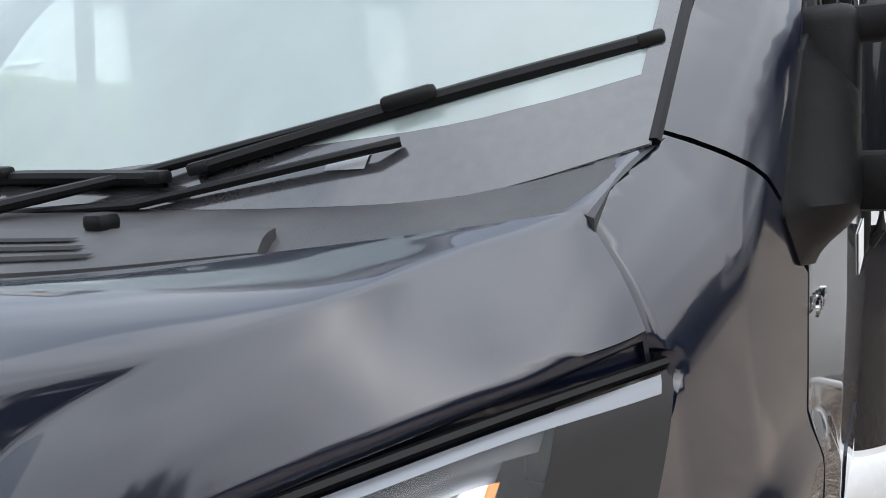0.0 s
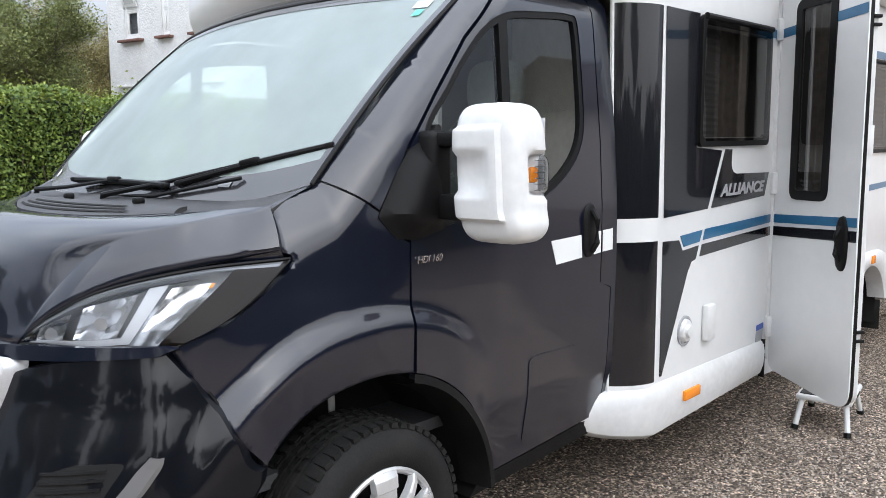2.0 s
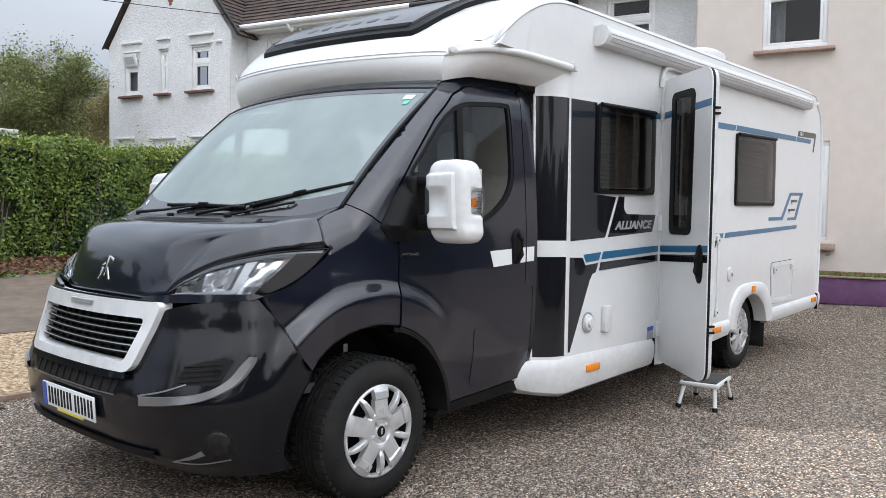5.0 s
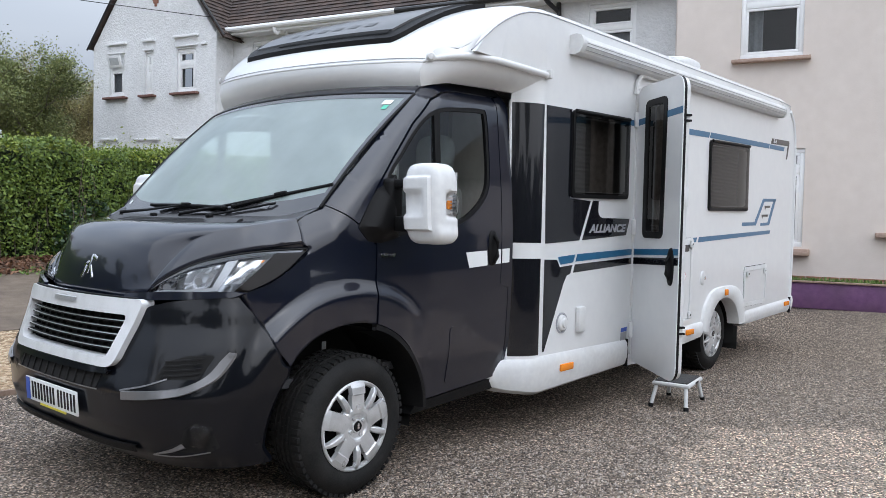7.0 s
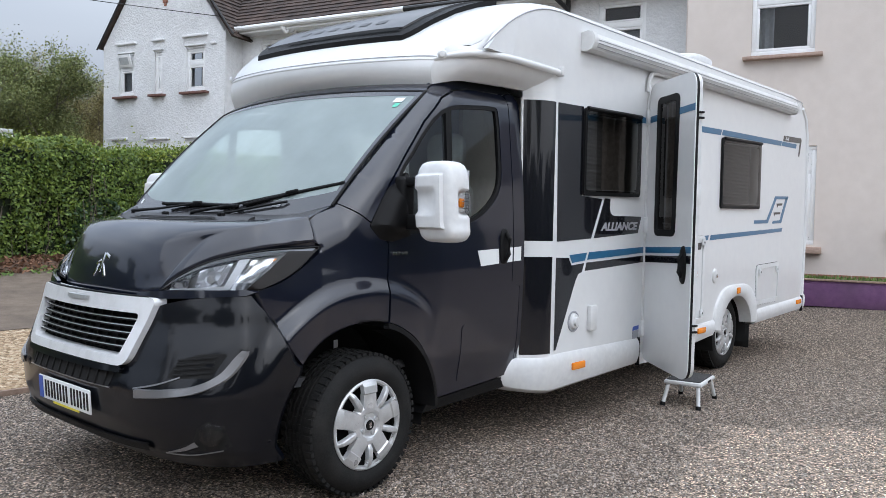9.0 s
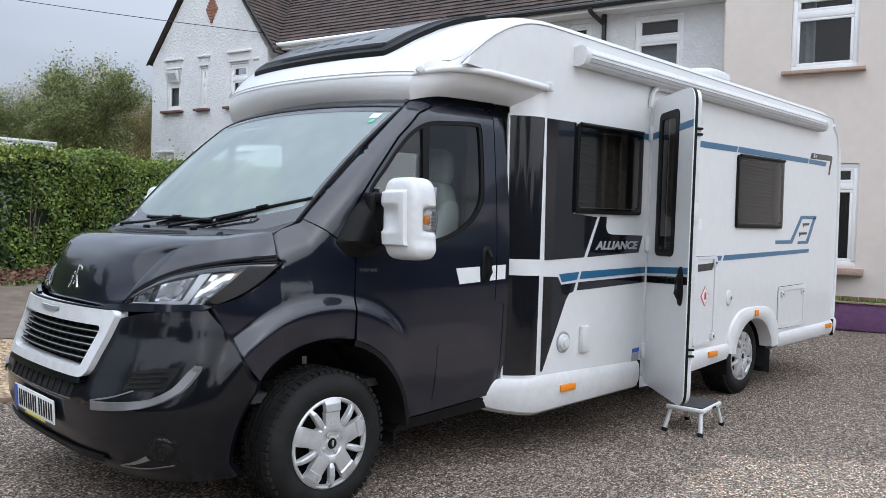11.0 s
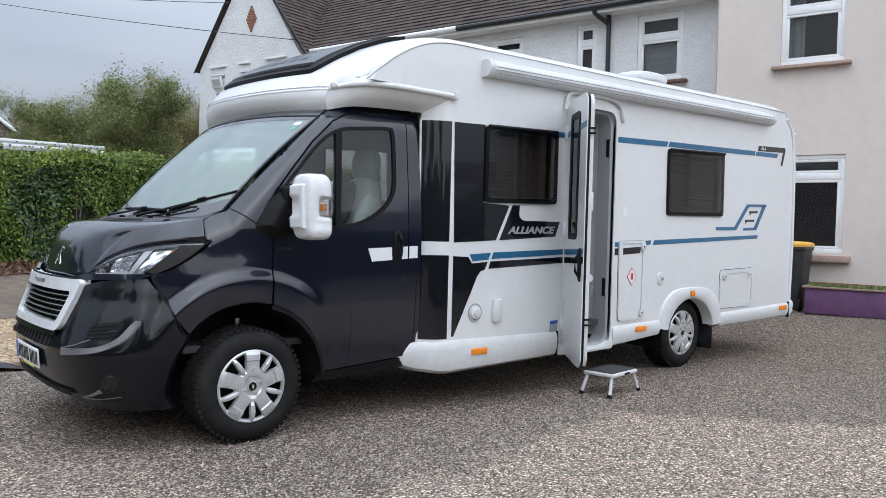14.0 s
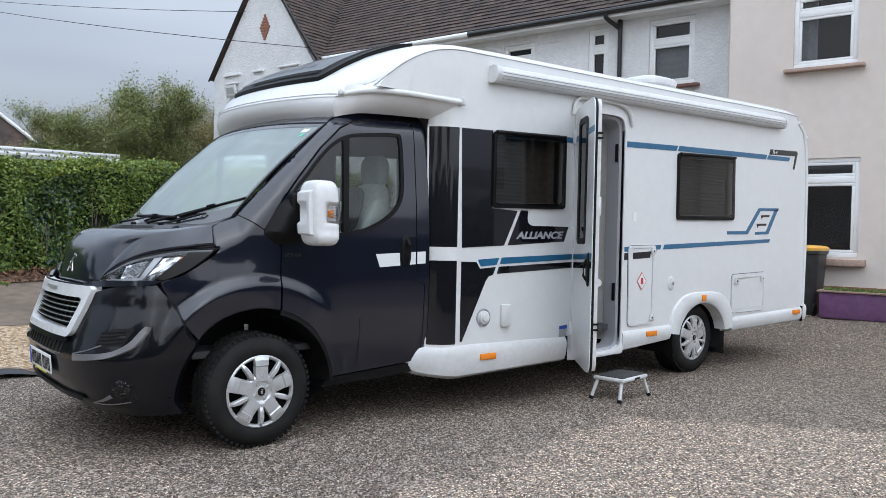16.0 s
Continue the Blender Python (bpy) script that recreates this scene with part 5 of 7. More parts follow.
def across_roof(x, lift=0.0, lim=1.0, n=41):
    w = lerp_table([(0.54, 0.91), (0.60, 0.94), (0.70, 1.005), (0.85, 1.075), (1.0, 1.105)], x)
    ts = [math.sin(math.pi / 2 * (-1 + 2 * k / (n - 1))) for k in range(n)]
    return [roof_point(x, t * w * lim, lift) for t in ts]


xs = [0.54, 0.555, 0.575, 0.60, 0.63, 0.67, 0.72, 0.78, 0.85, 0.92, 1.0, 1.08, 1.16, 1.25, 1.34, 1.42]
grid_mesh("overcab_moulding", [across_roof(x) for x in xs], M_WHITE, van, "white moulded overcab")
xs = [1.42, 1.7, 2.0, 2.6, 3.2, 4.0, 5.0, 5.6, 6.0, 6.1, 6.2, 6.26, 6.32, 6.37, 6.42, 6.45, 6.47]
grid_mesh("roof", [across_roof(x) for x in xs], M_WHITE, van)
tube("overcab_joint", [p + np.array((-0.004, 0, 0)) for p in across_roof(0.552)], 0.0020, M_DECAL_GREY, van, 6)
# lower nose of the overcab, down to the header
rows = []
top = across_roof(0.54)
hd = [at_curve(HEAD, 1 - k / 20) for k in range(20)] + [np.array((p[0], -p[1], p[2])) for p in (at_curve(HEAD, k / 20) for k in range(21))]
for i in range(9):
    t = i / 8
    rows.append([p + (q - p) * t + np.array((-0.020, 0, 0)) * math.sin(math.pi * t) for p, q in zip(top, hd)])
grid_mesh("overcab_nose", rows, M_WHITE, van)
# undersides beside the cab, and the rail above them
rail = [np.array(p) for p in ((0.545, -0.905, 2.152), (0.62, -0.965, 2.172), (0.72, -1.035, 2.190), (0.90, -1.095, 2.193), (1.15, -1.112, 2.190), (1.418, -1.114, 2.188))]
low = [np.array(p) for p in ((0.552, -0.888, 2.020), (0.62, -0.915, 2.038), (0.72, -0.940, 2.056), (0.90, -0.962, 2.064), (1.10, -0.980, 2.068), (1.24, -0.992, 2.070))]
rows = []
for i in range(25):
    a, b = at_curve(rail, i / 24), at_curve(low, i / 24)
    k = min(1.0, i / 5)
    rows.append([a + (b - a) * t + np.array((-0.020 * (1 - k), -0.018 * k, -0.006 * k)) * math.sin(math.pi * t) for t in np.linspace(0, 1, 7)])
both(grid_mesh("overcab_underside", rows, M_WHITE, van))
rows = []
for i in range(25):
    a = at_curve(rail, i / 24)
    b = np.array((max(a[0], 0.56) if i else a[0], a[1], 0))
    x = a[0]
    z = lerp_table([(0.54, 2.150), (0.62, 2.19), (0.70, 2.212), (1.42, 2.215)], x)
    g = roof_point(max(x, 0.545), -2)
    rows.append([a, np.array((x, a[1] * 1.002, (a[2] + z) / 2)), np.array((g[0], g[1], g[2]))])
both(grid_mesh("overcab_side", rows, M_WHITE, van))
lip = [at_curve(rail, 1 - k / 20) + np.array((0, -0.004, 0.002)) for k in range(20)] + [p + np.array((0.006, 0, -0.004)) for p in across_roof(0.54)[2:-2]]
lip += [np.array((p[0], 0.004 - p[1], p[2] + 0.052)) for p in (at_curve(rail, k / 20) for k in range(1, 21))]
tube("overcab_rail", lip, [0.020] * 14 + [0.020 - 0.0018 * k for k in range(6)] + [0.0095] * (len(lip) - 40) + [0.0095 + 0.0018 * k for k in range(6)] + [0.020] * 14, M_WHITE, van, 12)
both(box("rail_end", (1.425, -1.125, 2.195), (0.03, 0.05, 0.055), M_WHITE_PLASTIC, van, 0.008))
both(lathe("marker_lamp", [(0.0, -0.012), (0.016, -0.010), (0.022, 0.0), (0.026, 0.004)], M_WHITE_PLASTIC, van, 16))
for o in bpy.data.objects:
    if o.name.startswith("marker_lamp"):
        o.matrix_basis = pose(0.560, -0.945 if o.name == "marker_lamp" else 0.945, 2.172 if o.name == "marker_lamp" else 2.225, 0, 0, -45 if o.name == "marker_lamp" else 45)
# panoramic roof light in its dark frame
SKY_X = [0.645, 0.665, 0.70, 0.74, 0.80, 0.86, 0.93, 1.01, 1.09, 1.17, 1.25]
grid_mesh("roof_light_frame", [across_roof(x, 0.030, lerp_table([(0.645, 0.67), (0.68, 0.70), (1.25, 0.70)], x)) for x in SKY_X], M_PLASTIC, van, "dark framed panoramic roof light", rim=(0.0, 0, -0.03))
grid_mesh("roof_light_pane", [across_roof(x, 0.042, 0.61) for x in SKY_X[2:]], M_ROOFPANE, van, rim=(0.0, 0, -0.012))
bar = [roof_point(0.685, y, 0.046) for y in np.linspace(-0.60, 0.34, 21)]
# slot painted as a black strip in place of its shade
grid_mesh("roof_light_slot", [[p + np.array((-0.012, 0, -0.014)) for p in bar], [p + np.array((0.010, 0, 0.006)) for p in bar]], M_VOID, van)
for k in range(6):
    y = 0.30 - 0.135 * k
    rows = [[roof_point(x, y + dy, 0.0445) for dy in (-0.035, 0, 0.035)] for x in (0.765, 0.805)]
    grid_mesh("name_bar", rows, M_NAME, van, "grey name bar")


# side wall with openings
def side_place(x, z):
    return (x, SIDE, z)


wall_out = ([(1.42, 0.47), (1.42, 2.20), (0.74, 2.215)] + [(x, z) for x, z in GROOVE if 0.75 < x < 6.39] + [(6.415, 2.30), (6.455, 2.0), (6.47, 1.2), (6.47, 0.50)]
            + [(5.06, 0.50)] + arc(REAR_X, 0.33, 0.43, 20, 160, 16) + [(3.96, 0.48), (3.262, 0.46)])
door_hole = rounded([(2.632, 0.34), (3.235, 0.34), (3.235, 2.285), (2.632, 2.285)], [0.06, 0.10, 0.11, 0.11], 6)
wall_out += [(3.262, 0.30), (2.60, 0.30), (2.60, 0.47)]
W1 = [(1.735, 1.475), (2.505, 1.492), (2.505, 2.052), (1.735, 2.028)]
W2 = [(4.012, 1.450), (4.972, 1.468), (4.962, 2.082), (4.005, 2.052)]


def inner(poly, d):
    return [tuple(p) for p in shrink(poly, d)]


wall_l = sheet("side_wall", wall_out, side_place, M_WHITE, van, 0.22, holes=[door_hole, inner(W1, 0.05), inner(W2, 0.05)], depth=(0, 0.035, 0), sharp=60)
far_out = [(1.42, 0.47), (1.42, 2.20), (0.74, 2.215)] + [(x, z) for x, z in GROOVE if 0.75 < x < 6.39] + [(6.415, 2.30), (6.455, 2.0), (6.47, 1.2), (6.47, 0.47)]
sheet("side_wall", far_out, lambda x, z: (x, -SIDE, z), M_WHITE, van, 0.3, holes=[inner(W1, 0.05)], depth=(0, -0.035, 0), flip=True, sharp=60)
fw = sheet("window_pane", inner(W1, 0.04), lambda x, z: (x, -SIDE, z), M_ACRYLIC, van, 0.3, depth=(0, 0, 0))
fw.visible_shadow = False
rows = [[(6.47 - 0.05 * abs(y / 1.105) ** 6, y, z) for y in np.linspace(-1.105, 1.105, 15)] for z in (0.45, 1.0, 1.6, 2.1, 2.35, 2.48)]
grid_mesh("rear_wall", rows, M_WHITE, van)
both(tube("rear_moulding", [(6.44, SIDE + 0.004, 0.50), (6.462, SIDE + 0.004, 1.2), (6.45, SIDE + 0.004, 2.0), (6.415, SIDE + 0.004, 2.30), (6.36, SIDE + 0.006, 2.46), (6.24, SIDE + 0.008, 2.56)], 0.026, M_WHITE, van, 8))
both(tube("roof_groove", [np.array((x, SIDE - 0.0005, z)) for x, z in [at_curve([np.array(g) for g in GROOVE], k / 60) for k in range(54)]], 0.004, M_DECAL_GREY, van, 5))
# curved corner panel behind the cab door, dark with a white band
def corner(z0, z1, mat, label=""):
    rows = []
    for i in range(9):
        t = i / 8
        x = 1.238 + 0.184 * t
        y = -0.988 - 0.117 * math.sin(t * math.pi / 2) ** 0.8
        rows.append([(x, y, z) for z in np.linspace(z0, z1, 3)])
    both(grid_mesh("corner_panel", rows, mat, van, label))


corner(0.47, 0.515, M_WHITE)
corner(0.515, 1.098, M_DECAL_DARK, "dark glossy corner panel")
corner(1.098, 1.192, M_WHITE)
corner(1.192, 2.020, M_DECAL_DARK, "dark glossy corner panel")
corner(2.020, 2.21, M_WHITE)
both(tube("corner_seal", [(1.240, -0.992, 0.44), (1.242, -0.995, 1.2), (1.238, -0.985, 2.03)], 0.009, M_WHITE_PLASTIC, van, 6))


# skirts
def skirt(x0, x1, zt0, zt1, zb0, zb1, nose=False, name="skirt"):
    rows = []
    n = 18 if nose else 6
    for i in range(n + 1):
        t = i / n
        x = x0 + (x1 - x0) * (t ** 1.6 if nose else t)
        zt, zb = zt0 + (zt1 - zt0) * t, zb0 + (zb1 - zb0) * t
        out = 0.0
        if nose:
            k = smoothstep(x0, x0 + 0.33, x)
            out = -0.165 * (1 - k ** 0.8)
            zb = lerp_table([(x0, 0.350), (x0 + 0.10, 0.300), (x0 + 0.30, 0.268), (x1, zb1)], x)
            zt = lerp_table([(x0, 0.430), (x0 + 0.08, 0.490), (x0 + 0.35, 0.505), (x1, zt1)], x)
        h = zt - zb
        rows.append([(x, SIDE - d - out, zb + h * f) for f, d in ((-0.02, -0.10), (0.0, -0.03), (0.10, 0.004), (0.35, 0.020), (0.72, 0.024), (0.90, 0.018), (1.0, 0.004), (1.02, -0.02))])
    return both(grid_mesh(name, rows, M_WHITE_PLASTIC, van, "white moulded skirt", rim=(0, 0.02, 0)))


skirt(1.105, 2.552, 0.50, 0.492, 0.27, 0.300, True)
skirt(3.262, 3.955, 0.484, 0.502, 0.311, 0.362)
skirt(4.985, 6.40, 0.512, 0.552, 0.372, 0.405)
skirt(6.404, 6.50, 0.580, 0.580, 0.395, 0.400, name="rear_corner")
both(box("skirt_gap", (6.402, SIDE - 0.012, 0.48), (0.006, 0.03, 0.17), M_SEAL, van))
both(box("skirt_gap", (2.556, SIDE - 0.008, 0.40), (0.006, 0.03, 0.20), M_SEAL, van))
# entrance sill piece between the skirts
rows = []
for i in range(13):
    t = i / 12
    x = 2.56 + 0.70 * t
    zb = 0.300 - 0.012 * math.sin(math.pi * t)
    zt = 0.40 - 0.055 * smoothstep(0, 0.25, t) * smoothstep(1, 0.85, t)
    rows.append([(x, SIDE + 0.02, zb), (x, SIDE - 0.016, zb + 0.01), (x, SIDE - 0.022, (zb + zt) / 2), (x, SIDE - 0.014, zt - 0.004), (x, SIDE + 0.06, zt)])
grid_mesh("entrance_sill", rows, M_WHITE_PLASTIC, van)
# rear arch moulding
rows = []
for k in range(31):
    a = radians(10 + 160 * k / 30)
    wob = 1.0
    sq = min(1.12, (abs(math.cos(a)) ** 3.2 + abs(math.sin(a)) ** 3.2) ** (-1 / 3.2))
    rows.append([(REAR_X - 0.03 + r * math.cos(a) * (1.04 * sq if r > 0.45 else 1.0), SIDE - d, 0.345 + r * math.sin(a) * 0.86 * (sq if r > 0.45 else 1.0)) for r, d in ((0.385, -0.10), (0.388, 0.012), (0.41, 0.026), (0.47, 0.028), (0.50, 0.016), (0.512, -0.004))])
both(grid_mesh("arch_moulding", rows, M_WHITE_PLASTIC, van, "white wheel-arch moulding"))
rows = []
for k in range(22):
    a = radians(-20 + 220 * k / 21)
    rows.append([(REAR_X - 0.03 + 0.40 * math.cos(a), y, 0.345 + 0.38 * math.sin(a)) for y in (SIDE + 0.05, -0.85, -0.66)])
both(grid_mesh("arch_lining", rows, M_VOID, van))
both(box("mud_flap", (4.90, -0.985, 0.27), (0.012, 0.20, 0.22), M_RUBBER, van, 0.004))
# plain boxes whose near-black colour holds the shade under the floor
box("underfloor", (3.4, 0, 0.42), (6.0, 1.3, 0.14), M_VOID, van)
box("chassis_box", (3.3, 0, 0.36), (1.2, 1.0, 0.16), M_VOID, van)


# decals on the side
def decal(poly, mat, name="stripe", label="", out=0.003, smooth_r=0.0):
    p = rounded(poly, smooth_r) if smooth_r else poly
    return sheet(name, p, lambda x, z: (x, SIDE - out, z), mat, van, 0.3, depth=(0, 0.002, 0), label=label, grid=False)


decal([(1.440, 2.020), (1.734, 2.030), (1.738, 1.474), (1.998, 1.462), (1.866, 1.206), (1.462, 1.188)], M_DECAL_DARK, "dark_panel", "dark vinyl panel")
decal([(2.032, 1.468), (2.108, 1.468)] + [(2.104, 1.405), (2.112, 1.380), (2.135, 1.362), (2.165, 1.356)] + [(2.562, 1.356), (2.514, 1.240), (1.902, 1.207)], M_DECAL_DARK, "dark_panel", "dark vinyl panel")
decal([(1.459, 1.092), (1.600, 1.087), (1.636, 1.040), (1.790, 1.050), (1.762, 0.992), (1.722, 0.984), (1.690, 0.945), (1.476, 0.528), (1.459, 0.530)], M_DECAL_DARK, "dark_panel", "dark vinyl panel")
decal([(1.612, 1.104), (1.822, 1.116), (1.796, 1.066), (1.645, 1.055)], M_DECAL_BLUE)
decal([(1.848, 1.118), (2.612, 1.142), (2.612, 1.100), (1.828, 1.070)], M_DECAL_BLUE)
decal([(1.820, 1.052), (2.612, 1.080), (2.612, 1.034), (1.800, 1.000)], M_DECAL_DARK, "stripe")
decal([(2.508, 2.055), (2.612, 2.058), (2.612, 2.018), (2.508, 2.015)], M_DECAL_BLUE)
decal([(3.262, 1.200), (3.800, 1.222), (3.782, 1.182), (3.262, 1.160)], M_DECAL_BLUE)
decal([(3.262, 1.148), (3.730, 1.170), (3.690, 1.112), (3.262, 1.090)], M_DECAL_DARK, "stripe")
decal([(3.845, 1.224), (5.700, 1.292), (5.682, 1.256), (3.822, 1.180)], M_DECAL_BLUE)
decal([(3.250, 2.090), (4.012, 2.116), (3.985, 2.068), (3.250, 2.042)], M_DECAL_BLUE)
decal([(4.035, 2.118), (5.590, 2.160), (5.570, 2.112), (4.010, 2.070)], M_DECAL_BLUE)
decal([(5.612, 2.158), (6.075, 2.168), (6.050, 2.124), (5.592, 2.114)], M_DECAL_BLUE)
decal([(5.655, 2.222), (6.215, 2.245), (6.238, 2.225), (6.175, 2.045), (6.140, 2.048), (6.180, 2.190), (5.630, 2.166)], M_DECAL_DARK, "stripe")
lettering("model_number", "76-4", 0.055, M_PAPER, Matrix.Translation((5.74, SIDE - 0.006, 2.197)) @ pose(0, 0, 0, 90, 0, 0), van, 0.2, "white lettering")
lettering("side_lettering", "ALLIANCE", 0.098, M_DECAL_GREY, Matrix.Translation((2.235, SIDE - 0.006, 1.283)) @ pose(0, 0, 0, 90, 0, 0) @ Matrix.Diagonal((1.10, 0.74, 1, 1)) @ pose(0, 0, 0, 0, 0, 1.5), van, 0.30, "grey italic lettering", bold=0.0038)
decal([(4.868, 1.360), (5.215, 1.368), (5.452, 1.605), (5.860, 1.618), (5.850, 1.588), (5.492, 1.577), (5.255, 1.336), (4.868, 1.328)], M_DECAL_BLUE, "logo_stroke")
decal([(5.860, 1.618), (5.662, 1.342), (5.390, 1.334), (5.400, 1.362), (5.610, 1.370), (5.770, 1.590)], M_DECAL_BLUE, "logo_stroke")
decal([(5.50, 1.535), (5.68, 1.542), (5.67, 1.520), (5.54, 1.515), (5.52, 1.49)], M_DECAL_DARK, "logo_stroke")
decal([(5.42, 1.445), (5.62, 1.452), (5.61, 1.430), (5.46, 1.425), (5.44, 1.40)], M_DECAL_DARK, "logo_stroke")


# hinged acrylic windows
def side_window(poly, name, slide):
    w = thing_part(name, van)
    sheet("frame", rounded(poly, 0.035), lambda x, z: (x, SIDE - 0.018, z), M_SEAL, w, 0.3, holes=[rounded(inner(poly, 0.045), 0.03)], depth=(0, 0.03, 0), grid=False, label="black window frame")
    g = sheet("window_pane", rounded(inner(poly, 0.03), 0.03), lambda x, z: (x, SIDE - 0.022 - 0.010 * math.sin(math.pi * max(0, min(1, (x - poly[0][0]) / (poly[1][0] - poly[0][0])))), z), M_ACRYLIC, w, 0.10, depth=(0, 0, 0))
    g.visible_shadow = False
    x0, x1, z0, z1 = poly[0][0], poly[1][0], poly[0][1], poly[2][1]
    rows = [[(x, SIDE + 0.075, z) for x in np.linspace(x0 + 0.03, x0 + slide * (x1 - x0), 3)] for z in np.linspace(z0 + 0.02, z1, 40)]
    for i, r in enumerate(rows):
        rows[i] = [(p[0], p[1] + 0.006 * (i % 2), p[2]) for p in r]
    if slide > 0.05:
        grid_mesh("blind", rows, M_BLIND, w)
    rows = [[(x, SIDE + 0.11 + 0.02 * math.sin(x * 70) * (1 - 0.5 * math.exp(-((z - z0 - 0.17) / 0.06) ** 2)), z) for x in np.linspace(x1 - 0.34, x1 - 0.02, 40)] for z in np.linspace(z0 - 0.05, z1 + 0.03, 14)]
    if slide < 0.9:
        grid_mesh("curtain", rows, M_CURTAIN, w)
    tube("top_hinge", [(x0 + 0.02, SIDE - 0.022, poly[3][1] - 0.006), (x1 - 0.02, SIDE - 0.022, poly[2][1] - 0.006)], 0.013, M_SEAL, w, 8)
    return w


side_window(W1, "side_window", 0.5)
# here the full-width grey blind stands for the reflection in the pane
side_window(W2, "side_window", 0.97)

# awning along the roof's edge
rows = []
sec = [(0.0, 0.055), (-0.045, 0.062), (-0.078, 0.050), (-0.092, 0.022), (-0.092, -0.010), (-0.070, -0.045), (-0.035, -0.055), (0.0, -0.050)]
for t in np.linspace(0, 1, 9):
    x = 1.712 + (5.80 - 1.712) * t
    z = 2.420 + 0.082 * t
    rows.append([(x, SIDE + a, z + b) for a, b in sec])
awn = grid_mesh("awning", rows, M_WHITE_PLASTIC, van, "white roll-out awning case", sharp=25)
for t in (-0.002, 1.002):
    x, z = 1.712 + 4.088 * t, 2.420 + 0.082 * t
    bm = bmesh.new()
    vs = [[bm.verts.new((x + dx, SIDE + a * 1.06, z + b * 1.08)) for a, b in sec] for dx in (-0.022, 0.022)]
    for j in range(len(sec) - 1):
        bm.faces.new((vs[0][j], vs[0][j + 1], vs[1][j + 1], vs[1][j]))
    bm.faces.new(vs[0][::-1])
    bm.faces.new(vs[1])
    part("end_cap", bm, M_WHITE_PLASTIC, awn)
for q in (-0.008, 0.012, -0.03):
    tube("case_line", [(1.74, SIDE - 0.0925 + (0.010 if q < -0.02 else 0), 2.420 + q), (5.77, SIDE - 0.0925 + (0.010 if q < -0.02 else 0), 2.502 + q)], 0.0025, M_DECAL_GREY, awn, 5)
# satellite dome, flat white roof vent
rows = super_box(4.10, -0.72, 2.735, 0.26, 0.20, 0.055, 3.0, 28, 11)
grid_mesh("roof_vent", rows, M_WHITE_PLASTIC, van, "low white roof vent", closed=True)
box("vent_foot", (4.10, -0.72, 2.68), (0.34, 0.26, 0.06), M_WHITE_PLASTIC, van, 0.02)

# entrance opening: frame, drip rail, and the open door leaf
sheet("door_frame", rounded([(2.610, 0.325), (3.258, 0.325), (3.258, 2.312), (2.610, 2.312)], [0.07, 0.11, 0.12, 0.12], 6), lambda x, z: (x, SIDE - 0.014, z), M_WHITE_PLASTIC, van, 0.3, holes=[door_hole], depth=(0, 0.04, 0), grid=False)
hole_in = rounded([(2.665, 0.375), (3.195, 0.375), (3.195, 2.250), (2.665, 2.250)], 0.09, 6)
rows = []
ring = resample(door_hole, 0.05)
for y in (SIDE - 0.004, SIDE + 0.02, SIDE + 0.03, SIDE + 0.16):
    k = 0.0 if y < SIDE + 0.025 else 0.022
    rows.append([(p[0] + k * (2.93 - p[0]) / 0.3, y, p[1] + k * (1.3 - p[1]) / 0.95) for p in ring])
grid_mesh("door_reveal", rows, M_DECAL_GREY, van, "pale grey door reveal", closed=True)
both_drip = [(2.575, SIDE - 0.018, 2.235), (2.588, SIDE - 0.02, 2.320), (2.640, SIDE - 0.022, 2.372), (2.76, SIDE - 0.022, 2.385), (3.05, SIDE - 0.022, 2.388), (3.20, SIDE - 0.022, 2.372), (3.285, SIDE - 0.02, 2.318), (3.325, SIDE - 0.018, 2.215)]
tube("drip_rail", catmull(both_drip, 5), 0.016, M_WHITE_PLASTIC, van, 8)
leaf_m = pose(2.625, SIDE - 0.035, 0, 0, 0, -127)
leaf = thing_part("entrance_door", van)
leaf.matrix_basis = leaf_m
LW = 0.615
leaf_out = rounded([(0.0, 0.34), (LW, 0.295), (LW, 2.285), (0.0, 2.285)], [0.05, 0.10, 0.11, 0.09], 6)
leaf_win = rounded([(0.140, 1.245), (0.385, 1.245), (0.400, 2.155), (0.140, 2.155)], 0.045, 5)


def leaf_part(name, poly, y, mat, depth, holes=(), label="", step=0.3):
    return sheet(name, poly, lambda x, z: (x, y, z), mat, leaf, step, holes=holes, depth=depth, label=label, grid=False)


leaf_part("door_skin", leaf_out, -0.022, M_WHITE, (0, 0.006, 0), [leaf_win], "white open entrance door")
leaf_part("door_edge", leaf_out, -0.016, M_SEAL, (0, 0.018, 0), [inner(leaf_out, 0.012)])
leaf_part("door_inner", inner(leaf_out, 0.010), 0.030, M_WHITE_PLASTIC, (0, -0.046, 0), [leaf_win])
leaf_part("window_frame", rounded([(0.122, 1.225), (0.405, 1.225), (0.420, 2.175), (0.122, 2.175)], 0.055, 5), -0.028, M_SEAL, (0, 0.05, 0), [inner(leaf_win, 0.025)])
lp = leaf_part("window_pane", inner(leaf_win, 0.01), -0.020, M_ACRYLIC, (0, 0, 0))
lp.visible_shadow = False
rows = [[(x, 0.012 + 0.008 * math.sin(x * 110), z) for x in np.linspace(0.22, 0.34, 24)] for z in (1.25, 1.7, 2.15)]
grid_mesh("leaf_blind", rows, M_CURTAIN, leaf)
leaf_part("stripe", [(0.0, 1.143), (LW - 0.005, 1.166), (LW - 0.005, 1.124), (0.0, 1.101)], -0.0245, M_DECAL_BLUE, (0, 0.002, 0))
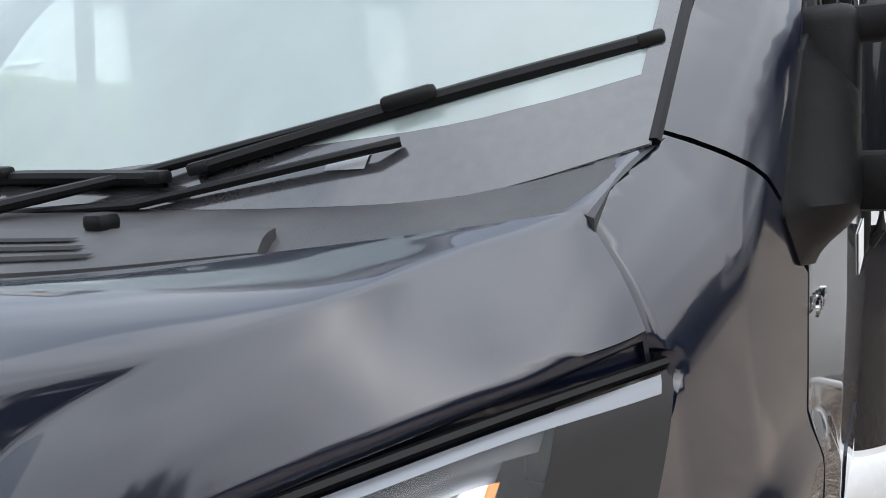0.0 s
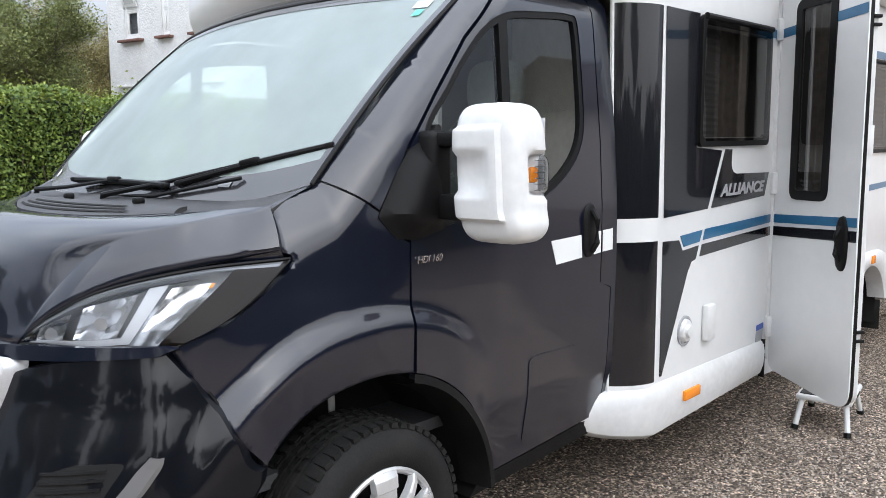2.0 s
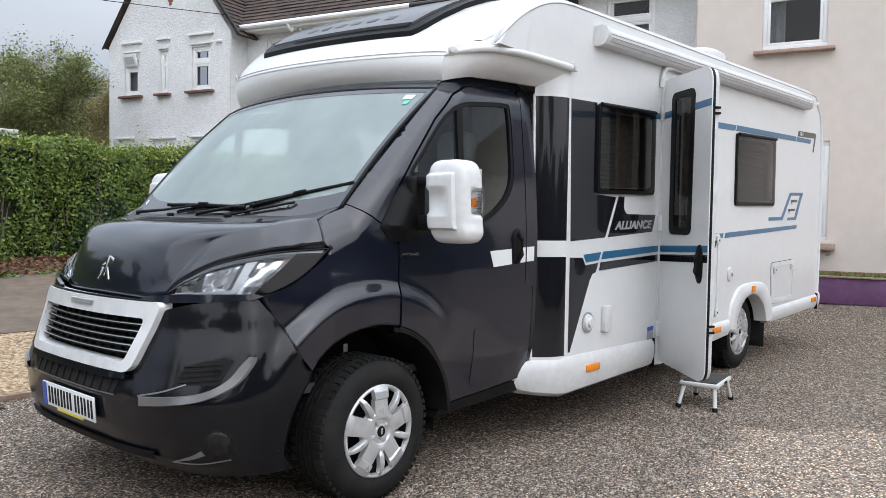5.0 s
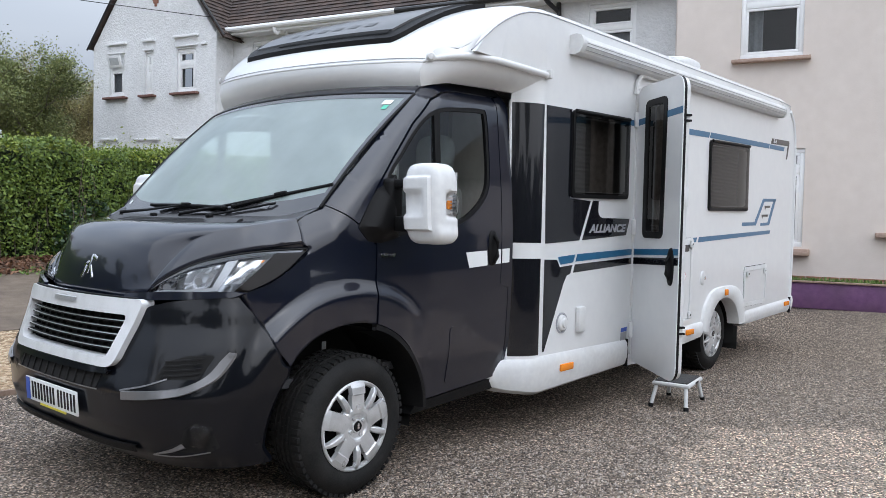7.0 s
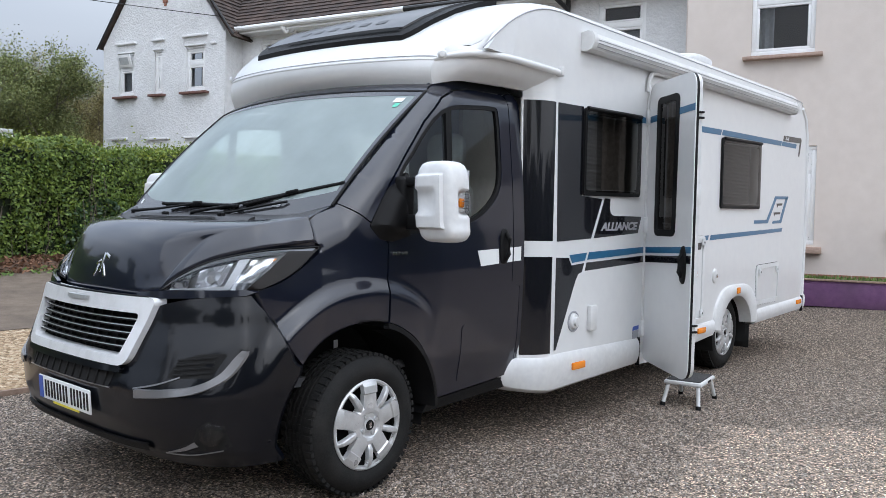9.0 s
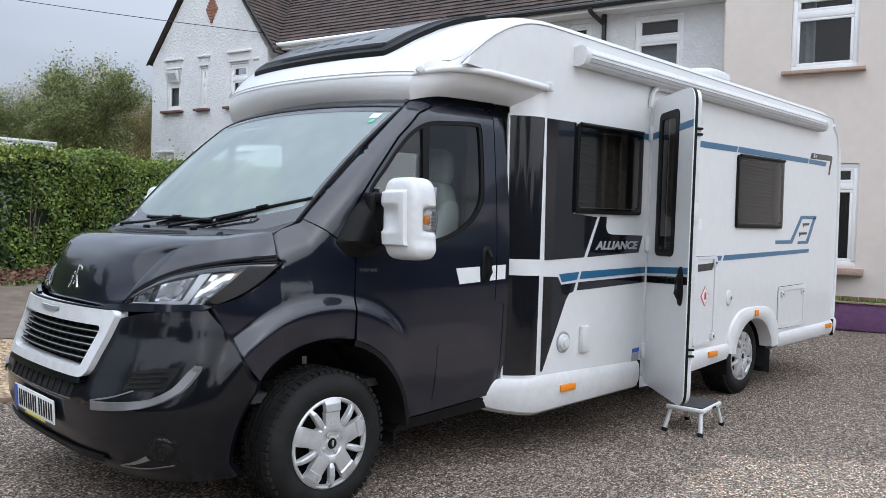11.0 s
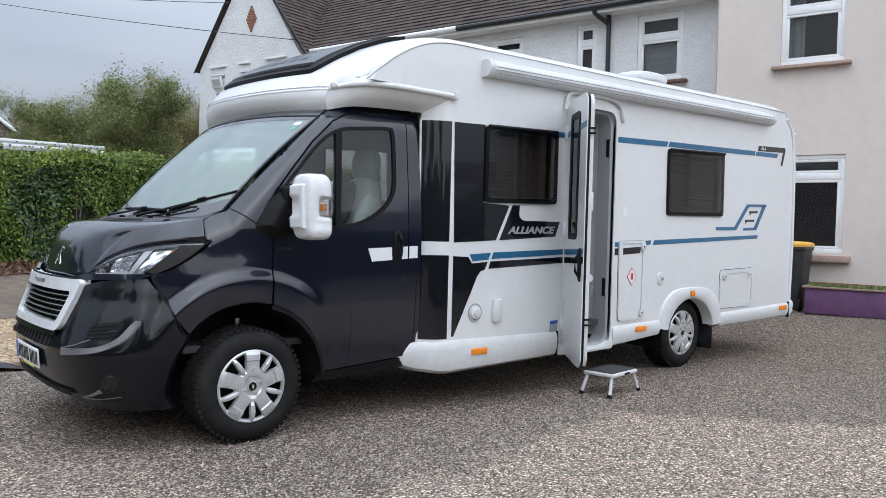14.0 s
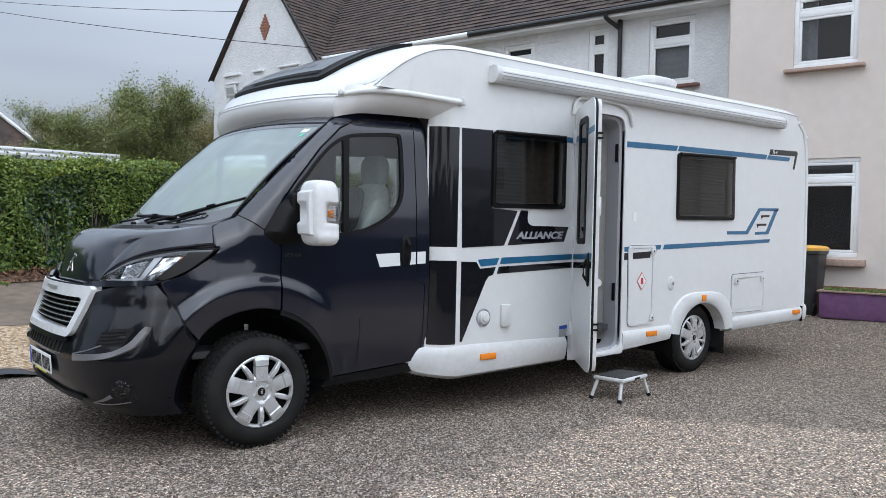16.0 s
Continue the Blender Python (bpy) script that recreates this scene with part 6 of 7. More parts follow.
leaf_part("stripe", [(0.0, 1.082), (LW - 0.005, 1.108), (LW - 0.005, 1.058), (0.0, 1.035)], -0.0245, M_DECAL_DARK, (0, 0.002, 0))
leaf_part("stripe", [(0.0, 2.060), (0.125, 2.064), (0.125, 2.020), (0.0, 2.016)], -0.0245, M_DECAL_BLUE, (0, 0.002, 0))
leaf_part("stripe", [(0.418, 2.072), (LW - 0.005, 2.078), (LW - 0.005, 2.034), (0.418, 2.028)], -0.0245, M_DECAL_BLUE, (0, 0.002, 0))
h = side_pod("door_handle", 0.520, 1.045, 0.040, 0.125, 0.016, M_PLASTIC, leaf, -0.022, power=2.6)
tube("handle_grip", [(0.520, -0.034, 0.965), (0.522, -0.058, 1.0), (0.522, -0.058, 1.085), (0.520, -0.034, 1.12)], 0.010, M_SEAL, leaf)
for z in (0.56, 1.30, 2.06):
    box("hinge", (0.0, -0.030, z), (0.035, 0.035, 0.11), M_WHITE_PLASTIC, leaf, 0.010)
for z in (0.62, 0.66, 1.985, 2.02):
    box("catch", (LW - 0.005, 0.02, z), (0.018, 0.04, 0.014), M_SEAL, leaf, 0.003)
box("lock_plate", (LW - 0.012, 0.018, 1.50), (0.006, 0.045, 0.13), M_WHITE_PLASTIC, leaf, 0.003)
tube("bin_pocket", [(0.10, 0.055, 0.95), (0.50, 0.055, 0.95)], 0.03, M_WHITE_PLASTIC, leaf)
# lining behind the entrance
box("inner_partition", (2.66, -0.72, 1.35), (0.03, 0.70, 1.9), M_LINING, van)
box("inner_cabinet", (3.26, -0.70, 1.35), (0.06, 0.60, 1.9), M_LINING, van)
box("inner_floor", (2.75, 0, 0.52), (2.3, 2.0, 0.04), M_LEATHER_DARK, van)
box("inner_back", (3.0, 0.35, 1.4), (1.4, 0.04, 1.8), M_LINING, van)
box("inner_back", (5.0, 0.1, 1.4), (0.04, 2.0, 1.8), M_LINING, van)
box("door_strike", (3.205, SIDE + 0.05, 1.99), (0.012, 0.03, 0.15), M_SEAL, van, 0.004)
box("door_strike", (3.205, SIDE + 0.05, 0.82), (0.012, 0.03, 0.15), M_SEAL, van, 0.004)


# lockers, filler, lamps and labels on the side
def locker(poly, name, catches):
    g = thing_part(name, van)
    sheet("rim", rounded(poly, 0.04), lambda x, z: (x, SIDE - 0.014, z), M_WHITE_PLASTIC, g, 0.3, holes=[rounded(inner(poly, 0.045), 0.03)], depth=(0, 0.016, 0), grid=False)
    sheet("flap", rounded(inner(poly, 0.048), 0.03), lambda x, z: (x, SIDE - 0.007, z), M_WHITE, g, 0.3, depth=(0, 0.008, 0), grid=False)
    sheet("shadow_gap", rounded(inner(poly, -0.006), 0.044), lambda x, z: (x, SIDE - 0.0022, z), M_SEAL, g, 0.3, holes=[rounded(inner(poly, 0.002), 0.04)], depth=(0, 0.001, 0), grid=False)
    for x, z in catches:
        box("catch", (x, SIDE - 0.018, z), (0.055, 0.014, 0.06), M_WHITE_PLASTIC, g, 0.012)
        box("keyhole", (x, SIDE - 0.0255, z), (0.016, 0.003, 0.016), M_SEAL, g, 0.003)
    return g


loc = locker([(3.338, 0.525), (3.700, 0.528), (3.708, 1.218), (3.325, 1.210)], "gas_locker", [(3.665, 1.165), (3.660, 0.585)])
decal([(3.385, 1.152), (3.640, 1.164), (3.625, 1.108), (3.385, 1.096)], M_DECAL_DARK, "stripe", out=0.0098)
decal([(3.515, 0.985), (3.585, 0.905), (3.515, 0.825), (3.445, 0.905)], M_RED, "gas_label", "red-edged diamond warning label", out=0.0100)
decal([(3.515, 0.975), (3.576, 0.905), (3.515, 0.835), (3.454, 0.905)], M_PAPER, "gas_label", out=0.0125)
decal([(3.503, 0.935), (3.527, 0.935), (3.532, 0.88), (3.498, 0.88)], M_RED, "gas_label", out=0.015)
locker([(4.975, 0.557), (5.596, 0.560), (5.612, 0.952), (4.972, 0.934)], "service_locker", [(5.05, 0.87), (5.54, 0.885)])
side_pod("water_inlet", 3.955, 0.877, 0.050, 0.062, 0.016, M_WHITE_PLASTIC, van, SIDE + 0.002, power=2.2)
box("inlet_lock", (3.97, SIDE - 0.018, 0.877), (0.03, 0.006, 0.03), M_CHROME, van, 0.004)
rows = [(0.0, -0.030), (0.026, -0.028), (0.030, -0.016), (0.044, -0.014), (0.050, -0.006), (0.052, 0.004)]
fl = lathe("filler_cap", rows, M_WHITE_PLASTIC, van, 28, "white water filler cap")
fl.matrix_basis = pose(1.682, SIDE - 0.002, 0.688)
fr = lathe("filler_ring", [(0.052, 0.004), (0.058, -0.005), (0.066, -0.004), (0.067, 0.004)], M_DECAL_GREY, van, 28)
fr.matrix_basis = pose(1.678, SIDE - 0.002, 0.688)
box("inlet_cover", (1.888, SIDE - 0.016, 0.695), (0.088, 0.034, 0.165), M_WHITE_PLASTIC, van, 0.012)
for x, z, sx, sz in ((1.708, 0.412, 0.150, 0.045), (3.650, 0.446, 0.150, 0.045), (6.255, 0.508, 0.150, 0.045), (4.455, 0.728, 0.070, 0.055)):
    box("marker", (x, SIDE - 0.030, z), (sx, 0.016, sz), M_AMBER, van, 0.006, "amber side marker lamp")
decal([(2.485, 0.580), (2.572, 0.584), (2.570, 0.555), (2.483, 0.551)], M_PLATEBLUE, "info_label", "blue and white label")
decal([(2.483, 0.549), (2.570, 0.553), (2.566, 0.492), (2.480, 0.488)], M_DECAL_GREY, "info_label", "blue and white label")
decal([(3.375, 1.50), (3.43, 1.50), (3.43, 1.42), (3.375, 1.42)], M_PAPER, "socket_plate")

# cab interior: dashboard, wheel and seats
rows = [[np.array((x, p[1] * 0.96, z)) for p in [(0, y) for y in np.linspace(-0.95, 0.95, 13)]] for x, z in ((-0.28, 1.27), (-0.10, 1.275), (0.05, 1.265), (0.13, 1.22), (0.15, 1.05), (0.10, 0.85))]
for r in rows:
    for p in r:
        p[0] += 0.22 * (abs(p[1]) / 0.95) ** 2 * (1 if p[0] < 0.1 else 0.2)
grid_mesh("dashboard", rows, M_DASH, van)
sw = thing_part("steering_wheel", van)
ring = [(0.19 * math.cos(a), 0, 0.19 * math.sin(a)) for a in np.linspace(0, 2 * math.pi, 33)[:-1]]
tube("wheel_rim", ring, 0.016, M_DASH, sw, 8, closed=True)
box("wheel_hub", (0, 0, 0), (0.14, 0.04, 0.12), M_DASH, sw, 0.03)
for a in (0, 180, 270):
    tube("wheel_spoke", [(0, 0, 0), (0.18 * math.cos(radians(a)), 0, 0.18 * math.sin(radians(a)))], 0.014, M_DASH, sw)
sw.matrix_basis = pose(0.26, 0.45, 1.22, 0, -38, 90)


def build_seat(y):
    s = thing_part("cab_seat", van)
    grid_mesh("cushion", super_box(0.74, y, 0.86, 0.27, 0.25, 0.10, 3.5, 28, 13), M_LEATHER, s, closed=True)
    rows = super_box(0, 0, 0, 0.09, 0.25, 0.36, 3.5, 28, 17)
    back = grid_mesh("backrest", [[np.array((1.02 + p[0] + 0.28 * p[2], y + p[1] * (1 - 0.25 * max(0, p[2]) / 0.36), 1.28 + p[2])) for p in r] for r in rows], M_LEATHER, s, closed=True)
    grid_mesh("headrest", [[np.array((1.13 + p[0], y + p[1], 1.72 + p[2])) for p in r] for r in super_box(0, 0, 0, 0.06, 0.14, 0.12, 3.0, 24, 13)], M_LEATHER, s, closed=True)
    for d in (-0.22, 0.22):
        grid_mesh("bolster", [[np.array((0.965 + p[0] + 0.28 * p[2], y + d + p[1], 1.24 + p[2])) for p in r] for r in super_box(0, 0, 0, 0.10, 0.05, 0.28, 3.0, 20, 13)], M_LEATHER, s, closed=True)
    grid_mesh("insert", [[np.array((0.935 + p[0] + 0.28 * p[2], y + p[1], 1.44 + p[2])) for p in r] for r in super_box(0, 0, 0, 0.03, 0.12, 0.16, 3.0, 20, 9)], M_LEATHER_DARK, s, closed=True)
    box("armrest", (0.85, y + 0.29, 1.10), (0.40, 0.06, 0.07), M_LEATHER, s, 0.02)
    return s


build_seat(-0.50)
build_seat(0.50)
box("cab_floor", (0.45, 0, 0.55), (1.6, 1.7, 0.04), M_DASH, van)
box("fire_wall", (-0.30, 0, 0.85), (0.04, 1.5, 0.60), M_VOID, van)
box("cab_ceiling", (0.95, 0, 2.04), (0.70, 1.60, 0.02), M_LINING, van)

# ---- step stool ----
step = thing("step_stool", "white metal step stool with a black ribbed tread on the gravel", "step stool", at=pose(2.985, -1.325, 0.0, 0, 0, 8))
box("tread", (0, 0, 0.168), (0.40, 0.27, 0.030), M_WHITE_PLASTIC, step, 0.012)
box("mat", (0, 0, 0.186), (0.36, 0.235, 0.010), M_GRIP, step, 0.006)
for sx in (-1, 1):
    for sy in (-1, 1):
        leg = tube("leg", [(0.17 * sx, 0.105 * sy, 0.160), (0.23 * sx, 0.125 * sy, 0.018)], 0.014, M_WHITE_PLASTIC, step, 10)
        tube("foot", [(0.228 * sx, 0.124 * sy, 0.026), (0.236 * sx, 0.127 * sy, 0.002)], 0.019, M_SEAL, step, 10)
box("maker_label", (0.02, -0.1365, 0.168), (0.08, 0.002, 0.016), M_SEAL, step, 0.0)

# ---- the house ----
HD, HN = np.array((-0.232, 0.9727, 0.0)), np.array((0.9727, 0.232, 0.0))
HO = np.array((9.75, 1.9, 0.0))


def hw(u, z, off=0.0):
    """A place on the house front: u along it, z up, off behind the white wall's face."""
    p = HO + HD * u + HN * off
    return (p[0], p[1], z)


HM = Matrix(((HD[0], HN[0], 0, HO[0]), (HD[1], HN[1], 0, HO[1]), (0, 0, 1, 0), (0, 0, 0, 1)))


def hbox(name, u, z, off, su, sz, so, mat, parent=None, bev=0.0, label=""):
    return box(name, (u, off, z), (su, so, sz), mat, parent, bev, label, m=HM)


def hsheet(name, poly, off, mat, parent, holes=(), depth=0.3, step=0.6, label=""):
    d = HN * depth
    return sheet(name, poly, lambda u, z: hw(u, z, off), mat, parent, step, holes=holes, depth=tuple(d), label=label, grid=False, sharp=30, flip=True)


house = thing("house", "white and beige rendered house with a brown tiled roof", "house")


def rect(u0, u1, z0, z1):
    return [(u0, z0), (u1, z0), (u1, z1), (u0, z1)]


def house_window(u0, u1, z0, z1, off, bar=None, sill=None, mullion=None, curtain="", open_top=False):
    w = thing_part("window", house)
    cu, cz = (u0 + u1) / 2, (z0 + z1) / 2
    f = 0.065
    for c, s in (((cu, z0 + f / 2), (u1 - u0, f)), ((cu, z1 - f / 2), (u1 - u0, f)), ((u0 + f / 2, cz), (f, z1 - z0 - 2 * f)), ((u1 - f / 2, cz), (f, z1 - z0 - 2 * f))):
        hbox("frame", c[0], c[1], off + 0.06, s[0], s[1], 0.07, M_UPVC, w, 0.008)
    if bar:
        hbox("frame", cu, bar, off + 0.058, u1 - u0 - 2 * f, 0.10, 0.07, M_UPVC, w, 0.008)
        for za, zb in ((z0 + f, bar - 0.05), (bar + 0.05, z1 - f)):
            ua, ub = u0 + f, u1 - f
            for c, s in (((cu, za + 0.02), (ub - ua, 0.04)), ((cu, zb - 0.02), (ub - ua, 0.04)), ((ua + 0.02, (za + zb) / 2), (0.04, zb - za - 0.08)), ((ub - 0.02, (za + zb) / 2), (0.04, zb - za - 0.08))):
                hbox("sash", c[0], c[1], off + 0.050, s[0], s[1], 0.04, M_UPVC, w, 0.006)
    g = hsheet("pane", rect(u0 + 0.05, u1 - 0.05, z0 + 0.05, z1 - 0.05), off + 0.075, M_HOUSEGLASS, w, depth=0.0)
    g.visible_shadow = False
    if open_top:
        o = box("open_light", (0, 0, 0), (u1 - u0 - 0.08, 0.04, z1 - bar - 0.02), M_UPVC, w, 0.006, m=HM @ Matrix.Translation((cu, off - 0.06, (bar + z1) / 2 + 0.02)) @ pose(0, 0, 0, 18, 0, 0))
        box("open_pane", (0, 0, 0), (u1 - u0 - 0.20, 0.046, z1 - bar - 0.14), M_NET, w, 0.0, m=HM @ Matrix.Translation((cu, off - 0.06, (bar + z1) / 2 + 0.02)) @ pose(0, 0, 0, 18, 0, 0))
    # flat dark panel paints the shade of the room behind the pane
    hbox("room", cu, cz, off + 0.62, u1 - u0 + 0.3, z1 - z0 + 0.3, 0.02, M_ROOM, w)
    if "l" in curtain:
        rows = [[hw(u, z, off + 0.18 + 0.02 * math.sin(u * 60)) for u in np.linspace(u1 - 0.30, u1 - 0.06, 20)] for z in (z0, z1)]
        grid_mesh("curtain", rows, M_NET, w)
    if "f" in curtain:
        rows = [[hw(u, z, off + 0.16 + 0.006 * math.sin(z * 50)) for u in (u0 + 0.05, u1 - 0.05)] for z in np.linspace(z0, z1 - 0.35, 24)]
        grid_mesh("blind", rows, M_NET, w)
    if sill:
        hbox("sill", cu, z0 - 0.045, off - 0.02, u1 - u0 + 0.22, 0.05, 0.20, sill, w, 0.008)
    return w


# white main front
white_windows = [(0.52, 1.33, 3.93, 5.09, 4.68), (2.11, 2.51, 4.0, 5.08, 4.72), (3.66, 4.37, 3.95, 5.02, 4.72), (8.09, 8.74, 3.95, 5.07, 4.7)]
hsheet("wall", rect(-0.6, 9.35, 0.0, 5.40), 0.0, M_RENDER, house, [rect(a, b, c, d) for a, b, c, d, _ in white_windows], 0.25, label="rough white rendered wall")
for (a, b, c, d, e), cur in zip(white_windows, ("f", "", "", "")):
    house_window(a, b, c, d, 0.0, e, M_SILL, curtain=cur)
hbox("lintel", 3.20, 4.98, -0.01, 0.24, 0.04, 0.03, M_RENDER, house, 0.01)
# beige wing, standing forward
BO = -0.62
up = (-2.08, -1.21, 3.86, 4.95)
gw = (-2.16, -1.30, 1.05, 2.50)
up2 = None
hsheet("wall", rect(-7.5, -0.25, 0.25, 8.2), BO, M_BEIGE, house, [rect(*up), rect(*gw)], 0.25, label="smooth beige rendered wall")
hbox("return_wall", -0.26, 4.2, BO + 0.45, 0.02, 8.0, 0.9, M_BEIGE, house)
house_window(*up, BO, 4.66, M_SILL_BEIGE, curtain="l")
house_window(*gw, BO, 2.18, None, curtain="")
hbox("sill", -1.73, 0.97, BO - 0.02, 1.08, 0.10, 0.20, M_SILL_BEIGE, house, 0.012)
hbox("sill_right", -3.35, 1.25, BO - 0.03, 0.5, 0.07, 0.2, M_SILL_BEIGE, house, 0.01)
# brick plinth under the render
hbox("plinth_mortar", -3.9, 0.40, BO - 0.004, 7.2, 0.44, 0.02, M_MORTAR, house)
brick_me = None
for row in range(6):
    for k in range(32):
        u = -7.4 + 0.2250 * k + (0.112 if row % 2 else 0.0)
        if brick_me is None:
            b = hbox("brick", u, 0.215 + 0.075 * row, BO - 0.012, 0.215, 0.065, 0.02, M_BRICK, house, 0.004)
            brick_me, first_u, first_z = b.data, u, 0.215 + 0.075 * row
        else:
            b = new("brick", brick_me)
            b.parent = house
            b.matrix_basis = Matrix.Translation(Vector(HD * (u - first_u)) + Vector((0, 0, 0.075 * row)))
# gable wing
GO = -0.5
GW0, GW1, GA = 9.30, 13.05, 11.16
EZ, AZ = 5.16, 7.75
g_windows = [(12.04, 12.52, 4.00, 4.92, 4.62), (11.15, 11.38, 4.00, 4.92, 4.60), (9.87, 10.42, 4.00, 4.93, 4.60), (11.0, 11.55, 1.7, 2.72, 2.4), (9.75, 10.35, 1.7, 2.72, 2.4), (12.3, 12.7, 1.9, 2.75, 2.45)]
hsheet("gable_wall", [(GW0, 0.0), (GW1, 0.0), (GW1, EZ), (GA, AZ), (GW0, EZ)], GO, M_RENDER, house, [rect(a, b, c, d) for a, b, c, d, _ in g_windows], 0.25, label="rough white gable wall")
for i, (a, b, c, d, e) in enumerate(g_windows):
    house_window(a, b, c, d, GO, e, M_SILL, curtain="f" if i == 0 else "", open_top=i == 0)
    hbox("drip_mould", (a + b) / 2, d + 0.06, GO - 0.02, b - a + 0.06, 0.035, 0.05, M_RENDER, house, 0.01)
    hbox("drip_mould", (a + b) / 2, d + 0.27, GO - 0.03, b - a + 0.16, 0.05, 0.07, M_UPVC, house, 0.01)
for k in range(-4, 5):
    hbox("brick", 11.06, 6.24 + 0.070 * k, GO - 0.012, 0.06 + 0.075 * (4 - abs(k)), 0.064, 0.03, M_BRICK, house, 0.003)
hbox("return_wall", GW0, 2.6, GO / 2, 0.02, 5.3, 0.5, M_RENDER, house)
hbox("drip_mould", 9.62, 5.0, GO - 0.02, 0.16, 0.05, 0.05, M_UPVC, house, 0.01)


def tiled(name, p0, p1, q0, q1, courses, seed):
    """Courses of plain tiles between an eaves line p0-p1 and a ridge line q0-q1; each course laps the one below."""
    rng = random.Random(seed)
    p0, p1, q0, q1 = (np.array(a, float) for a in (p0, p1, q0, q1))
    nrm = np.cross(p1 - p0, q0 - p0)
    nrm /= np.linalg.norm(nrm)
    if nrm[2] < 0:
        nrm = -nrm
    verts, faces = [], []
    for c in range(courses):
        t0, t1 = c / courses, (c + 1.12) / courses
        a0, a1 = p0 + (q0 - p0) * t0, p1 + (q1 - p1) * t0
        b0, b1 = p0 + (q0 - p0) * min(1, t1), p1 + (q1 - p1) * min(1, t1)
        n = max(4, int(np.linalg.norm(a1 - a0) / 0.17))
        sh = 0.5 / n if c % 2 else 0
        for k in range(n):
            s0, s1 = (k + 0.02) / n + sh, (k + 0.98) / n + sh
            if s1 > 1.001:
                continue
            lift = 0.022 + rng.random() * 0.010
            quad = [a0 + (a1 - a0) * s0 + nrm * lift, a0 + (a1 - a0) * s1 + nrm * (lift + rng.uniform(-.004, .004)), b0 + (b1 - b0) * s1 + nrm * 0.004, b0 + (b1 - b0) * s0 + nrm * 0.004]
            base = len(verts)
            verts += quad + [quad[0] - nrm * 0.02, quad[1] - nrm * 0.02]
            faces += [(base, base + 1, base + 2, base + 3), (base + 4, base + 5, base + 1, base)]
    base = len(verts)
    verts += [p0 - nrm * 0.02, p1 - nrm * 0.02, q1 - nrm * 0.02, q0 - nrm * 0.02]
    faces.append((base, base + 1, base + 2, base + 3))
    ob = mk(name, verts, faces, M_TILE, house, "weathered brown roof tiles", smooth=False)
    return ob


tiled("roof", hw(-0.25, 5.34, -0.30), hw(12.6, 5.34, -0.30), hw(-0.25, 8.9, 3.6), hw(12.6, 8.9, 3.6), 34, 3)
tiled("gable_roof", hw(GW0 - 0.30, EZ - 0.10, GO - 0.12), hw(GW0 - 0.30, EZ - 0.10, 3.0), hw(GA, AZ + 0.12, GO - 0.12), hw(GA, AZ + 0.12, 5.0), 28, 4)
tiled("gable_roof", hw(GW1 + 0.12, EZ - 0.02, GO - 0.08), hw(GW1 + 0.12, EZ - 0.02, GO + 0.45), hw(GA, AZ + 0.12, GO - 0.08), hw(GA, AZ + 0.12, GO + 0.45), 28, 5)
for u in (GW0 - 0.30, GW1 + 0.12):
    tube("verge", [hw(u, EZ - 0.05, GO - 0.09), hw(GA, AZ + 0.10, GO - 0.10)], 0.022, M_GUTTER, house, 6)
tube("gutter", [hw(u, 5.27, -0.36) for u in (-0.25, 5.0)], 0.055, M_GUTTER, house, 10)
tube("gutter", [hw(u, 5.27, -0.36) for u in (5.0, 9.3)], 0.055, M_UPVC, house, 10)
hbox("soffit", 4.5, 5.20, -0.15, 9.5, 0.06, 0.34, M_UPVC, house)
tube("downpipe", catmull([hw(2.0, 5.25, -0.36), hw(2.0, 5.16, -0.34), hw(1.88, 5.02, -0.10), hw(1.86, 4.9, -0.06), hw(1.86, 0.4, -0.06)], 5), 0.04, M_GUTTER, house, 10)
tube("downpipe", catmull([hw(7.9, 5.25, -0.36), hw(7.85, 5.1, -0.30), hw(7.75, 4.95, -0.08), hw(7.75, 0.4, -0.06)], 5), 0.04, M_UPVC, house, 10)
# dark sheet added behind the house fronts, in the room-shade colour
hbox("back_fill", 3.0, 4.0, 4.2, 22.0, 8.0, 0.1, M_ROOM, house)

# ---- planter and bin by the house ----
planter = thing("planter", "long purple-stained wooden planter with weeds against the house", "planter")
PM = HM @ Matrix.Translation((-2.62, BO - 0.72, 0.225))
for k in range(1):
    box("front_board", (0, -0.20, 0.185), (1.52, 0.03, 0.35), M_PURPLE, planter, 0.006, m=PM)
    box("back_board", (0, 0.20, 0.185), (1.52, 0.03, 0.35), M_PURPLE, planter, 0.006, m=PM)
for s in (-1, 1):
    box("end_board", (0.745 * s, 0, 0.185), (0.03, 0.37, 0.35), M_PURPLE, planter, 0.006, m=PM)
    box("rim_board", (0.76 * s, 0, 0.372), (0.07, 0.46, 0.025), M_WOODTRIM, planter, 0.005, m=PM)
    box("rim_board", (0, 0.205 * s, 0.372), (1.45, 0.07, 0.025), M_WOODTRIM, planter, 0.005, m=PM)
for s in (-0.6, 0.6):
    box("foot", (s, 0, 0.005), (0.08, 0.36, 0.03), M_WOODTRIM, planter, 0.0, m=PM)
box("soil", (0, 0, 0.33), (1.46, 0.37, 0.02), M_SOIL, planter, 0.0, m=PM)
rng = random.Random(11)
v, f = [], []
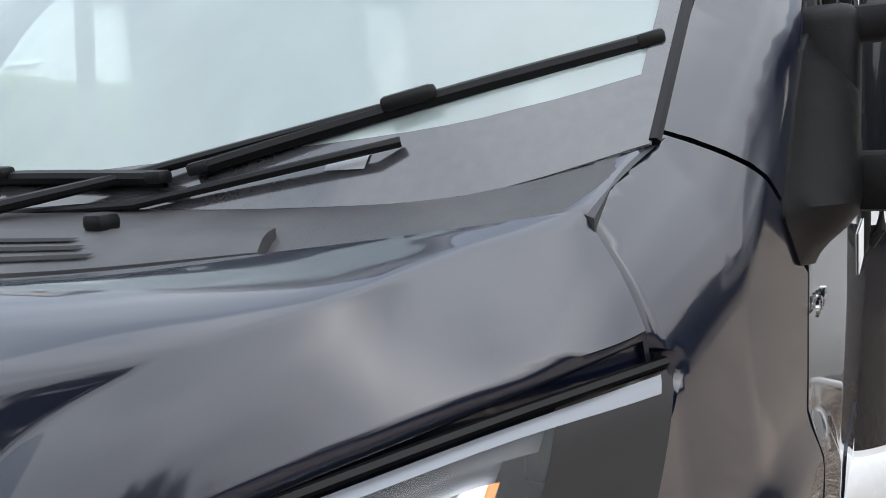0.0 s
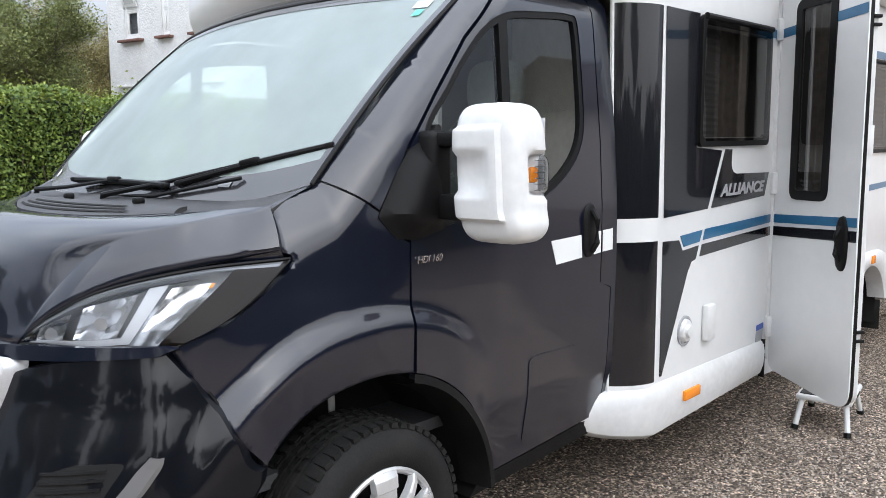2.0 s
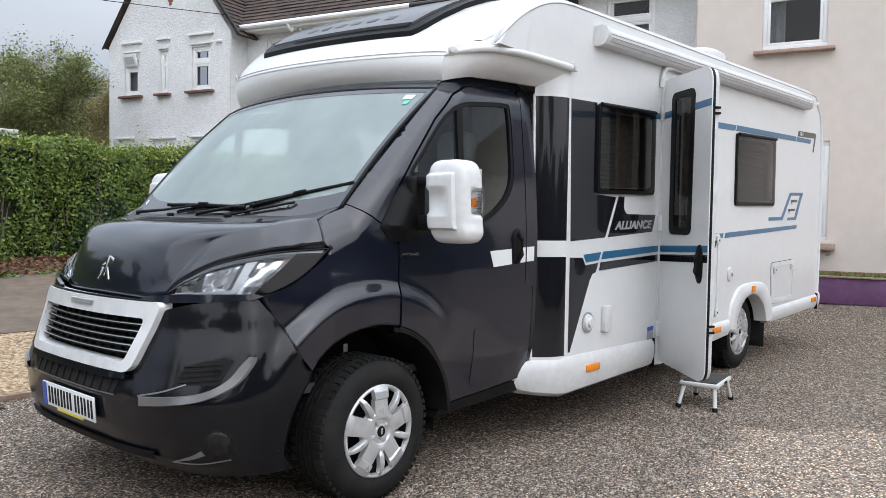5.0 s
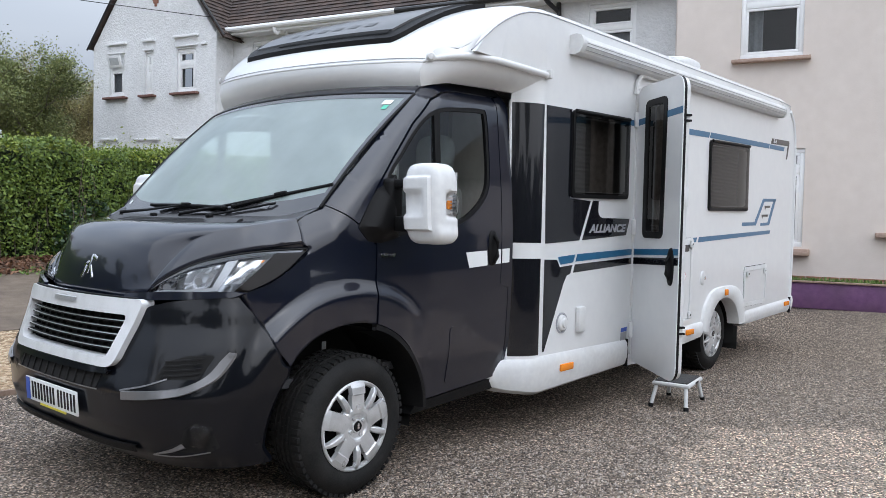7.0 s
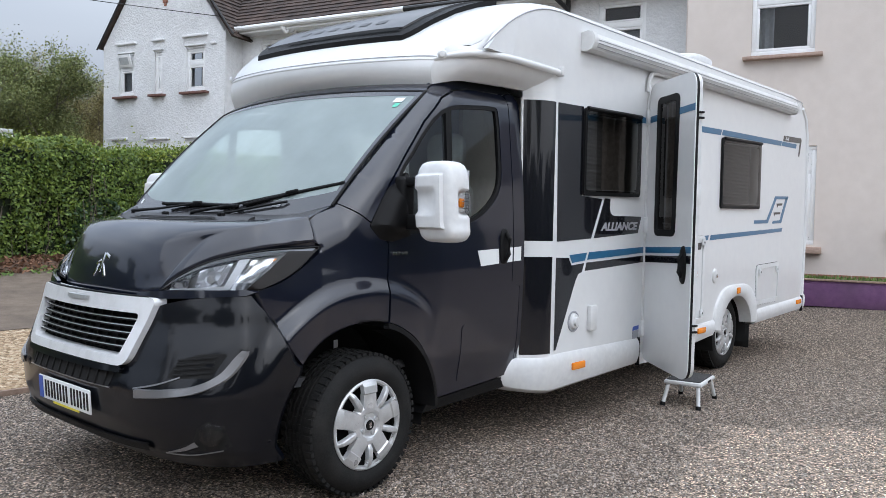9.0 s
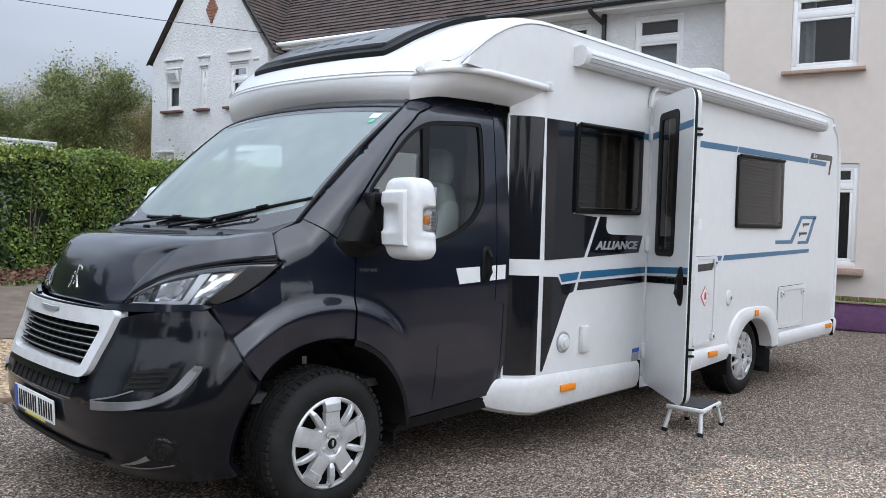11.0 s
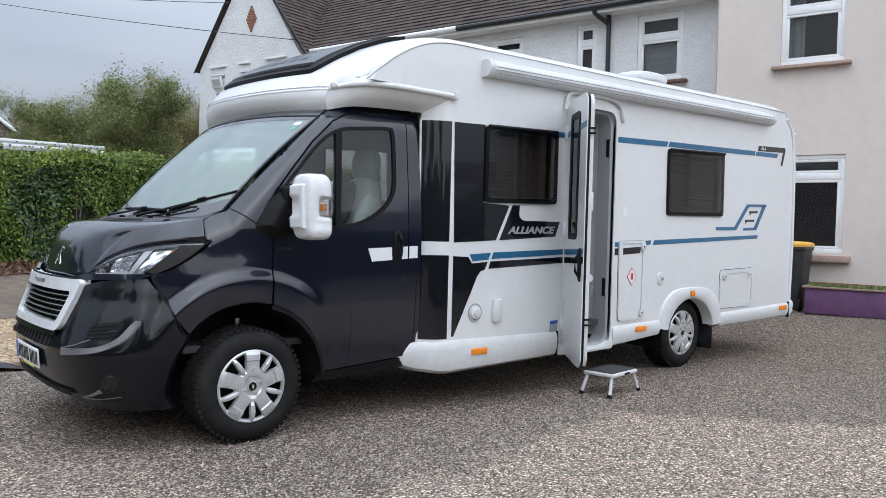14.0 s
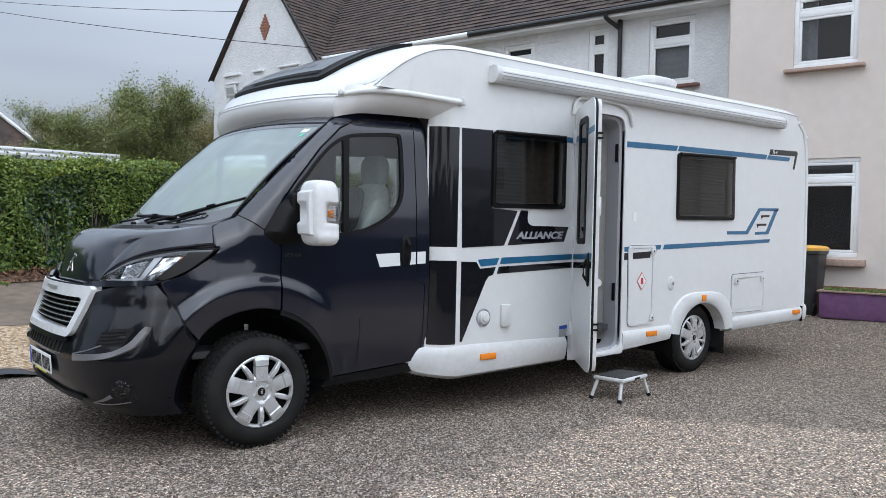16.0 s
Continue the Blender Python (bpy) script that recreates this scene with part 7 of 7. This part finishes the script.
for k in range(900):
    c = PM @ Vector((rng.uniform(-0.72, 0.72), rng.uniform(-0.17, 0.17), 0.34))
    hgt = rng.uniform(0.02, 0.09)
    a = rng.uniform(0, 6.28)
    d = Vector((math.cos(a), math.sin(a), 0)) * 0.012
    lean = Vector((rng.uniform(-.03, .03), rng.uniform(-.03, .03), hgt))
    b = len(v)
    v += [c - d, c + d, c + d * 0.4 + lean, c - d * 0.4 + lean]
    f.append((b, b + 1, b + 2, b + 3))
mk("weed_growth", v, f, M_WEED, planter, smooth=False)["kind"] = "stuff"

wbin = thing("wheelie_bin", "charcoal wheelie bin with an orange lid beside the planter", "wheelie bin", at=pose(*hw(-1.52, 0.20, BO - 0.42), 0, 0, 103))
rows = []
for z, sx, sy in ((0.03, 0.225, 0.24), (0.10, 0.23, 0.25), (0.60, 0.26, 0.30), (0.88, 0.275, 0.335), (0.90, 0.295, 0.355), (0.945, 0.295, 0.355)):
    rows.append([np.array((sx * math.copysign(abs(math.cos(a)) ** 0.28, math.cos(a)), sy * math.copysign(abs(math.sin(a)) ** 0.28, math.sin(a)), z)) for a in np.linspace(0, 2 * math.pi, 33)[:-1]])
grid_mesh("body", rows, M_BIN, wbin, closed=True, sharp=25)
rows = [[np.array((p[0] * s, p[1] * s, z)) for p in rows[-1]] for z, s in ((0.94, 1.02), (0.975, 1.03), (1.0, 0.94), (1.012, 0.70), (1.016, 0.02))]
grid_mesh("lid", rows, M_BINLID, wbin, "orange lid", closed=True, sharp=25)
for k in range(6):
    box("rib", (-0.20 + 0.08 * k, -0.345, 0.88), (0.012, 0.03, 0.07), M_BIN, wbin, 0.003)
for s in (-1, 1):
    w = lathe("bin_wheel", [(0.0, -0.02), (0.09, -0.02), (0.10, -0.012), (0.10, 0.012), (0.09, 0.02), (0.0, 0.02)], M_RUBBER, wbin, 20)
    w.matrix_basis = pose(0.23 * s, 0.25, 0.10, 0, 0, 90)
box("bin_marking", (-0.06, -0.302, 0.62), (0.10, 0.006, 0.16), M_PAPER, wbin, 0.0)


# ---- hedge ----
def leaf_cloud(pts, nrm, size, rng, spread=0.9):
    """Leaf blades: two triangles each, scattered about the given normals."""
    n = len(pts)
    d = nrm + rng.normal(0, spread, (n, 3))
    d /= np.linalg.norm(d, axis=1, keepdims=True)
    t = np.cross(d, rng.normal(0, 1, (n, 3)))
    t /= np.linalg.norm(t, axis=1, keepdims=True)
    b = np.cross(d, t)
    s = size * rng.uniform(0.6, 1.35, (n, 1))
    v = np.stack([pts - t * s, pts + b * s * 0.55 + d * s * 0.15, pts + t * s, pts - b * s * 0.55 + d * s * 0.15], 1).reshape(-1, 3)
    f = np.arange(4 * n).reshape(-1, 4)
    return v, f


def fast_mesh(name, v, f, mat, parent=None, label=""):
    me = bpy.data.meshes.new(name)
    k = f.shape[1]
    me.vertices.add(len(v))
    me.vertices.foreach_set("co", np.asarray(v, np.float32).ravel())
    me.loops.add(f.size)
    me.loops.foreach_set("vertex_index", f.astype(np.int32).ravel())
    me.polygons.add(len(f))
    me.polygons.foreach_set("loop_start", np.arange(0, f.size, k, dtype=np.int32))
    me.update(calc_edges=True)
    me.materials.append(mat)
    ob = new(name, me)
    if parent is not None:
        ob.parent = parent
    if label:
        ob["label"] = label
    return ob


hedge = thing("hedge", "dense clipped green hedge with ivy and fresh shoots on top", "hedge")
rs = np.random.RandomState(5)


def hedge_top(a):
    return 2.27 + 0.03 * a + 0.05 * math.sin(a * 2.1) + 0.04 * math.sin(a * 5.3 + 1)


def hedge_face(a, z):
    return 0.10 * math.sin(a * 1.7 + z) + 0.07 * math.sin(a * 4.1 - 2 * z) + 0.05 * math.sin(9 * a + 5 * z) - 0.10 * (1 - z / 2.2)


# dark sheet behind the leaves paints the shade in the hedge's gaps
rows = []
for a in np.arange(-9, 9.01, 0.3):
    zt = hedge_top(a) - 0.10
    sec = [(0.14 + hedge_face(a, z), z) for z in (0.62, 1.0, 1.4, 1.8)] + [(0.2 + hedge_face(a, 1.9), zt - 0.08), (0.4, zt), (1.1, zt), (1.25, zt - 0.4), (1.25, 0.5)]
    rows.append([(*along(a, b), z) for b, z in sec])
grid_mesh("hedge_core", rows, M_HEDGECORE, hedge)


def hedge_leaves(n, lo, hi, size, mat, name, depth=0.16, mask=None):
    a = rs.uniform(lo, hi, n)
    z = rs.uniform(0.60, 1.0, n)
    zt = np.array([hedge_top(q) for q in a])
    z = 0.62 + (zt - 0.62) * rs.uniform(0, 1, n)
    if mask is not None:
        keep = mask(a, z)
        a, z, zt = a[keep], z[keep], zt[keep]
    b = np.array([hedge_face(q, w) for q, w in zip(a, z)]) + rs.uniform(-0.05, depth, len(a))
    gap = np.array([noise.noise(Vector((q * 2.2, w * 2.6, 3.0))) for q, w in zip(a, z)])
    keep = gap > -0.42 + rs.uniform(-0.2, 0.2, len(a))
    a, b, z = a[keep], b[keep], z[keep]
    p = np.stack([1.2 + CS * a - SN * b, 7.3 + SN * a + CS * b, z], 1)
    v, f = leaf_cloud(p, np.array((SN, -CS, 0.35)), size, rs)
    fast_mesh(name, v, f, mat, hedge)


hedge_leaves(60000, -5, 5.5, 0.026, M_HEDGE, "leaves")
hedge_leaves(9000, 5.5, 9, 0.034, M_HEDGE, "leaves")


def ivy_mask(a, z):
    return np.array([noise.noise(Vector((q * 0.9, w * 0.8, 9.0))) + 0.25 * (1.2 - w) > 0.16 for q, w in zip(a, z)])


hedge_leaves(26000, -5, 5.5, 0.036, M_IVY, "ivy", 0.02, ivy_mask)
n = 26000
a = rs.uniform(-5, 9, n)
b = rs.uniform(-0.05, 1.1, n)
z = np.array([hedge_top(q) for q in a]) + rs.exponential(0.045, n) - 0.10
z -= 0.10 * np.exp(-((b + 0.05) / 0.15) ** 2)
p = np.stack([1.2 + CS * a - SN * b, 7.3 + SN * a + CS * b, z], 1)
v, f = leaf_cloud(p, np.array((0, 0, 0.7)), 0.024, rs)
fast_mesh("fresh_growth", v, f, M_HEDGE_TOP, hedge)["kind"] = "stuff"
v, f = [], []
tw = random.Random(9)
for k in range(110):
    a = tw.uniform(-5, 6)
    z0 = tw.uniform(0.65, 1.4)
    ln = tw.uniform(0.3, 0.8)
    x, y = along(a, hedge_face(a, z0) - 0.01)
    dx = tw.uniform(-0.12, 0.12)
    b = len(v)
    r = 0.007
    v += [(x - r, y, z0), (x + r, y, z0), (x + dx + r * .5, y, z0 + ln), (x + dx - r * .5, y, z0 + ln)]
    f.append((b, b + 1, b + 2, b + 3))
mk("bare_stem", v, f, M_BARK, hedge, smooth=False)["kind"] = "stuff"
n = 5200
a = rs.uniform(-6, 6, n)
b = rs.uniform(-0.85, 0.25, n) * 1.0
x, y = 1.2 + CS * a - SN * b, 7.3 + SN * a + CS * b
z = np.array([ground_z(q, w) for q, w in zip(x, y)]) + 0.045 + rs.uniform(0, 0.05, n) * (b > -0.6)
v, f = leaf_cloud(np.stack([x, y, z], 1), np.array((0, 0, 1.0)), 0.035, rs)
lit = fast_mesh("leaf_litter", v, f, M_LITTER)
tagged(lit, "dead brown leaves scattered on the soil under the hedge", "leaf litter", kind="stuff")
n = 1500
a = rs.uniform(-6, 6, n)
b = -0.80 + rs.normal(0, 0.07, n)
x, y = 1.2 + CS * a - SN * b, 7.3 + SN * a + CS * b
keep = np.array([noise.noise(Vector((q * 1.4, 0, 5))) > 0.05 for q in a])
x, y = x[keep], y[keep]
z = np.array([ground_z(q, w) for q, w in zip(x, y)]) + 0.04
v, f = leaf_cloud(np.stack([x, y, z], 1), np.array((0.5, 0, 0.3)), 0.030, rs)
tagged(fast_mesh("grass_tufts", v, f, M_WEED), "thin green weeds along the edge of the path", "weeds", kind="stuff")


# ---- trees ----
def build_tree(name, h, spread, leaves, leaf_size, mat, seed, label, fork=0.25, twiggy=1.0):
    r = random.Random(seed)
    nr = np.random.RandomState(seed)
    tree = thing(name, label, "tree")
    verts, faces, tips = [], [], []

    def limb(p, d, length, rad, depth):
        n = 5
        pts, q, dd = [p.copy()], p.copy(), d.copy()
        for i in range(n):
            dd = (dd + Vector((r.uniform(-.22, .22), r.uniform(-.22, .22), r.uniform(-.05, .18)))).normalized()
            q = q + dd * length / n
            pts.append(q.copy())
        seg = 6 if depth < 2 else 4
        base = len(verts)
        for i, c in enumerate(pts):
            rr = rad * (1 - 0.75 * i / n)
            a = dd.orthogonal().normalized()
            b = dd.cross(a)
            for k in range(seg):
                t = 2 * math.pi * k / seg
                verts.append(tuple(c + rr * (math.cos(t) * a + math.sin(t) * b)))
        for i in range(n):
            for k in range(seg):
                faces.append((base + i * seg + k, base + i * seg + (k + 1) % seg, base + (i + 1) * seg + (k + 1) % seg, base + (i + 1) * seg + k))
        if depth >= 2:
            tips.extend(pts[2:])
        if depth < 4:
            for j in range(r.randint(4, 6) if depth else r.randint(6, 8)):
                i = r.randint(1 if depth else 2, n)
                a = r.uniform(0, 6.283)
                nd = (dd * 0.6 + Vector((math.cos(a), math.sin(a), r.uniform(0.0, 0.7))) * (0.9 * spread)).normalized()
                limb(pts[i], nd, length * r.uniform(0.45, 0.7), rad * 0.45 * (1 - 0.5 * i / n) + 0.003, depth + 1)

    limb(Vector((0, 0, 0)), Vector((0, 0, 1)), h * 0.5, h * 0.022, 0)
    mk("trunk", verts, faces, M_BARK, tree)
    tp = np.array([tuple(t) for t in tips])
    idx = nr.randint(0, len(tp), leaves)
    c = tp[idx] + nr.normal(0, h * 0.022, (leaves, 3))
    v, f = leaf_cloud(c, np.zeros(3), leaf_size, nr, 1.0)
    fast_mesh("crown", v, f, mat, tree)
    return tree


t1 = build_tree("tree", 5.2, 0.9, 58000, 0.026, M_LEAF, 21, "young leafy tree in fresh spring green behind the hedge")
t1.matrix_basis = pose(4.2, 14.2, 0.4)
t1.scale = (0.90, 0.90, 0.86)
t2 = build_tree("tree", 6.0, 0.8, 58000, 0.025, M_LEAF_OLIVE, 33, "olive-brown budding tree with fine twigs behind the hedge")
t2.matrix_basis = pose(7.0, 18.0, 0.4)
t2.scale = (0.90, 0.90, 0.88)
for src, x, y, s, rz in ((t1, 2.2, 15.0, 0.86, 70), (t1, 5.6, 17.5, 0.92, 140), (t2, 5.2, 23.0, 1.0, 200), (t1, 0.2, 17.5, 0.75, 250), (t2, 9.4, 22.0, 1.0, 30), (t2, 6.3, 19.4, 0.95, 130), (t2, 7.6, 20.5, 0.9, 300), (t1, 4.6, 20.0, 0.85, 20), (t2, 3.3, 18.6, 0.7, 260), (t1, -1.5, 22.0, 0.95, 10), (t2, -6.0, 20.0, 1.05, 90), (t1, -10.0, 17.0, 1.1, 50)):
    c = copy_thing(src, pose(x, y, 0.4, 0, 0, rz))
    c.scale = (0.90 * s, 0.90 * s, 0.86 * s)
# trees and a low house across the lane, behind the camera
for src, x, y, s, rz in ((t1, -20, 4, 1.3, 20), (t2, -22, -3, 1.4, 60), (t1, -19, -9, 1.4, 120), (t1, -24, 12, 1.6, 200), (t2, -14, -18, 1.5, 20), (t1, -5, -21, 1.5, 300), (t1, -18, 18, 1.5, 80), (t1, -14, -3.5, 1.3, 40), (t2, -15, -7.5, 1.3, 75), (t1, -15.5, 0.5, 1.25, 160), (t2, -14.5, 4.5, 1.2, 220), (t1, -16.5, -5.5, 1.5, 310)):
    c = copy_thing(src, pose(x, y, 0, 0, 0, rz))
    c.scale = (s, s, s)
# unseen hedge banks, added to darken the reflections in the paint and glass
reflected_hedge = thing("far_hedge", "tall dark hedge added out of view for the bodywork to reflect", "hedge")


def hedge_bank(place, length, h, seed):
    rr = np.random.RandomState(seed)
    rows = [[place(u, d + 0.3 * math.sin(u * 1.3), z * (1 + 0.14 * math.sin(u * 0.9) + 0.08 * math.sin(u * 2.7))) for d, z in ((0, 0), (-0.1, 0.6 * h), (0.4, h), (1.4, h), (1.6, 0))] for u in np.arange(0, length, 0.7)]
    # same near-black sheet, painting the shade behind these leaves
    grid_mesh("hedge_core", rows, M_HEDGECORE, reflected_hedge)
    n = 5000
    u, t = rr.uniform(0, length, n), rr.uniform(0.1, 1, n)
    p = np.array([place(a, 0.3 * math.sin(a * 1.3) - 0.15 + 0.5 * b ** 4, b * h * (1 + 0.14 * math.sin(a * 0.9) + 0.08 * math.sin(a * 2.7)) + 0.25 * b * c) for a, b, c in zip(u, t, rr.uniform(-1, 1, n))])
    v, f = leaf_cloud(p, np.zeros(3), 0.11, rr)
    fast_mesh("leaves", v, f, M_IVY, reflected_hedge)


hedge_bank(lambda u, d, z: (-5 + u, -8.0 - d, z), 15, 2.0, 3)
hedge_bank(lambda u, d, z: (-11.5 - d, -7.0 + u, z), 14, 2.2, 4)
hedge_bank(lambda u, d, z: (-22 + 0.9 * u - 0.4 * d, -10 - 0.44 * u - 0.9 * d, z), 24, 3.0, 8)

# ---- low garage and house on the other side of the drive
garage = thing("garage", "low white garage with a shallow dark roof across the drive", "garage")
box("wall", (14.0, -16.0, 1.2), (7.0, 4.0, 2.4), M_RENDER, garage)
box("fascia", (14.0, -13.9, 2.45), (7.6, 0.06, 0.16), M_UPVC, garage, 0.01)
mk("roof", [(10.2, -13.85, 2.5), (17.8, -13.85, 2.5), (17.8, -18.2, 2.5), (10.2, -18.2, 2.5), (10.2, -16.0, 3.4), (17.8, -16.0, 3.4)],
   [(0, 1, 5, 4), (1, 2, 5), (2, 3, 4, 5), (3, 0, 4), (0, 3, 2, 1)], M_TILE, garage, smooth=False)
box("garage_door", (14.0, -13.98, 1.05), (2.4, 0.05, 2.05), M_PURPLE, garage, 0.01)
nh = thing("neighbour_house", "beige rendered two-storey house across the drive", "house")
box("wall", (25.0, -15.5, 2.7), (9.0, 6.0, 5.4), M_BEIGE, nh)
mk("roof", [(20.0, -12.1, 5.4), (30.0, -12.1, 5.4), (30.0, -18.9, 5.4), (20.0, -18.9, 5.4), (22.0, -15.5, 8.0), (28.0, -15.5, 8.0)],
   [(0, 1, 5, 4), (1, 2, 5), (2, 3, 4, 5), (3, 0, 4), (0, 3, 2, 1)], M_TILE, nh, smooth=False)
for x, z in ((22.3, 1.6), (25.0, 1.6), (27.6, 1.6), (22.3, 4.2), (25.0, 4.2), (27.6, 4.2)):
    win = thing_part("window", nh)
    box("frame", (x, -12.49, z), (1.25, 0.06, 1.15), M_UPVC, win, 0.01)
    for dx in (-0.28, 0.28):
        box("pane", (x + dx, -12.45, z), (0.50, 0.01, 0.98), M_FROST, win)

# ---- van roof with a ladder, gable end of another house, overhead wires ----
lvan = thing("parked_van", "white van behind the hedge, only its roof showing", "van")
rows = super_box(-0.6, 9.6, 1.52, 2.2, 0.85, 0.74, 6.0, 32, 13)
grid_mesh("body", rows, M_WHITE, lvan, closed=True)
for x in (-1.6, 0.6):
    box("roof_bar", (x, 9.6, 2.375), (0.05, 1.5, 0.05), M_GUTTER, lvan, 0.01)
ladder = thing("ladder", "aluminium ladder lying on the roof bars of the van", "ladder")
for dy, dz in ((0, 0), (0.36, 0.0)):
    for q in (0.0, 0.082):
        box("stile", (0.0, 9.28 + dy, 2.440 + q + dz), (4.55, 0.025, 0.066), M_ALU, ladder, 0.008, m=Matrix.Translation((0.02, 0, 0)))
for k in range(15):
    tube("rung", [(-2.1 + 0.29 * k, 9.29, 2.44), (-2.1 + 0.29 * k, 9.63, 2.44)], 0.014, M_ALU, ladder, 8)
    tube("rung_end", [(-2.1 + 0.29 * k, 9.262, 2.452), (-2.1 + 0.29 * k, 9.27, 2.452)], 0.016, M_SEAL, ladder, 8)
    tube("rung_end", [(-2.0 + 0.29 * k, 9.262, 2.515), (-2.0 + 0.29 * k, 9.27, 2.515)], 0.014, M_SEAL, ladder, 8)
fh = thing("distant_house", "brown tiled roof of a house beyond the hedge", "house")
v = [(-6, 21, 2.0), (5.6, 21, 2.0), (5.6, 31, 2.0), (-6, 31, 2.0), (0.4, 23, 6.5), (0.4, 29, 6.5)]
mk("roof", v, [(0, 1, 4), (1, 2, 5, 4), (2, 3, 5), (3, 0, 4, 5)], M_TILE, fh, smooth=False)
box("wall", (-0.2, 26, 1.0), (10.8, 9.4, 2.2), M_BRICK, fh)
tube("verge", [(5.65, 20.95, 2.0), (0.4, 22.95, 6.55)], 0.06, M_UPVC, fh, 6)


def wire(name, a, b, sag, r):
    a, b = np.array(a), np.array(b)
    pts = [a + (b - a) * t - np.array((0, 0, sag * 4 * t * (1 - t))) for t in np.linspace(0, 1, 25)]
    return tagged(tube(name, pts, r, M_GUTTER, None, 5), "thin black overhead wire running to the gable", "wire")


wire("overhead_wire", (1.0, 26.4, 8.75), (7.04, 10.89, 5.52), 0.12, 0.009)
wire("overhead_wire", (1.3, 25.6, 8.75), (6.45, 13.14, 6.70), 0.10, 0.008)

# ---- loose chippings near the walk ----
n = 85000
x = 0.8 + 5.5 * (rs.uniform(0, 1, n) + rs.uniform(0, 1, n) - 1)
y = -1.2 - 5.6 * rs.uniform(0, 1, n) ** 1.3 + rs.normal(0, 0.25, n)
extra = rs.uniform(0, 1, n) < 0.16
y = np.where(extra, rs.uniform(-1.2, 2.1, n), y)
x = np.where(extra, rs.uniform(-3.2, 1.0, n), x)
s = rs.uniform(0.003, 0.0085, n)
z = np.array([ground_z(q, w) for q, w in zip(x, y)]) + s * 0.2
unit = np.array(((1, 0, 0), (-0.5, 0.8, 0), (-0.5, -0.8, 0), (0.1, 0.05, 0.85)))
v = np.repeat(np.stack([x, y, z], 1), 4, 0) + np.tile(unit, (n, 1)) * np.repeat(s, 4)[:, None] * rs.uniform(0.6, 1.4, (4 * n, 1))
f = np.array(((0, 1, 3), (1, 2, 3), (2, 0, 3)))
f = (np.arange(n)[:, None, None] * 4 + f[None]).reshape(-1, 3)
tagged(fast_mesh("loose_chippings", v, f, M_STONE), "loose grey and buff stone chippings on the drive", "gravel", kind="stuff")
